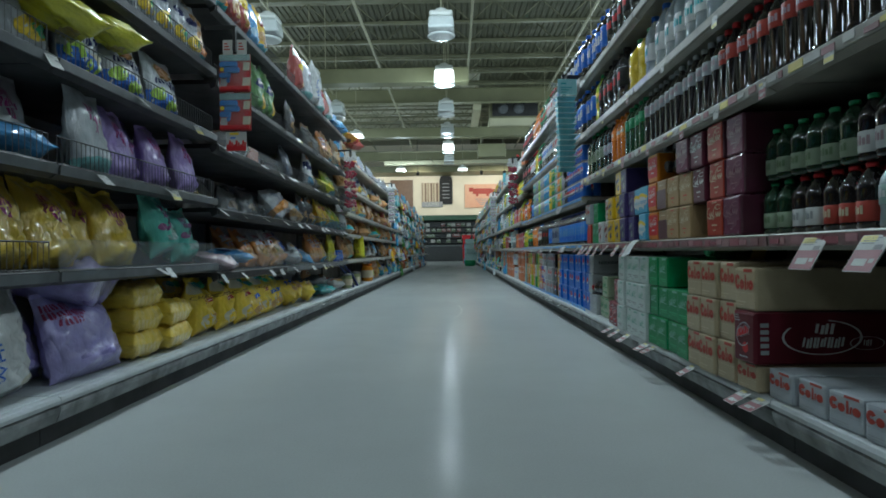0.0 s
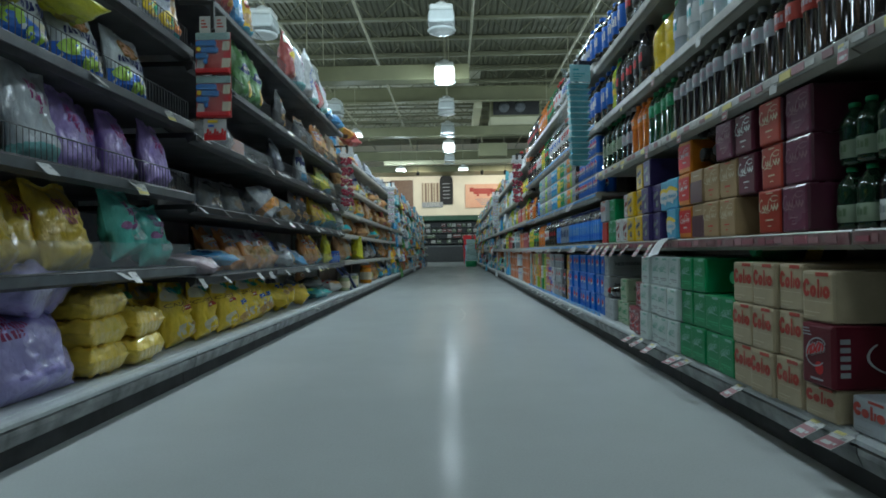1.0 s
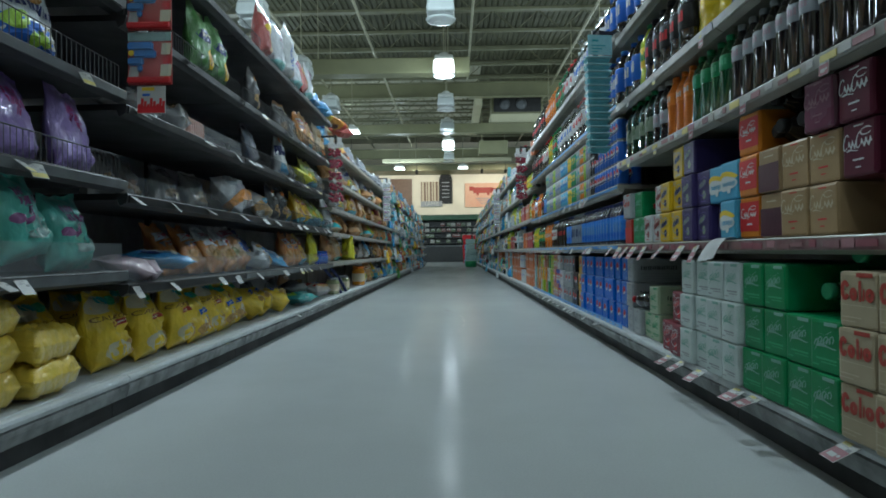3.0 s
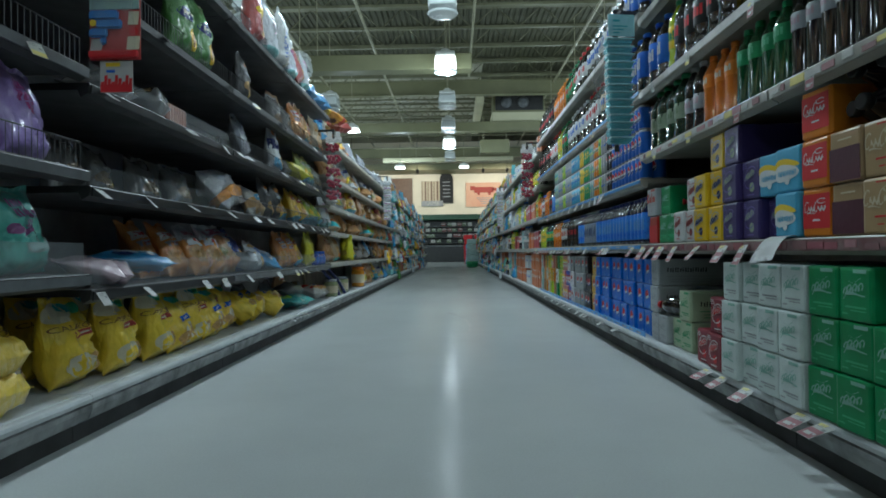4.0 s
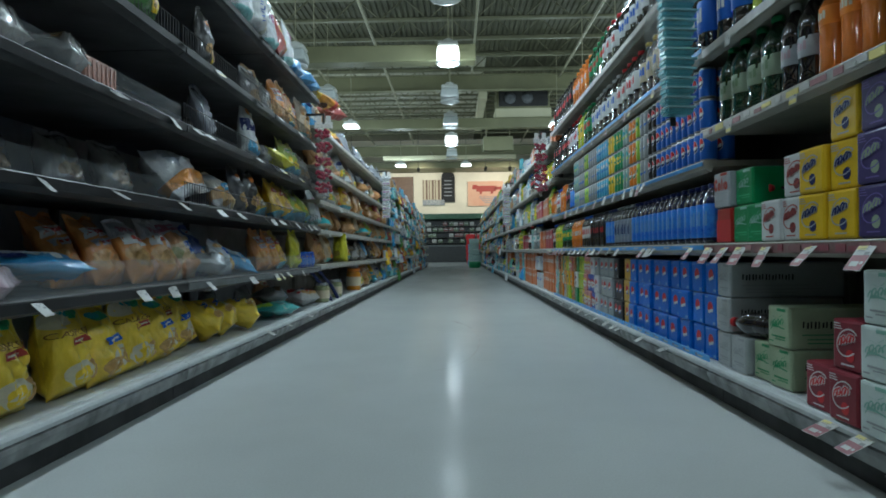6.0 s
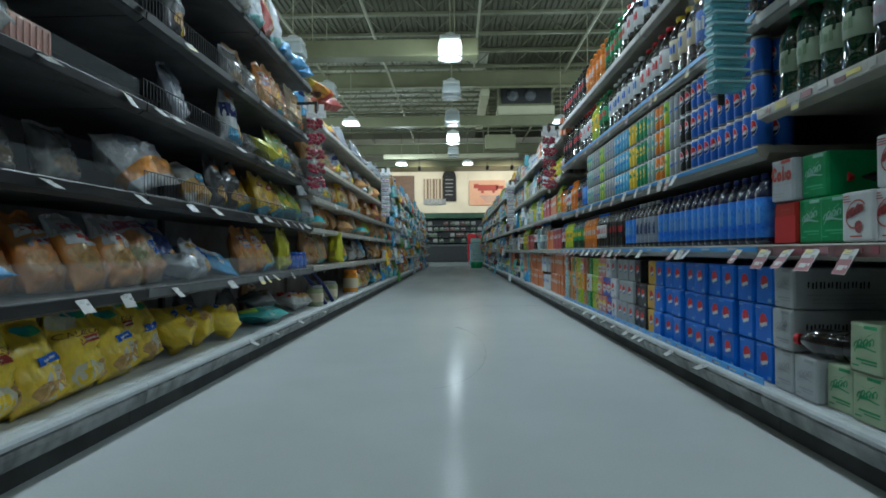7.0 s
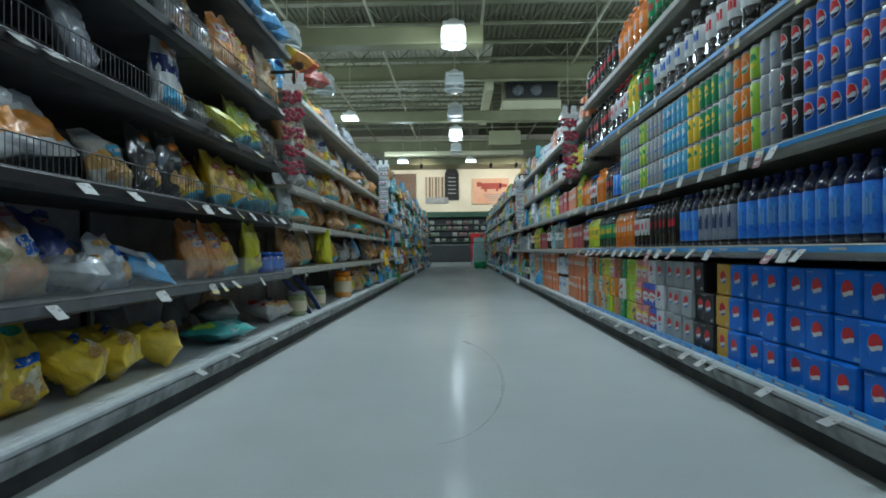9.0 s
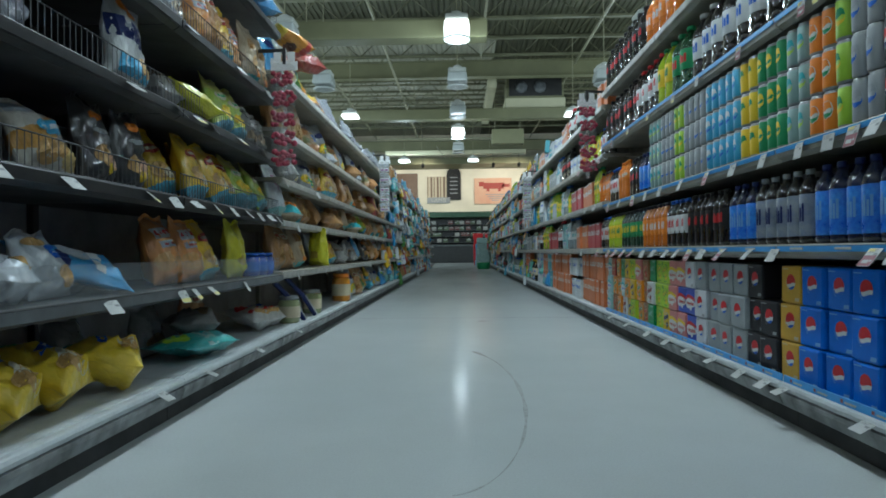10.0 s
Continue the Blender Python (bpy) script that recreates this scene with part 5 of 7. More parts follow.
WORDS = {"cauli": (("CAULIFLOWER", 0.026, 0.0, 0.62, 0, "ink_brown"),), "white": (("WHITE", 0.058, -0.21, 0.40, 90, "ink_blue"),)}
POP_ROWS = ((4, -0.20, 0.06, 0.70, 0.80), (6, -0.20, 0.20, 0.585, 0.685), (3, -0.10, 0.10, 0.47, 0.57))
PRINT_ROWS = {"yellow_pop": (POP_ROWS, "ink_wine"), "teal_pop": (POP_ROWS, "ink_plum"), "purple_pop": (((4, -0.40, -0.14, 0.80, 0.89), (6, -0.40, 0.0, 0.70, 0.79), (3, -0.30, -0.10, 0.60, 0.69)), "ink_wine"), "violet_pop": (POP_ROWS, "ink_magenta"), "white_pop": (POP_ROWS, "ink_magenta"),
              "yellow_flat": (((5, 0.05, 0.30, 0.44, 0.49),), "ink_brown"), "orbs": (((5, -0.32, 0.3, 0.46, 0.57),), "ink_navy")}
paint("ink_wine", (0.34, 0.035, 0.13), 0.4, relief=0)
paint("ink_plum", (0.26, 0.09, 0.24), 0.4, relief=0)
paint("ink_magenta", (0.42, 0.05, 0.24), 0.4, relief=0)
paint("ink_brown", (0.30, 0.14, 0.02), 0.4, relief=0)
M["bag_yellow_pop"] = printed("yellow_popcorn_film", (0.74, 0.52, 0.06))
M["bag_teal_pop"] = printed("teal_popcorn_film", (0.10, 0.50, 0.42))
M["bag_purple_pop"] = printed("purple_popcorn_film", (0.40, 0.36, 0.68), ovals=((0.55, 0.22, 0.30, 0.05, (0.26, 0.22, 0.52)),))
M["bag_violet_pop"] = printed("violet_popcorn_film", (0.36, 0.25, 0.60))
M["bag_white_pop"] = printed("white_popcorn_film", (0.60, 0.64, 0.68), ovals=((0.5, 0.06, 0.6, 0.12, (0.20, 0.50, 0.50)),))
M["bag_white"] = printed("white_film", (0.60, 0.62, 0.62), ovals=((0.75, 0.12, 0.2, 0.08, (0.45, 0.42, 0.32)),))
M["bag_orbs"] = printed("white_blue_film", (0.56, 0.61, 0.62))
M["bag_yellow_flat"] = printed("plain_yellow_film", (0.76, 0.54, 0.07))
M["bag_lime_yellow"] = printed("yellow_green_film", (0.60, 0.57, 0.03), ovals=((0.5, 0.3, 0.2, 0.1, (0.4, 0.30, 0.05)),))
M["bag_cauli"] = printed("yellow_vegetable_chip_film", (0.90, 0.64, 0.05))
M["bag_cauli_blue"] = printed("yellow_chip_film_blue_badge", (0.90, 0.63, 0.05))
M["bag_red"] = printed("red_film", (0.40, 0.06, 0.05))
M["bag_brown"] = printed("brown_film", (0.44, 0.22, 0.08))
M["bag_orange_bread"] = printed("orange_bread_film", (0.70, 0.27, 0.07), ovals=((0.3, 0.30, 0.22, 0.14, (0.70, 0.36, 0.12)), (0.72, 0.24, 0.22, 0.14, (0.58, 0.30, 0.12))))
M["bag_blue_bread"] = printed("blue_badge_bread_film", (0.62, 0.44, 0.26), top=(0.54, 0.57, 0.58), top_at=0.68, ovals=((0.25, 0.66, 0.2, 0.11, (0.64, 0.30, 0.12)), (0.85, 0.72, 0.18, 0.10, (0.66, 0.40, 0.24)), (0.15, 0.40, 0.16, 0.10, (0.30, 0.30, 0.12)), (0.9, 0.36, 0.18, 0.12, (0.68, 0.38, 0.14)), (0.4, 0.14, 0.3, 0.13, (0.66, 0.32, 0.16))))
M["bag_blue"] = printed("blue_film", (0.04, 0.27, 0.56), ovals=((0.5, 0.66, 0.3, 0.07, (0.60, 0.68, 0.75)), (0.35, 0.28, 0.2, 0.1, (0.25, 0.50, 0.68))))
M["bag_pink"] = printed("pale_pink_film", (0.50, 0.37, 0.42))
M["bag_black"] = printed("black_film", (0.03, 0.03, 0.032))
M["bag_green"] = printed("green_film", (0.08, 0.24, 0.06), top=(0.10, 0.28, 0.08))
M["bag_lime"] = printed("lime_film", (0.36, 0.50, 0.06), top=(0.5, 0.5, 0.12), ovals=((0.5, 0.10, 0.5, 0.12, (0.05, 0.26, 0.36)),))
M["bag_yellow_mix"] = printed("yellow_mixed_film", (0.76, 0.48, 0.03), ovals=((0.5, 0.06, 0.6, 0.11, (0.05, 0.33, 0.45)),))
M["bag_grey"] = printed("grey_silver_film", (0.36, 0.39, 0.42))
M["bag_clear"] = printed("cloudy_clear_film", (0.22, 0.22, 0.215), rough=0.2, ovals=((0.5, 0.3, 0.3, 0.15, (0.22, 0.15, 0.08)),))
M["bag_tealflat"] = printed("teal_band_film", (0.05, 0.42, 0.40))
M["bag_tan"] = printed("tan_paper", (0.42, 0.33, 0.22), rough=0.6)
M["bag_white_orange"] = printed("white_orange_film", (0.60, 0.62, 0.64), ovals=((0.70, 0.50, 0.13, 0.62, (0.80, 0.30, 0.03)), (0.3, 0.22, 0.2, 0.12, (0.36, 0.40, 0.46))))
paint("ink_haze_red", (0.34, 0.10, 0.14), 0.4, relief=0)
M["bag_navy_bread"] = printed("navy_bread_film", (0.03, 0.06, 0.24))
M["bag_pale_bread"] = printed("pale_bread_film", (0.70, 0.28, 0.06), top=(0.52, 0.54, 0.56), top_at=0.70, ovals=((0.3, 0.40, 0.2, 0.14, (0.68, 0.40, 0.18)), (0.8, 0.2, 0.2, 0.16, (0.60, 0.26, 0.10))))
M["bag_white_bread"] = printed("white_bread_film", (0.52, 0.56, 0.60))
M["bag_roll_mix"] = printed("white_roll_film", (0.56, 0.58, 0.58))
M["bag_sky"] = printed("sky_blue_film", (0.03, 0.29, 0.58))
M["bag_orange_foil"] = printed("orange_foil", (0.70, 0.28, 0.03), top=(0.75, 0.50, 0.05), ovals=((0.5, 0.45, 0.30, 0.13, (0.10, 0.04, 0.03)), (0.5, 0.15, 0.5, 0.12, (0.55, 0.05, 0.04))))
M["bag_haze"] = printed("hazy_clear_film", (0.30, 0.32, 0.36), rough=0.22, ovals=((0.5, 0.3, 0.3, 0.15, (0.30, 0.30, 0.36)),))
M["bag_bun"] = printed("clear_bun_film", (0.58, 0.55, 0.48), ovals=((0.3, 0.34, 0.3, 0.18, (0.66, 0.34, 0.08)), (0.75, 0.2, 0.3, 0.16, (0.70, 0.50, 0.16)), (0.7, 0.6, 0.22, 0.14, (0.62, 0.30, 0.10))))
M["bag_party"] = printed("white_party_film", (0.56, 0.56, 0.54))
BAG_LABELS = {"haze": "hazy clear bag of pale goods", "bun": "white and orange bun bag with a silver head", "party": "white snack bag with red and blue print", "sky": "crumpled bright sky-blue bag", "white_orange": "white snack bag with a broad orange band", "orange_foil": "shiny orange and red foil bag",
              "yellow_pop": "yellow popcorn bag with dark red print", "teal_pop": "teal popcorn bag with purple print", "purple_pop": "lavender popcorn bag with magenta print", "violet_pop": "violet popcorn bag with magenta print",
              "white_pop": "white and teal popcorn bag with magenta print", "white": "large white popcorn bag with blue print", "orbs": "white snack bag with blue picture", "yellow_flat": "plain yellow snack bag lying flat",
              "lime_yellow": "glossy yellow-green snack bag", "cauli": "yellow vegetable chip bag with green head", "cauli_blue": "yellow chip bag with a blue badge", "red": "red and tan snack bag", "brown": "brown snack bag",
              "orange_bread": "orange bun bag with white head", "blue_bread": "tan bread bag with white head and blue badge", "pale_bread": "orange bun bag with a white and red head", "white_bread": "small white bread bag with blue badge", "navy_bread": "dark navy bread bag with a pale head", "roll_mix": "white snack bag with orange head and dark band", "blue": "shiny blue snack bag", "pink": "crumpled pale pink bag", "black": "black snack bag with orange picture",
              "green": "green chip bag", "lime": "lime and teal snack bag", "yellow_mix": "yellow snack bag with a teal foot", "grey": "silver-grey snack bag", "clear": "cloudy clear produce bag", "tealflat": "teal and white bag lying flat", "tan": "tan paper snack bag"}
SIZES = {"yellow_pop": (0.25, 0.29, 0.13), "teal_pop": (0.24, 0.26, 0.12), "purple_pop": (0.37, 0.29, 0.15), "violet_pop": (0.20, 0.27, 0.10), "white_pop": (0.22, 0.30, 0.10), "white": (0.34, 0.36, 0.16), "orbs": (0.27, 0.25, 0.09),
         "yellow_flat": (0.25, 0.22, 0.094), "cauli": (0.21, 0.30, 0.15), "cauli_blue": (0.20, 0.265, 0.14), "orange_bread": (0.185, 0.27, 0.11), "blue_bread": (0.215, 0.275, 0.13), "navy_bread": (0.20, 0.27, 0.11), "white_bread": (0.17, 0.19, 0.09), "pale_bread": (0.19, 0.265, 0.11), "roll_mix": (0.22, 0.30, 0.09), "bun": (0.22, 0.21, 0.10), "party": (0.24, 0.26, 0.10), "black": (0.17, 0.26, 0.09), "pink": (0.26, 0.20, 0.07), "tealflat": (0.27, 0.32, 0.09), "clear": (0.20, 0.22, 0.11), "green": (0.21, 0.33, 0.11), "white_orange": (0.27, 0.46, 0.14), "sky": (0.22, 0.32, 0.07), "red": (0.24, 0.34, 0.11), "brown": (0.20, 0.28, 0.11), "tan": (0.19, 0.30, 0.10)}
for k, lab in BAG_LABELS.items():
    bag(k, "bag_" + k, lab, *SIZES.get(k, (0.19, 0.27, 0.09)), words=WORDS.get(k, ()))


# ---- goods: right run, drinks ----
RND = random.Random(7)


def jit(a):
    return RND.uniform(-a, a)


def stack(key, y0, n, z, layers, back=0.02, step=0.128, high=0.1275, skip=()):
    """n columns of cartons along the shelf from y0, in layers; skip: (column, layer) left empty."""
    for i in range(n):
        off = jit(0.006)
        for j in range(layers):
            if (i, j) not in skip:
                place(key, spot(1, y0 + step * (i + 0.5), z + high * j, back + (0.022 if z < 0.5 else 0.0) + off + jit(0.006) + 0.003 * j, jit(2.2)))


def row(side, key, y0, y1, z, step, back=0.03, deep=1, dstep=None, high=1, hstep=0.0, jig=0.004):
    n = max(1, int(round((y1 - y0) / step)))
    r = step / 2
    for i in range(n):
        for k in range(deep):
            for j in range(high):
                place(key, spot(side, y0 + step * (i + 0.5) + jit(jig), z + j * hstep, back + r + (dstep or step) * k + jit(jig), jit(14)), k > 0)


BASE = 0.153
stack("silver_low", 1.75, 9, BASE, 1, -0.01, 0.130)
stack("beige_cola", 3.074, 3, BASE, 3, -0.040, 0.125, 0.1238)
stack("beige_low", 2.94, 1, BASE, 1, -0.036)
place("maroon_case", spot(1, 2.99, BASE + 0.083, -0.028, 2.0))
stack("beige_cola", 2.94, 1, BASE + 0.233, 1, -0.034)
stack("green_soda", 3.452, 4, BASE, 3, -0.032, 0.1205, 0.1275, ((0, 2), (1, 2)))
for yy, zz, bb in ((3.50, 0.0, 0.05), (3.62, 0.0, 0.06), (3.56, 0.094, 0.10)):
    place("lying_green", spot(1, yy, BASE + 0.2575 + 0.055 + zz, bb, 6) @ pose(0, 0.30, 0, 90, 0, 0))
stack("white_soda", 3.944, 4, BASE, 3, -0.030, 0.1215)
stack("maroon_soda", 4.445, 2, BASE, 1, -0.02, 0.122)
stack("maroon_soda", 4.445, 1, BASE + 0.128, 1, -0.015, 0.122)
stack("green_ale", 4.82, 2, BASE, 1, 0.02, 0.125)
stack("green_ale", 4.82, 1, BASE + 0.1275, 1, 0.02)
stack("grey_ale", 5.075, 2, BASE, 1, 0.02, 0.125)
stack("grey_ale", 5.20, 1, BASE + 0.1275, 2, 0.02, 0.125)
place("lying_cola", pose(1.125, 4.958, BASE + 0.171, -90, 0, 20) @ Matrix.Diagonal((0.84, 0.84, 0.84, 1)))
for yy, zz, bb, tt in ((5.02, 0.735, 0.04, 20),):
    place("lying_cola", spot(1, yy, zz + 0.051, bb, tt) @ pose(0, 0.30, 0, 90, 0, 0))
for yy, zz, bb, tt in ((3.665, 0.0, 0.03, 10), (3.755, 0.0, 0.02, 8), (3.835, 0.0, 0.05, 3), (3.71, 0.085, 0.04, 9), (3.80, 0.085, 0.03, 6), (4.42, 0.0, 0.12, 15)):
    place("lying_dark", spot(1, yy, 0.863 + 0.051 + zz, bb, tt) @ pose(0, 0.30, 0, 90, 0, 0))
stack("blue_cola", 5.337, 9, BASE, 3, 0.018, 0.130)
stack("gold_cola", 6.508, 1, BASE, 3, 0.018)
stack("black_cola", 6.640, 2, BASE, 3, 0.018, 0.115, skip=((0, 2),))
stack("silver_globe", 6.870, 3, BASE, 3, 0.018, 0.125)
for i, col in enumerate((("white_blue_soda", "white_blue_soda", "silver_globe"), ("berry_soda", "berry_soda", "white_blue_soda"), ("pink_soda", "berry_soda", "pink_soda"), ("pink_soda",) * 3, ("yellow_soda", "lime_soda", "lime_soda"), ("lime_soda",) * 3, ("green_soda", "white_zero", "green_soda"), ("root_soda",) * 3, ("orange_soda", "orange_soda", "pink_soda"),
                        ("lime_soda", "yellow_soda", "lime_soda"), ("yellow_soda", "orange_soda", "yellow_soda"), ("white_zero", "teal_water", "green_soda"), ("orange_soda",) * 3, ("root_soda", "orange_soda", "red_cola"), ("teal_water",) * 3)):
    for j, key in enumerate(col):
        stack(key, 7.247 + 0.119 * i, 1, BASE + 0.1275 * j, 1, 0.018, 0.119)
S2 = 0.607
for j, runs in enumerate(((("seltzer_white", 1.9, 2.59), ("seltzer_red", 2.59, 2.80), ("seltzer_dark", 2.80, 2.94), ("seltzer_green", 2.94, 3.08)), (("seltzer_pale", 1.9, 2.66), ("seltzer_green", 2.66, 3.07)))):
    for key, a, b in runs:
        row(1, key, a, b, S2 + 0.158 * j, 0.069, 0.07, 3)
stack("plum_cola", 3.085, 1, S2, 3, 0.02, 0.124)
stack("red_cola", 3.215, 1, S2, 3, 0.02, 0.124)
stack("caramel_cola", 3.378, 1, S2, 1, 0.16, 0.122)
stack("cherry_cola", 3.378, 1, S2 + 0.1275, 2, 0.02, 0.122)
stack("caramel_cola", 3.506, 2, S2, 2, 0.02, 0.120)
stack("plum_cola", 3.506, 1, S2 + 0.255, 1, 0.02, 0.120)
stack("mocha_cola", 3.750, 1, S2, 2, 0.02, 0.119)
stack("orange_cola", 3.872, 1, S2, 3, 0.02, 0.119)
stack("sky_soda", 3.998, 2, S2, 2, 0.02, 0.120, skip=((1, 0),))
stack("purple_soda", 4.118, 1, S2, 1, 0.05, 0.119)
stack("purple_soda", 4.235, 2, S2, 2, 0.02, 0.122)
stack("purple_soda", 4.35, 1, S2 + 0.255, 1, 0.02)
stack("yellow_soda", 4.482, 1, S2, 3, 0.02)
stack("yellow_soda", 4.607, 1, S2, 2, 0.02)
stack("white_zero", 4.72, 2, S2, 2, 0.02, 0.10, skip=((1, 1),))
stack("green_soda", 4.93, 2, S2, 2, 0.02, 0.105, skip=((0, 1),))
stack("red_plain", 5.15, 1, S2, 1, 0.02)
stack("silver_cola", 5.15, 1, S2 + 0.1275, 1, 0.02)
stack("red_plain", 5.27, 1, S2, 1, 0.06, 0.09)
for key, a, b in (("small_blue", 5.36, 6.42), ("small_grey", 6.42, 6.78), ("small_blue", 6.78, 7.01), ("small_black", 7.01, 7.45), ("small_white", 7.45, 7.73), ("small_orange", 7.73, 8.13), ("small_green", 8.13, 8.6), ("small_yellow", 8.6, 8.95)):
    row(1, key, a, b, S2, 0.069, 0.02, 2)
S3 = 1.042
for key, a, b in (("cola_red", 1.95, 3.27), ("cola_white", 3.27, 4.06), ("soda_green", 4.08, 4.40), ("soda_orange", 4.42, 4.66), ("ale_white", 4.68, 4.85), ("ale_green", 4.87, 5.28)):
    row(1, key, a, b, S3, {"cola": 0.066, "soda": 0.078, "ale_": 0.103 if "green" in key else 0.085}[key[:4]], 0.02, 2)
S3 = 0.927
for key, a, n in (("can_blue", 5.36, 9), ("can_black", 5.945, 2), ("can_grey", 6.075, 2), ("can_lime", 6.205, 1), ("can_orange", 6.27, 2), ("can_white", 6.40, 2), ("can_green", 6.53, 3), ("can_yellow", 6.725, 2), ("can_sky", 6.855, 5), ("can_grey", 7.18, 4), ("can_lime", 7.44, 2), ("can_grey", 7.57, 3), ("can_white", 7.765, 3)):
    row(1, key, a, a + 0.065 * n, S3, 0.065, 0.012, 2, high=3, hstep=0.1225, jig=0.0015)
for key, a, b in (("small_blue", 7.98, 8.2), ("small_black", 8.2, 8.45), ("soda_orange", 8.45, 8.7), ("small_white", 8.7, 8.95)):
    row(1, key, a, b, S3, 0.075, 0.02, 2)
S4 = 1.347
for key, a, b in (("big_water", 2.2, 3.3), ("big_water", 3.3, 4.0), ("big_water", 4.0, 4.04)):
    row(1, key, a, b, S4, 0.108, 0.03, 2)
row(1, "jug_yellow", 4.05, 4.36, S4, 0.155, 0.02, 2)
row(1, "big_black", 4.42, 4.92, S4, 0.11, 0.02, 2)
row(1, "big_lime", 4.92, 5.05, S4, 0.11, 0.02, 2)
row(1, "big_blue", 5.07, 5.30, S4, 0.11, 0.02, 2)
S4 = 1.362
for key, a, b in (("big_blue", 5.36, 5.9), ("big_tan", 5.9, 6.25), ("big_redwhite", 6.25, 6.7), ("big_white", 6.7, 7.4), ("big_green", 7.4, 7.62), ("big_lime", 7.62, 7.8), ("big_redwhite", 7.8, 8.2), ("big_black", 8.2, 8.95)):
    row(1, key, a, b, S4, 0.11, 0.015, 2)
S5 = 1.702
for key, a, b in (("big_water", 2.6, 4.2), ("big_black", 4.2, 4.8), ("big_blue", 4.8, 5.3)):
    row(1, key, a, b, S5, 0.112, 0.02, 2)
S5 = 1.742
for key, a, b in (("big_blue", 5.36, 5.75), ("big_white", 5.75, 6.7), ("big_redwhite", 6.7, 7.0), ("big_green", 7.0, 7.5), ("big_orange", 7.5, 8.1), ("big_black", 8.1, 8.95)):
    row(1, key, a, b, S5, 0.112, 0.02, 2)


# ---- goods: left run, snacks ----
def settle(key, m, z):
    """Puts a bag down so that its lowest edge rests on the board at z."""
    ob = place(key, m) if key not in PROTO else None
    low = min((m @ v.co).z for v in PROTO[key].data.vertices)
    up = Matrix.Translation((0, 0, max(0.0, z + 0.0015 - low)))
    if ob:
        ob.matrix_basis = up @ m
    else:
        place(key, up @ m)


def stand(key, y, z, back=0.03, lean=9.0, turn=0.0, roll=0.0, side=-1):
    settle("%s.%d" % (key, RND.choice((1, 2, 3))), spot(side, y, z, back, turn + jit(4), lean + jit(3), roll + jit(2)), z)


def lie(key, y, z, back=0.05, turn=0.0, tip=0.0, side=-1):
    """A bag lying on its back, foot to the aisle."""
    k = "%s.%d" % (key, RND.choice((1, 2, 3)))
    d = SIZES.get(key, (0, 0, 0.09))[2]
    settle(k, spot(side, y, z + d * 0.42, back, turn) @ pose(0, 0, 0, -90 + tip, 0, 0) @ pose(0, -d / 2, 0), z)


def bags(key, y0, y1, z, n, back=0.03, lean=9.0, deep=1, side=-1):
    for i in range(n):
        for k in range(deep):
            stand(key, y0 + (y1 - y0) * (i + 0.5) / n, z, back + 0.11 * k, lean, side=side)


for y in (1.9, 2.4):
    stand("white", y, BASE, 0.06, 4)
stand("white", 2.90, BASE, 0.05, 5, 6)
stand("purple_pop", 3.06, BASE, 0.16, 12)
stand("purple_pop", 3.29, BASE, 0.03, 17, -4)
lie("purple_pop", 3.36, BASE + 0.235, 0.06, 14, -4)
for j in range(3):
    lie("yellow_flat", 3.63, BASE + 0.095 * j, 0.05, 0)
    if j < 2:
        lie("yellow_flat", 3.88, BASE + 0.095 * j, 0.03, 3)
lie("yellow_flat", 3.72, BASE + 0.19, 0.20, 5)
stand("cauli", 4.08, BASE, 0.14, 16)
for key, y, b, ln in (("cauli", 4.33, 0.07, 9), ("cauli", 4.45, 0.25, 9), ("cauli", 4.58, 0.05, 8), ("cauli", 4.72, 0.25, 9), ("cauli", 4.86, 0.05, 10), ("cauli_blue", 5.03, 0.045, 12), ("cauli", 5.24, 0.055, 8), ("cauli_blue", 5.47, 0.07, 12), ("cauli", 5.64, 0.16, 10), ("cauli_blue", 5.75, 0.12, 10)):
    stand(key, y, BASE, b, ln)
for y, t, ln, b in ((6.02, 22, 54, 0.055), (6.21, 10, 62, 0.06), (6.50, 30, 76, 0.05)):
    stand("cauli_blue", y, BASE, b, ln, t)
lie("tealflat", 7.20, BASE, 0.11, 74)
lie("clear", 7.20, BASE + 0.07, 0.10, 30)
stand("brown", 5.88, BASE, 0.24, 12)
stand("clear", 6.55, BASE, 0.30, 6)
stand("clear", 7.05, BASE, 0.28, 6)
for y in (7.92, 8.14):
    lie("party", y, BASE, 0.10, jit(30), 10)
stand("brown", 7.62, BASE, 0.34, 4)
z = 0.527
for y in (2.2, 2.5, 2.72):
    stand("brown", y, z, 0.07, 8)
for y, b in ((2.90, 0.05), (3.14, 0.05), (3.36, 0.10), (3.46, 0.03)):
    stand("yellow_pop", y, z, b, 13)
stand("teal_pop", 3.80, z + 0.02, 0.02, 12, 0, -12)
stand("teal_pop", 4.03, z, 0.04, 10)
z = 0.847
for y in (2.1, 2.4, 2.65):
    lie("blue", y, z, 0.05, jit(20), 30)
    stand("grey", y + 0.1, z, 0.18, 8)
lie("blue", 3.02, z, 0.09, 76, 6)
stand("white_pop", 3.06, z, 0.16, 8)
stand("white_pop", 3.30, z, 0.04, 8)
for y, b in ((3.50, 0.05), (3.66, 0.12), (3.80, 0.06), (4.03, 0.03)):
    stand("violet_pop", y, z, b, 8)
z = 1.167
lie("lime_yellow", 3.17, z + 0.08, 0.0, 72, 10)
lie("blue", 2.4, z, 0.05, 20, 25)
stand("grey", 2.75, z, 0.08, 10)
stand("grey", 3.0, z, 0.06, 10)
lie("lime_yellow", 3.50, z + 0.15, 0.04, 75, 6)
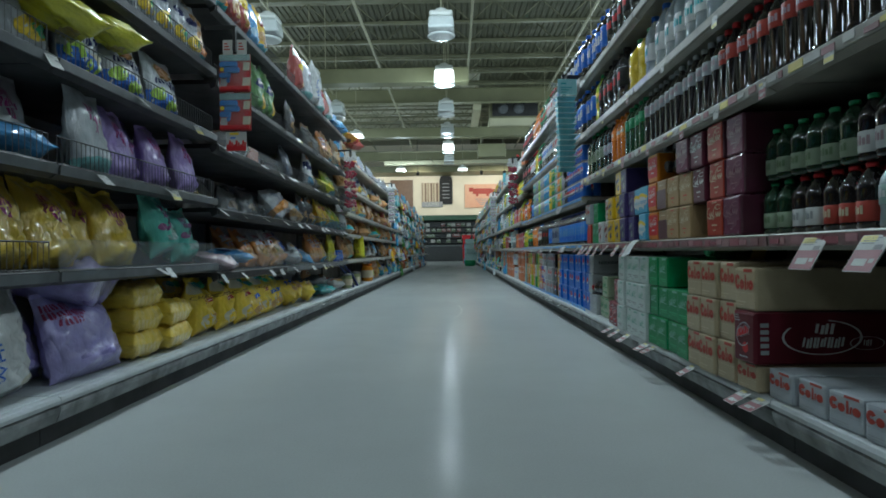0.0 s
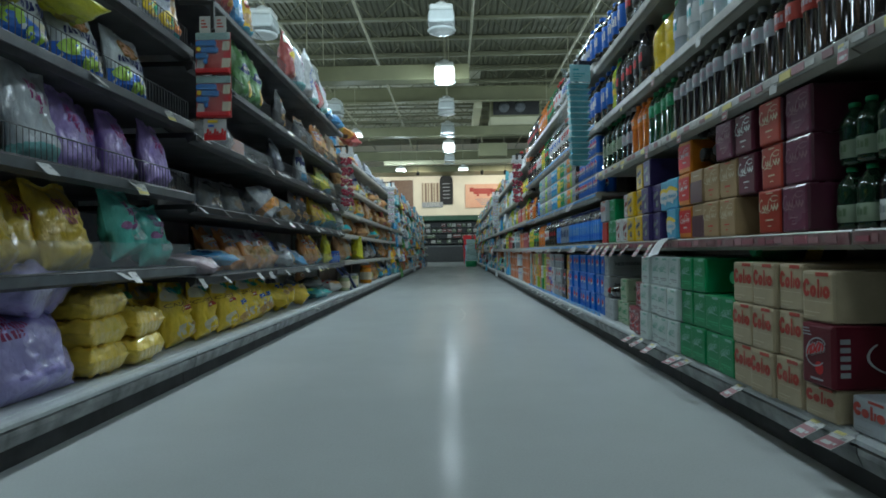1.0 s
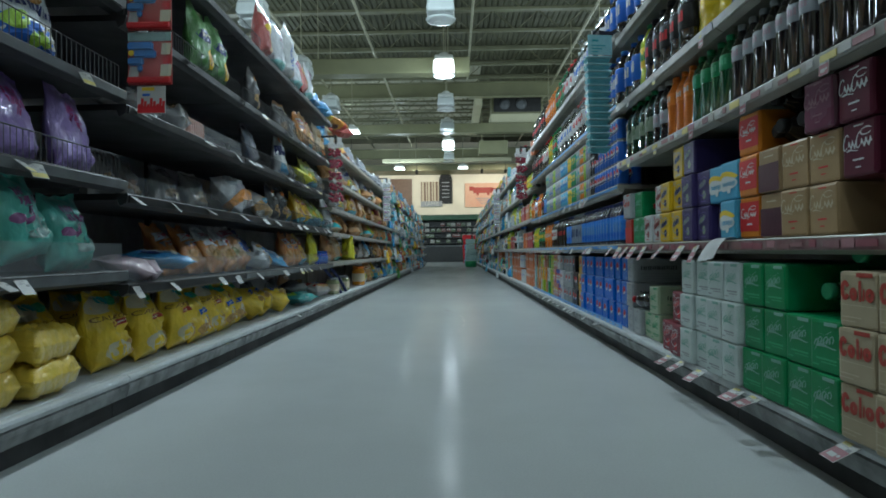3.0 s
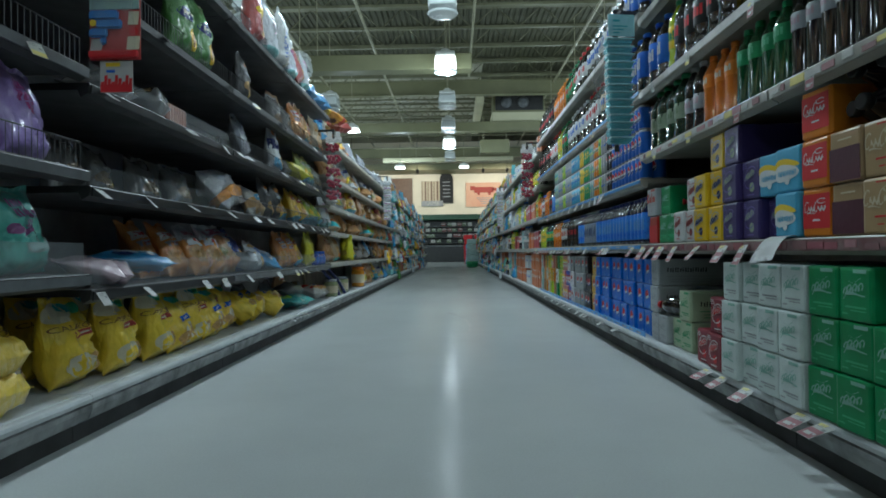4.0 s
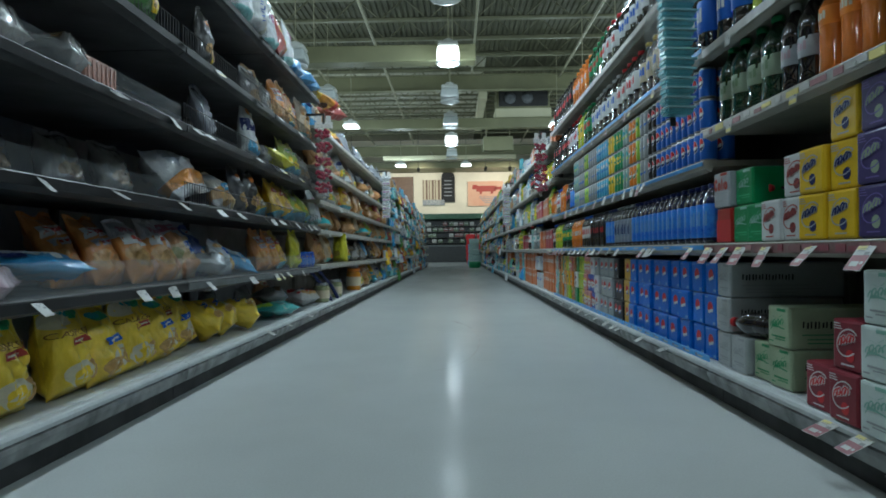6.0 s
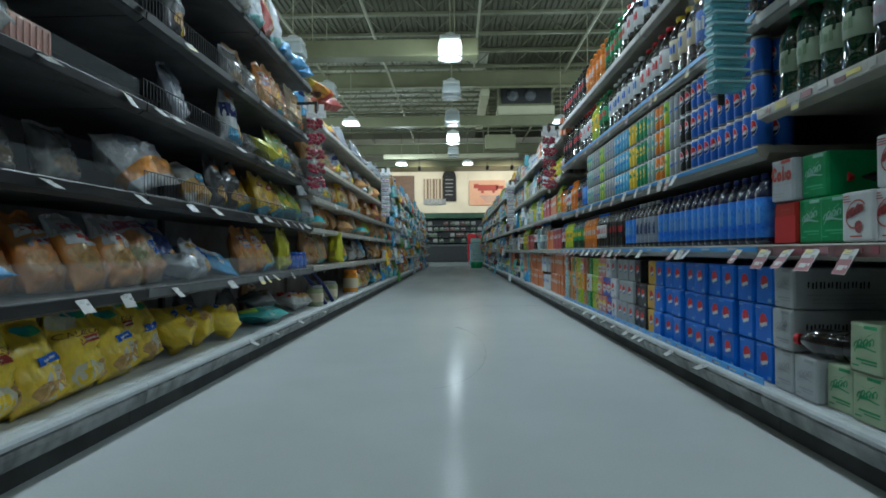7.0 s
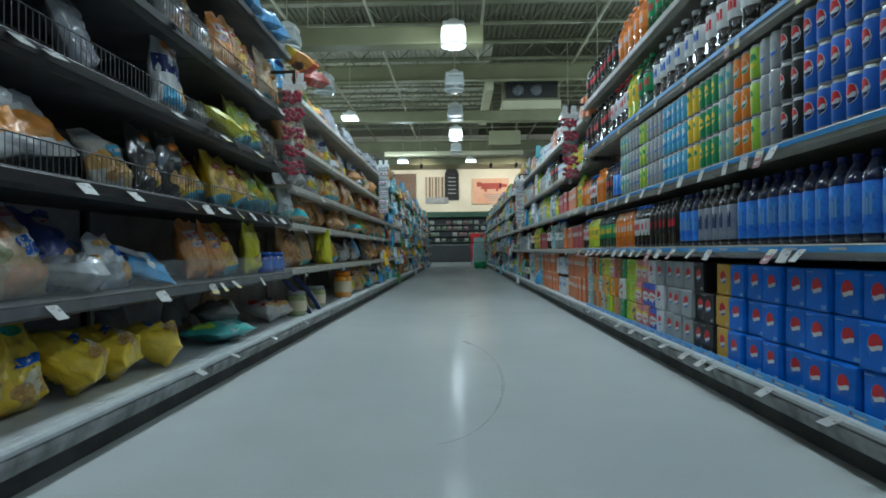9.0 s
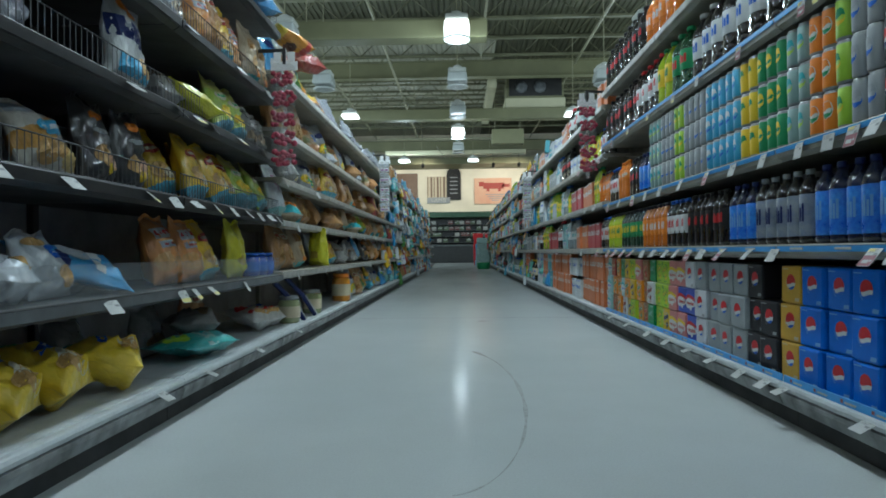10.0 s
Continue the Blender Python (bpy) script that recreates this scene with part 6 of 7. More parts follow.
for y in (3.25, 3.52, 3.82):
    stand("orbs", y, z, 0.04, 12)
z = 1.492
for key, a, b, n in (("clear", 2.6, 3.4, 4), ("grey", 3.4, 4.15, 5), ("tan", 4.05, 4.2, 1)):
    bags(key, a, b, z, n, 0.03, 8)
z = 1.842
for key, a, b, n in (("brown", 2.8, 3.8, 5), ("tan", 3.8, 4.2, 2)):
    bags(key, a, b, z, n, 0.03, 6)

paint("tub_red", (0.42, 0.16, 0.10), 0.35)


def meat_tub():
    ob = thing("plastic_tub", mesh_of("plastic_tub", soft_box(-0.09, 0.09, 0, 0.12, 0, 0.10, 0.012), "tub_red"), "ribbed red plastic tub on the shelf", "tub")
    for i in range(7):
        part("rib", soft_box(-0.08 + i * 0.025, -0.072 + i * 0.025, -0.004, -0.0005, 0.01, 0.088, 0.001, 1), "tub_red", ob)
    return ob


BUILD["meat_tub"] = meat_tub
# middle sections, thinly stocked
z = 0.477
lie("pink", 4.42, z, 0.03, 40, 18)
lie("pink", 4.50, z, 0.02, 30, 4)
lie("sky", 4.86, z + 0.03, 0.12, 78, 6)
for key, y, b in (("orange_bread", 5.00, 0.16), ("orange_bread", 5.14, 0.10), ("pale_bread", 5.28, 0.05), ("pale_bread", 5.48, 0.05), ("blue_bread", 5.69, 0.06), ("navy_bread", 5.90, 0.10), ("white_bread", 6.08, 0.05)):
    stand(key, y, z, b, 24)
lie("white_bread", 5.90, z, 0.02, 15, 8)
lie("grey", 6.30, z, 0.12, 20, 12)
settle("sky.1", spot(-1, 6.38, z + 0.03, 0.02) @ pose(0, 0, 0, -58) @ pose(0, 0, 0.06) @ pose(0, 0, 0, 0, -66, 0), z)
for key, y in (("orange_bread", 6.80), ("orange_bread", 7.0), ("yellow_mix", 7.16)):
    stand(key, y, z, 0.08, 14)
stand("lime_yellow", 7.38, z, 0.04, 6)
z = 0.802
for y, b in ((4.5, 0.20), (4.75, 0.24), (5.05, 0.20), (5.30, 0.16)):
    stand("clear", y, z, b, 14)
settle("white_orange.1", spot(-1, 5.44, z + 0.03, -0.03) @ pose(0, 0, 0, -40) @ pose(0, 0, 0.135) @ pose(0, 0, 0, 0, 78, 0), z)
stand("bun", 6.07, z, 0.04, 30)
for y in (6.30, 6.47):
    stand("black", y, z, 0.05, 8)
for y, b, ln, r in ((6.80, 0.10, 22, -8), (6.93, 0.03, 16, 6), (7.07, 0.09, 26, -3), (7.17, 0.03, 20, -10), (7.30, 0.07, 24, 9)):
    stand("yellow_mix", y, z, b, ln, jit(18), r)
for y, ln, r in ((7.46, 24, 8), (7.60, 34, -10), (7.76, 20, 6)):
    stand("lime", y, z, 0.04, ln, jit(20), r)
z = 1.122
for y in (4.55, 4.85):
    lie("clear", y, z, 0.05, 10, 4)
place("meat_tub", spot(-1, 4.95, z, 0.06))
stand("haze", 6.02, z, 0.10, 16, 20, -24)
stand("roll_mix", 6.43, z, 0.04, 8, 0, 6)
lie("clear", 6.7, z, 0.05)
lie("lime_yellow", 6.98, z, 0.03, 60, 22)
for y in (7.22, 7.40):
    stand("lime", y, z, 0.03, 14)
for y in (7.6, 7.75):
    stand("clear", y, z, 0.05, 10)
z = 1.442
for key, y, b in (("green", 4.98, 0.0), ("green", 5.18, 0.0), ("black", 5.78, 0.03)):
    stand(key, y, z, b, 3)
for key, y, b in (("clear", 6.52, 0.06), ("brown", 6.66, 0.10), ("clear", 6.78, 0.05), ("orange_bread", 6.93, 0.03), ("brown", 7.06, 0.02), ("yellow_mix", 7.20, 0.03), ("orange_bread", 7.34, 0.05), ("tan", 7.54, 0.02), ("tan", 7.72, 0.04)):
    stand(key, y, z, b, 5, jit(10))
z = 1.822
for key, y in (("tan", 4.35), ("red", 4.52), ("red", 4.68), ("blue", 4.86), ("yellow_mix", 5.0)):
    stand(key, y, z, 0.0, 2)
for key, y, t, ln in (("red", 5.90, 10, 4), ("white_pop", 6.16, -10, 0), ("white", 6.42, 10, -4), ("white_pop", 6.66, 0, 4), ("red", 6.86, 20, 10), ("white_pop", 7.02, 10, 0)):
    stand(key, y, z, -0.015, ln, t)
for y in (7.22, 7.42, 7.60):
    lie("blue", y, z, -0.02, jit(40), 26)

# ---- goods: far sections of both runs ----
FAR_LEFT = ("yellow_mix", "brown", "black", "grey", "clear", "sky", "pale_bread", "brown", "red", "orange_bread", "lime_yellow", "brown", "tan", "blue", "lime", "grey", "orange_foil", "blue_bread", "brown", "tan", "orange_bread", "tan", "green", "red")


FAR_MIX = ("box_teal", "blue", "box_white", "white_pop", "orange_foil", "grey", "sky", "box_white", "yellow_mix", "red", "box_sky", "green", "brown", "orbs", "box_grey", "clear", "teal_pop", "grey")


def clutter(side, key, y, z):
    """Small goods crowding a far shelf, a few of them hung before its edge."""
    rows = [0.0] + [0.12] * (RND.random() < 0.4) + [-0.11] * (RND.random() < 0.12)
    for dz in rows:
        k = key if key.startswith("box") else "%s.%d" % (key, RND.choice((1, 2, 3)))
        s = RND.uniform(0.6, 0.85)
        back = -0.05 if dz < 0 else RND.uniform(-0.01, 0.08)
        place(k, spot(side, y + RND.uniform(0.06, 0.13), z + dz + 0.004, back, jit(20), RND.uniform(2, 12), jit(5)) @ Matrix.Diagonal((s, s, s, 1)))
        key = RND.choice(FAR_MIX)


def jar(key, col, cap, label, r=0.05, h=0.17):
    M[key + "_fill"] = drink(key + "_fill", col)

    def build():
        ob = thing("jar", mesh_of("jar", lathe([(r * 0.9, 0), (r, 0.01), (r, h * 0.78), (r * 0.8, h * 0.86)], 14), key + "_fill"), label, "jar", key.replace("_", " ") + " jars")
        part("lid", lathe([(r * 0.86, h * 0.86), (r * 0.86, h * 0.98), (r * 0.8, h)], 14), cap, ob)
        part("label", lathe([(r * 1.012, h * 0.2), (r * 1.012, h * 0.62)], 14, False), "ink_blue" if "blue" in key else "ink_tan", ob)
        return ob

    BUILD[key] = build


jar("cheese_jar", (0.70, 0.26, 0.02), "ink_orange", "tall orange snack tub with a lid", 0.085, 0.25)
jar("salsa_jar", (0.35, 0.05, 0.02), "ink_black", "small red salsa jar with a dark lid")
jar("relish_jar", (0.30, 0.34, 0.18), "ink_grey", "pale green relish jar with a grey lid", 0.07, 0.17)
jar("blue_tin", (0.02, 0.07, 0.42), "ink_blue", "short blue snack tin", 0.055, 0.12)


def pouch_box(key, col, ink, label, w=0.14, h=0.2, d=0.07):
    paint(key + "_card", col, 0.45, wear=0.1, fine=120, relief=0.04)

    def build():
        ob = thing("packet_box", mesh_of("packet_box", carton_body(w, h, d, len(key) + 3), key + "_card"), label, "packet", key.replace("_", " ") + " boxes")
        part("printed_mark", word_mark(w, h, 0.5, 0.72, 3), (ink, ink, key + "_card"), ob)
        return ob

    BUILD[key] = build


pouch_box("box_teal", (0.08, 0.36, 0.42), "ink_white", "teal packet box")
pouch_box("box_white", (0.58, 0.62, 0.64), "ink_blue", "white packet box with blue print")
pouch_box("box_orange", (0.58, 0.17, 0.06), "ink_white", "orange packet box")
pouch_box("box_sky", (0.10, 0.40, 0.58), "ink_white", "sky-blue packet box", 0.16, 0.24)
pouch_box("box_red", (0.42, 0.05, 0.06), "ink_white", "red packet box")
pouch_box("box_grey", (0.30, 0.33, 0.35), "ink_white", "grey packet box")
FAR_RIGHT = ("box_teal", "box_white", "big_water", "box_orange", "small_orange", "big_lime", "box_grey", "box_red", "teal_water", "small_white", "big_black", "box_white", "big_tan", "small_yellow", "big_redwhite", "big_water")
WIDE = {"box_sky": 0.165, "teal_water": 0.128, "big_water": 0.11, "big_lime": 0.112, "big_black": 0.112, "small_orange": 0.07, "small_white": 0.07, "small_yellow": 0.07, "big_tan": 0.112, "big_redwhite": 0.112}
stand("white_pop", 8.0, 0.802, 0.03, 8)
lie("orange_foil", 8.34, 1.822, -0.03, 50, 22)
lie("red", 8.62, 1.822, -0.03, -30, 14)
place("relish_jar", spot(-1, 8.35, BASE, 0.10))
place("relish_jar", spot(-1, 8.95, BASE, 0.10))
place("cheese_jar", spot(-1, 10.05, BASE, 0.10))
for y in (7.62, 7.74, 7.86):
    place("blue_tin", spot(-1, y, 0.477, 0.10))
stand("brown", 8.15, 0.492, 0.06, 12)
stand("brown", 8.35, 0.492, 0.06, 14)
stand("tan", 8.55, 0.492, 0.05, 12)
stand("lime_yellow", 8.9, 0.50, 0.0, 2, 60)
for z in [BASE] + [lv[0] + 0.002 for lv in L_FAR]:
    y = 8.05 if z > 0.6 else (10.3 if z < 0.3 else 9.1)
    while y < END_Y - 2.6:
        key = RND.choice(FAR_LEFT if y < 12.4 else FAR_MIX)
        if z > 1.5 and 9.0 < y < 12.4:
            key = "haze"
        n = RND.randint(1, 3) if y < 12.4 else RND.randint(1, 3)
        if z < 0.3 and y > 12.4 and RND.random() < 0.35:
            for i in range(n):
                place(RND.choice(("cheese_jar", "salsa_jar", "relish_jar", "blue_tin")), spot(-1, y + 0.10, z, 0.12, jit(20)))
                y += 0.19
            continue
        for i in range(n):
            if y < 12.4 and not key.startswith("box") and RND.random() < 0.2:
                lie(key, y + 0.1, z, 0.03, jit(50), 15)
            elif y < 12.4 and not key.startswith("box"):
                stand(key, y + 0.1, z, 0.03 + RND.random() * 0.08, RND.uniform(8, 30), jit(25), jit(10))
            else:
                clutter(-1, key, y, z)
            y += 0.19 + RND.random() * 0.03
for z in [BASE] + [lv[0] + 0.002 for lv in R_FAR]:
    y = 9.02
    room = 0.40 if z < 0.3 else 0.31
    while y < END_Y - 1.4:
        key = RND.choice(("box_teal", "teal_water", "box_grey", "box_orange", "box_white", "teal_water") if z < 0.3 and y < 11.5 else FAR_RIGHT)
        w = WIDE.get(key, 0.145)
        tall = {"teal_water": 0.128, "box_sky": 0.24, "small_orange": 0.235, "small_white": 0.235, "small_yellow": 0.235}.get(key, 0.30 if key.startswith("big") else 0.20)
        for i in range(RND.randint(2, 5)):
            for j in range(max(1, int(room / tall)) if not key.startswith(("big", "small")) else 1):
                place(key, spot(1, y + w / 2, z + j * tall, (0.03 if key.startswith(("box", "teal")) else 0.07) + RND.random() * 0.03, jit(4)))
            if y > 11.0 and RND.random() < 0.3:
                clutter(1, RND.choice(FAR_MIX), y, z)
            y += w


pour_masses()


# ---- price tags ----
TAG_MESH = {}
for tone, head in (("white", "tag_white"), ("yellow", "tag_yellow"), ("red", "tag_red")):
    bm = bmesh.new()
    box_into(bm, -0.032, 0.032, -0.0012, 0.0, -0.074 if tone == "red" else -0.062, 0.0, 0)
    quad_into(bm, -0.031, 0.031, -0.073 if tone == "red" else -0.060, -0.030 if tone == "red" else -0.040, -0.0016, 1)
    if tone == "red":
        quad_into(bm, -0.030, 0.004, -0.014, -0.001, -0.0016, 3)
        quad_into(bm, -0.020, 0.010, -0.062, -0.048, -0.0020, 0)
        quad_into(bm, 0.014, 0.024, -0.056, -0.048, -0.0020, 0)
    for i in range(3):
        quad_into(bm, -0.024, 0.004 + 0.006 * (i % 3), -0.018 + i * 0.0055, -0.0158 + i * 0.0055, -0.0016, 2)
    quad_into(bm, 0.008, 0.026, -0.030, -0.020, -0.0020, 2)
    TAG_MESH[tone] = mesh_of("price_tag", bm, "tag_white", head, "tag_print", "tag_yellow")
TAG_LABEL = {"white": "small white shelf price tag", "yellow": "small yellow shelf price tag", "red": "red and white shelf price tag"}


def price_tag(side, y, z, tone="white", flare=38.0, turn=0.0, out=0.008, size=0.78):
    ob = thing("price_tag", TAG_MESH[tone], TAG_LABEL[tone], "price tag", "shelf price tags")
    ob.matrix_basis = spot(side, y, z, -out, turn) @ pose(0, 0, 0, -flare) @ Matrix.Diagonal((size, size, size, 1))
    return ob


for y in (2.45, 2.66, 4.26, 4.40, 4.62, 4.86, 5.02, 5.14, 5.27):
    price_tag(1, y, 0.59, "red", 35 + jit(10), jit(8), size=1.2 if y < 3 else 0.95)
for y in (5.45, 5.9, 5.98, 6.06, 6.55, 6.72, 6.95, 7.15, 7.3, 7.45, 7.6, 7.8, 8.0, 8.2, 8.4, 8.6, 8.8):
    price_tag(1, y, 0.59, RND.choice(("red", "white")), 36 + jit(10), jit(8))
for y in (6.05, 6.14, 6.25, 6.4, 6.62, 6.85, 7.1, 7.4, 7.7, 7.95, 8.2, 8.5, 8.8):
    price_tag(1, y, 0.915, RND.choice(("red", "white", "white")), 20 + jit(10), jit(6))
for z, ys in ((1.03, (2.6, 2.9, 3.2, 3.5, 3.9, 4.3, 4.7, 5.1)), (1.33, (3.2, 3.7, 4.2, 4.7, 5.1)), (1.35, (5.6, 5.9, 6.3, 6.38, 6.8, 7.2, 7.5, 7.9, 8.3, 8.7))):
    for y in ys:
        price_tag(1, y, z - 0.006, RND.choice(("white", "red", "yellow")), 4, 0, size=0.6)
for i in range(26):
    y = 9.1 + i * 0.62
    for lv in R_FAR[:3]:
        price_tag(1, y + jit(0.2), lv[0] - 0.012, RND.choice(("white", "white", "red")), 25 + jit(12), jit(10))
for y in (2.92, 3.02, 3.42, 3.85, 3.95, 4.25, 4.42, 4.55):
    price_tag(1, y, 0.142, "red", 66 + jit(6), jit(8), 0.004, 0.92)
for y in (5.75, 6.1, 6.5, 6.62, 6.8, 7.05, 7.3, 7.6, 7.9, 8.3, 8.7):
    price_tag(1, y, 0.142, "white", 62 + jit(10), jit(8), 0.004)
for z, ys in ((0.515, (3.58, 3.66)), (0.465, (4.25, 4.53, 5.05, 5.28, 5.62, 6.18, 6.62, 6.72, 6.86, 7.25)), (0.835, (3.2, 3.66, 3.72)), (0.79, (4.24, 4.55, 4.9, 5.36, 5.75, 6.0, 6.4, 6.56, 6.72, 6.92, 7.1, 7.28, 7.45, 7.6, 7.75)),
              (1.11, (4.28, 4.9, 5.3, 5.50, 5.62, 6.3, 6.6, 6.75, 6.9, 7.2, 7.5)), (1.155, (2.95, 3.45, 3.95)), (1.43, (4.7, 5.4, 5.75, 6.3, 6.7, 7.2, 7.6)), (1.81, (6.4, 6.8, 7.2, 7.6))):
    for y in ys:
        price_tag(-1, y, z, RND.choice(("white", "white", "white", "yellow")), 44 + jit(14), jit(16))
for y in (6.47, 6.83, 7.4, 8.1):
    price_tag(-1, y, 0.142, "white", 58 + jit(8), jit(10), 0.004)
for i in range(22):
    for lv in L_FAR[:3]:
        price_tag(-1, 8.1 + i * 0.8 + jit(0.25), lv[0] - 0.012, "white", 28 + jit(12), jit(10))


def leaning_bar(y, label):
    root = thing("display_bar", None, label, "display bar", "bars leaning at the shelf foot")
    bm = bmesh.new()
    bar_into(bm, (-1.085, y + 0.16, 0.158), (-1.13, y + 0.02, 0.30), 0.016, 6)
    bar_into(bm, (-1.13, y + 0.02, 0.30), (-1.20, y - 0.14, 0.43), 0.016, 6)
    part("bar", bm, "ink_navy", root)
    bm = bmesh.new()
    bar_into(bm, (-1.066, y + 0.16, 0.165), (-1.112, y + 0.02, 0.305), 0.005, 4)
    part("stripe", bm, "tag_white", root)


CARD_Y = 4.045
leaning_bar(8.32, "dark blue bent display bar leaning on the shelf")
leaning_bar(8.62, "dark blue bent display bar leaning on the shelf")
bm = bmesh.new()
prev = None
for i in range(9):
    f = i / 8
    cur = [bm.verts.new((0.055 * k + 0.012 * f + 0.01 * f * f * k, 0.014 - 0.082 * f - 0.008 * k * k, 0.003 - 0.070 * f * f + 0.008 * math.sin(3.0 * f) + 0.006 * k * f)) for k in (-1, -0.5, 0, 0.5, 1)]
    if prev:
        for p, q, r, t in zip(prev, prev[1:], cur, cur[1:]):
            bm.faces.new((p, q, t, r)).smooth = True
    prev = cur
bmesh.ops.solidify(bm, geom=list(bm.faces), thickness=0.0008)
sheet = thing("shelf_card", mesh_of("shelf_card", bm, "white"), "loose white paper sheet drooping over the shelf edge", "card")
sheet.matrix_basis = spot(1, CARD_Y, 0.6075, 0.0)


# ---- clip strips hanging into the aisle ----
def clip_strip(name, label, x, y, top, n, w, h, colours, card=True, bulge=0.012):
    root = thing(name, None, label, "clip strip")
    root.matrix_basis = pose(x, y, top)
    bm = bmesh.new()
    box_into(bm, -0.012, 0.012, 0.0, 0.003, -n * h - 0.05, 0.10)
    part("strip", bm, "film", root)
    s = 1 if x > 0 else -1
    bm = bmesh.new()
    box_into(bm, min(0, s * 0.14), max(0, s * 0.14), 0.004, 0.007, 0.085, 0.105)
    box_into(bm, -0.008, 0.008, -0.006, 0.0035, 0.02, 0.105)
    part("hook", bm, "black", root)
    part("header_card", soft_box(-w * 0.50, w * 0.50, -0.004, -0.001, -0.012, 0.036, 0.001, 1), "white", root)
    for x0 in (-0.40, 0.12):
        part("header_tab", soft_box(w * x0, w * (x0 + 0.28), -0.003, -0.001, 0.037, 0.085, 0.001, 1), "white", root)
    toys = "toy" in colours[-1]
    for i in range(n):
        z = -h * (i + 1)
        rnd = random.Random(i + n)
        bm = bag_mesh(w * 0.98, h * 1.12, bulge * (2.6 if toys else 2.0), 11 + i, 10, 8)
        bmesh.ops.translate(bm, verts=list(bm.verts), vec=(rnd.uniform(-0.004, 0.004), -0.010 - bulge * 2.6, z))
        pk = part("packet", bm, "acrylic" if toys else colours[0], root, "clear crinkled packet")
        bm = bmesh.new()
        if toys:
            for j in range(18):
                m = pose(w * (-0.33 + 0.132 * (j % 6)) + rnd.uniform(-0.011, 0.011), -0.010 - bulge * 1.3 - rnd.uniform(0, 0.006), z + h * (0.18 + 0.20 * (j // 6)) + rnd.uniform(-0.012, 0.012), rnd.uniform(-30, 30), rnd.uniform(-40, 40), 0) @ Matrix.Diagonal((rnd.uniform(0.013, 0.018), 0.012, rnd.uniform(0.012, 0.018), 1))
                bmesh.ops.create_icosphere(bm, subdivisions=2, radius=1.0, matrix=m)
            for f in bm.faces:
                f.smooth = True
        else:
            bm.free()
            bm = soft_box(-w * 0.36, w * 0.36, -0.008 - bulge * 2.8, -0.008 - bulge * 2.2, z + h * 0.18, z + h * 0.80, 0.002, 1)
            for k in range(2):
                quad_into(bm, -w * 0.30 + k * w * 0.34, -w * 0.04 + k * w * 0.34, z + h * 0.30, z + h * 0.66, -0.009 - bulge * 2.8, 1)
        tagged(part("toy" if toys else "pouch", bm, colours[1] if toys else (colours[1 + i % (len(colours) - 1)], "ink_plum" if i % 2 else "ink_grey"), pk), kind="stuff" if toys else "")
    return root


M["red_toy"] = surface("red_plastic_toy", (0.34, 0.04, 0.07), 0.22, wear=0.1)
M["teal_tray"] = surface("teal_plastic", (0.15, 0.54, 0.62), 0.22, wear=0.15, scale=14)
M["teal_pale"] = surface("pale_teal_plastic", (0.32, 0.64, 0.68), 0.25, wear=0.1)
M["teal_film"] = clear("teal_film", (0.20, 0.55, 0.58), 0.55)


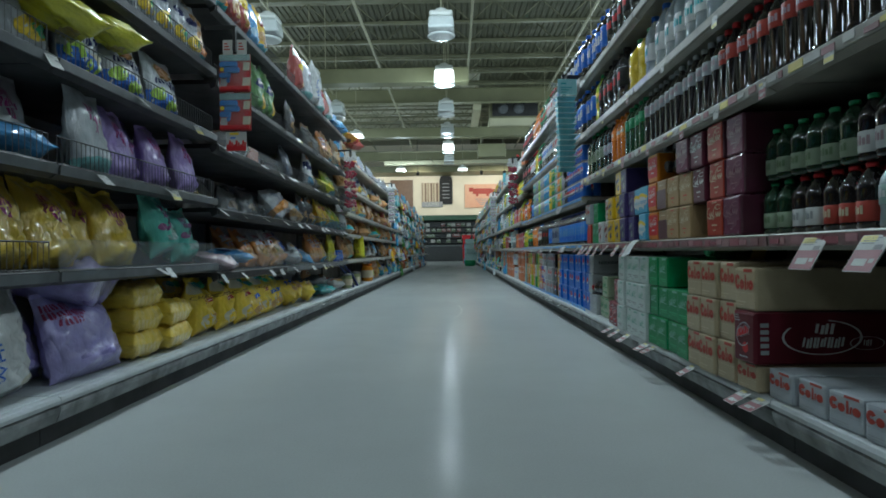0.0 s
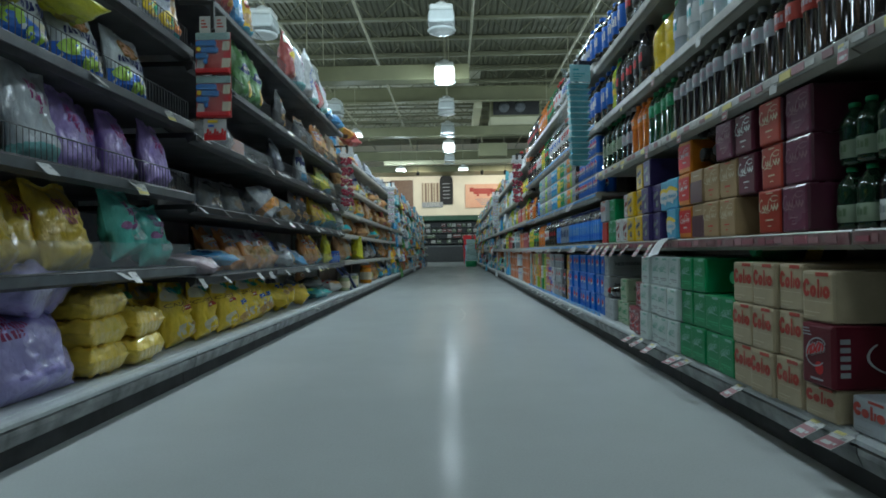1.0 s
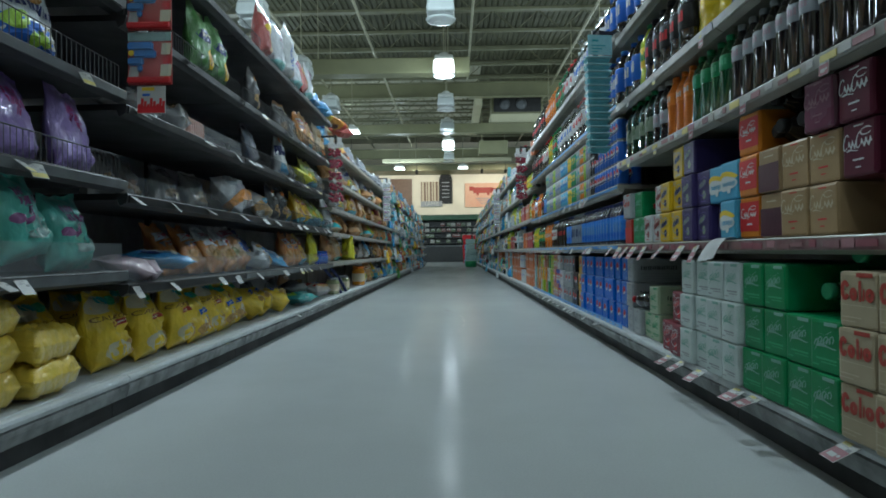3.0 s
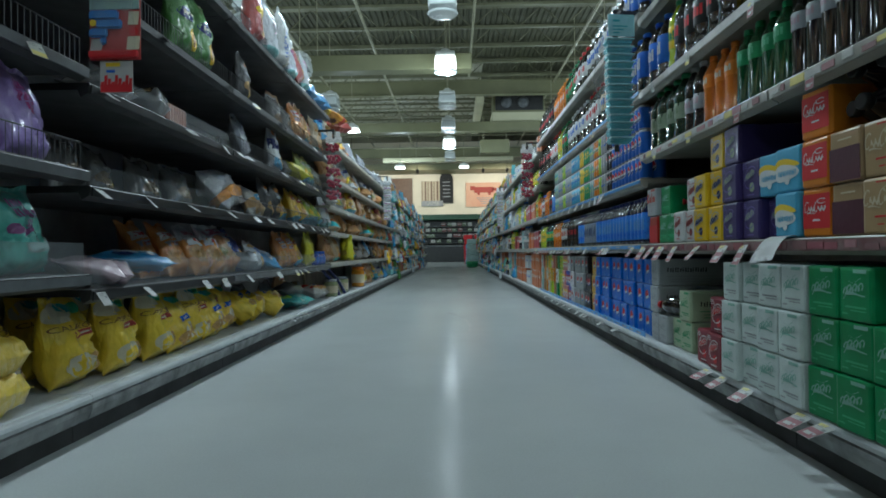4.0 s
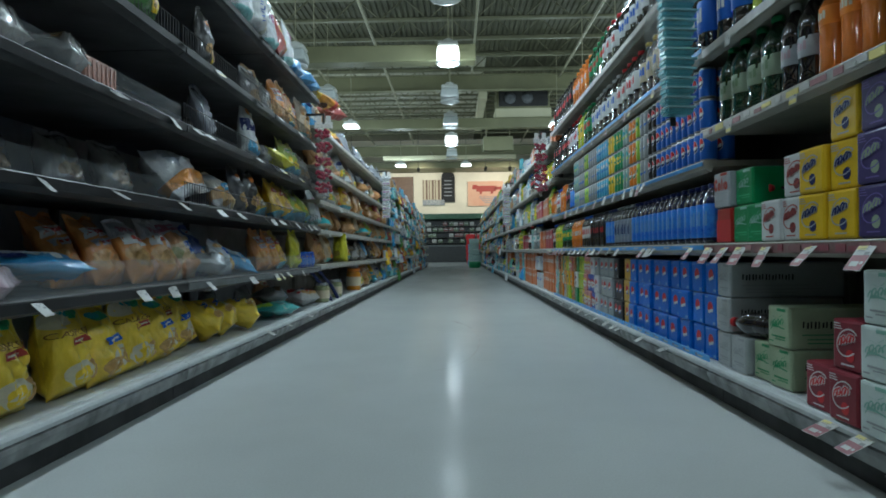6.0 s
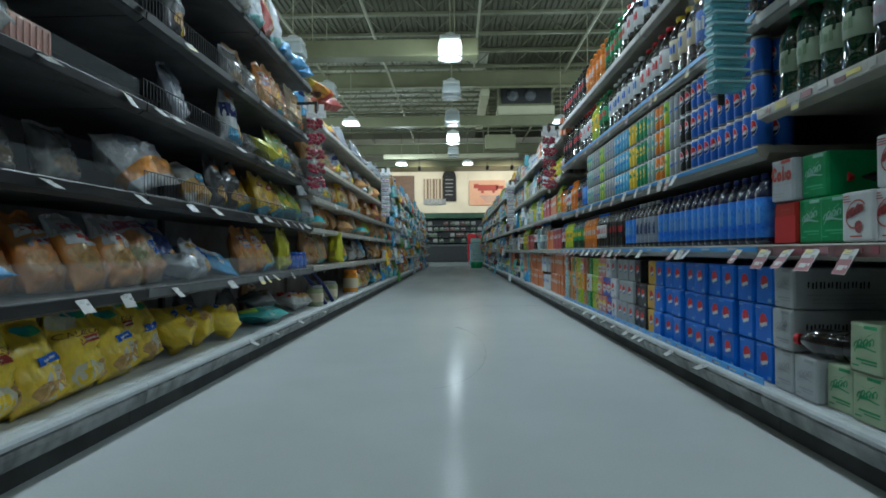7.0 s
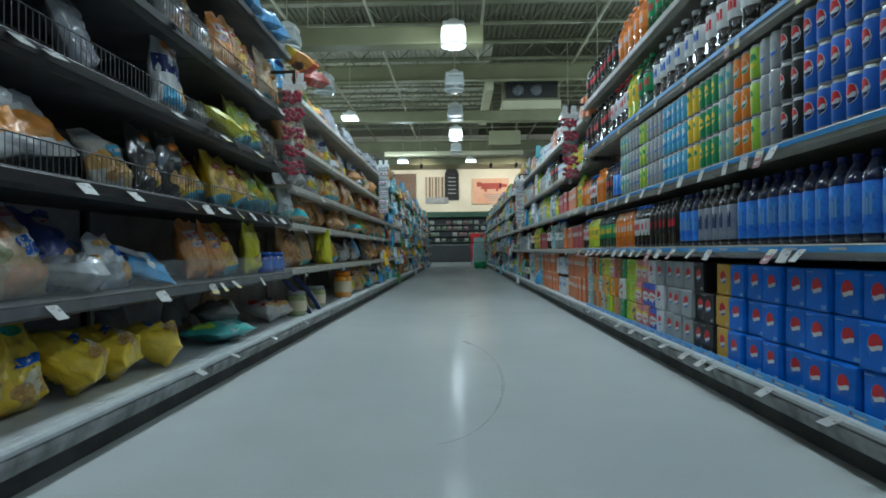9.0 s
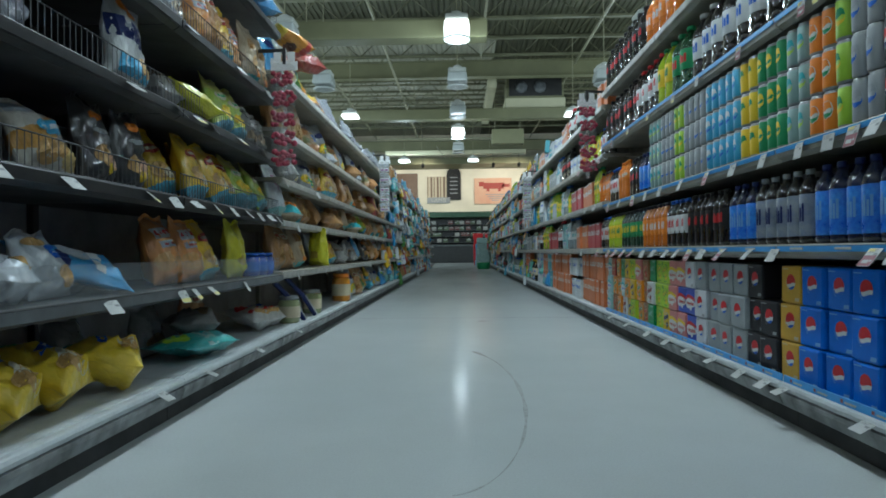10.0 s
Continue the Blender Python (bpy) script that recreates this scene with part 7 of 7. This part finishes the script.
def carded_strip(x, y, top):
    root = thing("clip_strip", None, "hanging clip strip of red and blue carded packets", "clip strip")
    root.matrix_basis = pose(x, y, top)
    bm = bmesh.new()
    box_into(bm, -0.008, 0.008, 0.002, 0.005, -0.4, 0.13)
    box_into(bm, -0.15, 0.0, 0.002, 0.005, 0.11, 0.13)
    box_into(bm, -0.007, 0.007, -0.010, 0.002, 0.0, 0.12)
    part("strip", bm, "black", root)
    for x0 in (-0.058, 0.012):
        tab = part("header_card", soft_box(x0, x0 + 0.048, -0.006, -0.004, -0.02, 0.055, 0.001, 1), "tag_white", root)
        bm = bmesh.new()
        for k in range(3):
            quad_into(bm, x0 + 0.008, x0 + 0.036 - 0.006 * k, 0.005 + 0.014 * k, 0.012 + 0.014 * k, -0.0066)
        part("print", bm, "ink_brick", tab)
    for i in range(2):
        z = -0.19 * (i + 1) - 0.01
        card = part("packet", soft_box(-0.078, 0.078, -0.004, 0.0, z, z + 0.185, 0.002, 1), "ink_card_red", root, "red printed card")
        bm = soft_box(-0.076, 0.076, -0.007, -0.0045, z + 0.152, z + 0.183, 0.001, 1)
        part("card_head", bm, "ink_mint", card)
        # moulded blue car with a yellow spot
        bm = bmesh.new()
        for x0, x1, z0, z1 in ((-0.074, 0.016, 0.118, 0.148), (-0.052, 0.026, 0.092, 0.120), (-0.074, -0.018, 0.066, 0.094), (-0.040, -0.022, 0.044, 0.068)):
            box_into(bm, x0, x1, -0.017, -0.0045, z + z0, z + z1)
        bmesh.ops.bevel(bm, geom=list(bm.edges), offset=0.005, segments=2, affect="EDGES")
        part("toy", bm, "ink_card_blue", card, "blue moulded toy car")
        bm = bmesh.new()
        for cx, cz, r in ((-0.058, 0.108, 0.010), (0.058, 0.085, 0.014)):
            disc_into(bm, cx, z + cz, r, -0.018 if cx < 0 else -0.006, 0 if cx < 0 else 1)
        part("wheel", bm, ("ink_yellow", "ink_red"), card, "small round pieces")
        bm = bmesh.new()
        quad_into(bm, -0.075, -0.040, z + 0.028, z + 0.064, -0.006, 0, 0.006)
        quad_into(bm, 0.036, 0.074, z + 0.030, z + 0.070, -0.006, 1, 0.004)
        quad_into(bm, 0.040, 0.072, z + 0.105, z + 0.145, -0.006, 1, 0.004)
        part("token", bm, ("tag_white", "ink_cream"), card, "pale printed panels")
        bm = soft_box(-0.074, 0.074, -0.020, -0.0045, z + 0.004, z + 0.026, 0.006, 2)
        part("tray_edge", bm, "ink_red", card, "red curved tray edge")
        bm = bag_mesh(0.15, 0.17, 0.05, 5 + i, 8, 8)
        bmesh.ops.translate(bm, verts=list(bm.verts), vec=(0, -0.040, z + 0.006))
        part("blister", bm, "acrylic", card, "clear plastic blister")
    return root


paint("ink_card_blue", (0.04, 0.20, 0.52), 0.3)
paint("ink_card_red", (0.46, 0.05, 0.045), 0.3)
carded_strip(-0.93, 4.16, 1.56)
clip_strip("clip_strip", "hanging clip strip of clear bags with red toys", -0.962, 7.66, 1.56, 5, 0.14, 0.102, ("film", "red_toy"))
clip_strip("clip_strip", "hanging clip strip of clear bags with red toys", 0.89, 9.0, 1.66, 5, 0.14, 0.098, ("film", "red_toy"))
clip_strip("clip_strip", "hanging clip strip of small white packets", -0.96, 11.9, 1.68, 10, 0.14, 0.06, ("film", "ink_silver", "ink_white"))
clip_strip("clip_strip", "hanging clip strip of small pale packets", 0.89, 13.0, 1.6, 10, 0.14, 0.06, ("film", "ink_silver", "ink_mint"))
card = thing("clip_strip", None, "small red and white card hanging under a clip strip", "clip strip")
card.matrix_basis = pose(-0.925, 4.155, 1.165)
part("card", soft_box(-0.05, 0.05, -0.002, 0, -0.095, 0, 0.001, 1), "tag_white", card)
bm = bmesh.new()
quad_into(bm, -0.048, 0.048, -0.093, -0.070, -0.003)
for i in range(9):
    quad_into(bm, -0.048 + i * 0.0107, -0.0385 + i * 0.0107, -0.071, -0.062 + 0.010 * ((i * 5) % 3), -0.003, 0, 0.002)
quad_into(bm, -0.032, 0.012, -0.016, -0.004, -0.003, 1)
quad_into(bm, -0.030, -0.004, -0.034, -0.026, -0.003, 2)
part("printed_mark", bm, ("ink_red", "ink_yellow", "ink_blue"), card)


def tray_strip(x, y, top):
    root = thing("clip_strip", None, "hanging strip of stacked teal plastic trays in clear film", "clip strip")
    root.matrix_basis = pose(x, y, top, 0, 0, 8)
    bm = bmesh.new()
    box_into(bm, -0.012, 0.012, 0.03, 0.033, -0.62, 0.08)
    part("strip", bm, "black", root)
    header = part("header_card", soft_box(-0.066, 0.066, -0.042, -0.039, -0.075, 0.03, 0.002, 1), "teal_pale", root, "pale teal header card")
    bm = bmesh.new()
    for k in range(3):
        quad_into(bm, -0.045, 0.030 - 0.02 * k, -0.030 - 0.016 * k, -0.024 - 0.016 * k, -0.0436)
    quad_into(bm, -0.045, -0.010, -0.006, 0.004, -0.0436)
    part("print", bm, "ink_teal", header)
    rnd = random.Random(4)
    for i in range(14):
        z = -0.082 - i * 0.0365
        half = 0.067 - 0.0009 * i + rnd.uniform(-0.0015, 0.0015)
        shift = rnd.uniform(-0.003, 0.003)
        bm = bmesh.new()
        box_into(bm, shift - half, shift + half, -0.034, 0.025, z - 0.027, z)
        bmesh.ops.bevel(bm, geom=list(bm.edges), offset=0.008, segments=2, affect="EDGES")
        for v in bm.verts:
            v.co.y -= (v.co.z - z) * 0.55
            v.co.x *= 1.0 + (v.co.z - z) * 1.6
        tray = part("tray", bm, "teal_tray", root)
        bm = soft_box(shift - half * 1.03, shift + half * 1.03, -0.042, 0.02, z - 0.006, z + 0.001, 0.003, 2)
        part("rim", bm, "teal_pale", tray, "pale teal rolled rim")
    bm = bmesh.new()
    box_into(bm, 0.0, 0.14, 0.034, 0.037, 0.05, 0.08)
    box_into(bm, 0.0, 0.016, -0.03, 0.034, 0.02, 0.06)
    part("hook", bm, "black", root)
    bm = bmesh.new()
    prev = None
    for j in range(9):
        f = j / 8
        cur = [bm.verts.new((-0.070 - u * (0.040 - 0.016 * math.sin(f * 7)), 0.002 + 0.012 * math.sin(f * 9 + u * 3), 0.02 - 0.46 * f)) for u in (0.0, 0.5, 1.0)]
        if prev:
            for a, b, c, d in zip(prev, prev[1:], cur, cur[1:]):
                bm.faces.new((a, b, d, c)).smooth = True
        prev = cur
    part("side_film", bm, "film", root, "cloudy crinkled backing film")
    bm = bag_mesh(0.158, 0.60, 0.11, 21, 12, 16, True)
    bmesh.ops.translate(bm, verts=list(bm.verts), vec=(0, -0.062, -0.60))
    part("film_sleeve", bm, "acrylic_thin", root, "thin clear film sleeve")
    return root


tray_strip(0.895, 5.32, 1.68)


# ---- north end: meat counter, signs, displays ----
def meat_case():
    root = thing("meat_case", None, "long dark multi-deck meat case with lit shelves", "refrigerated case")
    root.matrix_basis = pose(0, 36.4, 0)
    part("body", soft_box(-8, 8, 1.0, 2.5, 0.0, 2.38, 0.03), "case_dark", root)
    part("front_panel", soft_box(-8, 8, 0.0, 0.99, 0.0, 0.9, 0.04), "case_dark", root)
    part("rub_rail", soft_box(-8, 8, -0.04, -0.004, 0.86, 0.95, 0.01), "case_steel", root)
    part("canopy", soft_box(-8, 8, 0.2, 2.5, 2.384, 2.68, 0.03), "green_band", root, "dark green canopy")
    for i in range(4):
        part("shelf", soft_box(-8, 8, 0.35 + 0.08 * i, 0.98, 1.05 + 0.32 * i, 1.07 + 0.32 * i, 0.004, 1), "case_steel", root)
    return root


meat_case()
for n, c in {"pack_dark": (0.16, 0.05, 0.04), "pack_pale": (0.35, 0.34, 0.30), "pack_green": (0.10, 0.14, 0.07)}.items():
    pouch_box("meat_" + n, c, "ink_white", {"pack_dark": "dark red meat tray", "pack_pale": "pale meat tray", "pack_green": "green packet"}[n], 0.24, 0.2, 0.1)
for j in range(4):
    for i in range(18):
        if RND.random() < 0.8:
            place("meat_" + RND.choice(("pack_dark", "pack_pale", "pack_green")), pose(-2.6 + i * 0.30 + jit(0.05), 36.4 + 0.42 + 0.08 * j, 1.072 + 0.32 * j, 0, 0, jit(5)))


def wall_sign(name, label, x, z, w, h, mats):
    root = thing(name, None, label, "sign")
    root.matrix_basis = pose(x, Y1 - 0.09, z)
    part("panel", soft_box(-w / 2, w / 2, 0, 0.05, -h / 2, h / 2, 0.01), mats[0], root)
    return root


M["sign_stripe"] = surface("brown_stripe_print", (0.16, 0.09, 0.05), 0.5)
M["sign_red"] = surface("faded_red_poster", (0.72, 0.46, 0.32), 0.8, wear=0.15, scale=1.4, fine=9, relief=0, col2=(0.70, 0.36, 0.25), spec=0.1)
s = wall_sign("counter_sign", "striped brown counter sign reading LAMB beside a dark board", -1.32, 4.08, 1.1, 1.5, ("ink_tan",))
for i in range(6):
    part("stripe", soft_box(-0.53 + i * 0.18, -0.53 + i * 0.18 + (0.05 + 0.05 * (i % 2)), -0.012, -0.002, -0.42, 0.74, 0.002, 1), "sign_stripe", s)
part("word_board", soft_box(-0.55, 0.75, -0.02, -0.004, -0.76, -0.43, 0.004, 1), "ink_grey", s)
txt = bpy.data.curves.new("lamb_word", "FONT")
txt.body, txt.size, txt.align_x, txt.align_y, txt.extrude = "LAMB", 0.34, "CENTER", "CENTER", 0.004
txt.materials.append(M["tag_white"])
word = new("lettering", txt)
word.parent = s
word.matrix_basis = pose(0.1, -0.03, -0.60, 90)
b = wall_sign("hanging_board", "dark round-topped board with pale lines", -0.36, 4.22, 0.80, 1.45, ("ink_black",))
bm = bmesh.new()
disc_into(bm, 0, 0.724, 0.395, -0.002, 0, 0.0, 1.0)
part("arched_top", bm, "ink_black", b)
for i in range(5):
    part("text_bar", soft_box(-0.22, 0.22, -0.012, -0.002, 0.52 - i * 0.22, 0.57 - i * 0.22, 0.002, 1), "ink_grey", b)
poster = wall_sign("poster", "faded red and cream poster on the wall", 1.85, 3.98, 2.1, 1.45, ("sign_red",))
bm = bmesh.new()
for x0, x1, z0, z1, sk in ((-0.55, 0.6, 0.12, 0.46, 0.05), (-0.78, -0.5, 0.26, 0.52, 0.0), (0.5, 0.92, 0.22, 0.40, 0.05), (-0.35, -0.2, -0.02, 0.14, 0.0), (0.3, 0.45, -0.02, 0.14, 0.0)):
    quad_into(bm, x0, x1, z0, z1, -0.006, 0, sk)
part("printed_shape", bm, "ink_brick", poster, "faded red animal outline")
bm = bmesh.new()
for i in range(4):
    quad_into(bm, -0.4 + 0.1 * i, 0.7 - 0.12 * i, -0.22 - 0.11 * i, -0.18 - 0.11 * i, -0.006)
part("text_bar", bm, "ink_grey", poster)
wall_sign("counter_sign", "brown and tan counter sign", -3.1, 4.15, 1.4, 1.75, ("sign_stripe",))


def track_spot(x, y, z):
    root = thing("spotlight", None, "small black track spotlight aimed at the wall", "spotlight", "track spotlights")
    root.matrix_basis = pose(x, y, z)
    bm = lathe([(0.07, -0.14), (0.085, -0.12), (0.085, 0.08), (0.04, 0.13)], 12)
    bmesh.ops.rotate(bm, verts=list(bm.verts), matrix=Matrix.Rotation(radians(55), 3, "X"))
    part("can", bm, "black", root)
    bm = bmesh.new()
    bar_into(bm, (0, 0, 0.05), (0, 0, ROOF - z + 0.03), 0.012, 6)
    part("stem", bm, "black", root)
    d = bpy.data.lights.new("track_lamp", "SPOT")
    d.energy, d.color, d.spot_size, d.spot_blend, d.shadow_soft_size = (110 if x == 1.7 else 200), (1.0, 0.94, 0.82), radians(130), 0.8, 0.08
    new("track_lamp", d).matrix_world = look((x, y + 0.25, z - 0.2), (x, Y1, z - 1.4))


for x in (-5.5, -1.9, 1.7, 3.0, 6.0):
    track_spot(x, 35.6, 5.0)


def case_of_water(x, y, z, col, label):
    ob = thing("water_case", mesh_of("water_case", soft_box(-0.2, 0.2, 0, 0.28, 0, 0.22, 0.03, 3), col), label, "water case", "cases at the aisle end")
    ob.matrix_basis = pose(x, y, z)


for x, y, n, col, lab in ((0.80, 28.2, 5, "ink_mint", "pale shrink-wrapped water case"), (0.78, 29.0, 4, "ink_sky", "shrink-wrapped sky-blue water case"), (1.25, 28.4, 6, "ink_mint", "pale shrink-wrapped water case"), (0.86, 27.4, 3, "ink_mint", "pale shrink-wrapped water case"), (0.72, 29.8, 6, "ink_red", "red drink case"), (1.2, 29.6, 6, "ink_red", "red drink case")):
    for i in range(n):
        case_of_water(x + jit(0.02), y + jit(0.02), 0.222 * i, col, lab)
bm = lathe([(0.16, 0), (0.2, 0.02), (0.22, 0.2), (0.2, 0.22)], 16)
tub = thing("plastic_tub", mesh_of("plastic_tub", bm, "ink_green"), "round green plastic tub on the floor", "tub")
tub.matrix_basis = pose(0.72, 24.5, 0)


# ---- floor scuffs and joint ----
def scuff(cx, cy, rx, ry, a0, a1, w, heavy=0.5, mat="scuff"):
    """A thin oval sweep, widest near its start."""
    bm = bmesh.new()
    n = 40
    ring = []
    for i in range(n + 1):
        f = i / n
        a = radians(a0 + (a1 - a0) * f)
        ww = w * (0.25 + math.sin(math.pi * min(1.0, f / heavy * 0.5 + 0.1)) * (1.1 - f)) * (1.0 + 0.4 * math.sin(f * 37.0)) + 0.0003
        ring.append([bm.verts.new((cx + (rx + s * ww) * math.cos(a), cy + (ry + s * ww * 2.0) * math.sin(a), 0.0006)) for s in (-1, 1)])
    for (a, b), (c, d) in zip(ring, ring[1:]):
        bm.faces.new((a, b, d, c))
    setting("floor_scuff", bm, mat, "thin brown scuff mark on the floor", "scuff mark")


M["scuff"] = surface("scuff_mark", (0.16, 0.14, 0.125), 0.4, wear=0.5, scale=30, col2=(0.30, 0.29, 0.28), spec=0.04)
M["scuff_faint"] = surface("faint_scuff_mark", (0.30, 0.295, 0.285), 0.4, wear=0.4, scale=24, col2=(0.41, 0.42, 0.41), spec=0.04)
scuff(-0.10, 7.08, 0.295, 1.10, 66, 28, 0.0085, 0.25)
scuff(-0.10, 7.08, 0.295, 1.10, 28, -86, 0.007, 0.4, "scuff_faint")
scuff(0.145, 9.62, 0.045, 0.05, 170, 10, 0.018)
scuff(0.00, 8.05, 0.06, 0.05, 80, 10, 0.007)
bm = bmesh.new()
box_into(bm, -RF + 0.02, RF - 0.02, 9.93, 9.938, -0.003, 0.0005)
setting("floor_joint", bm, "scuff", "thin dark joint across the polished floor", "floor joint")
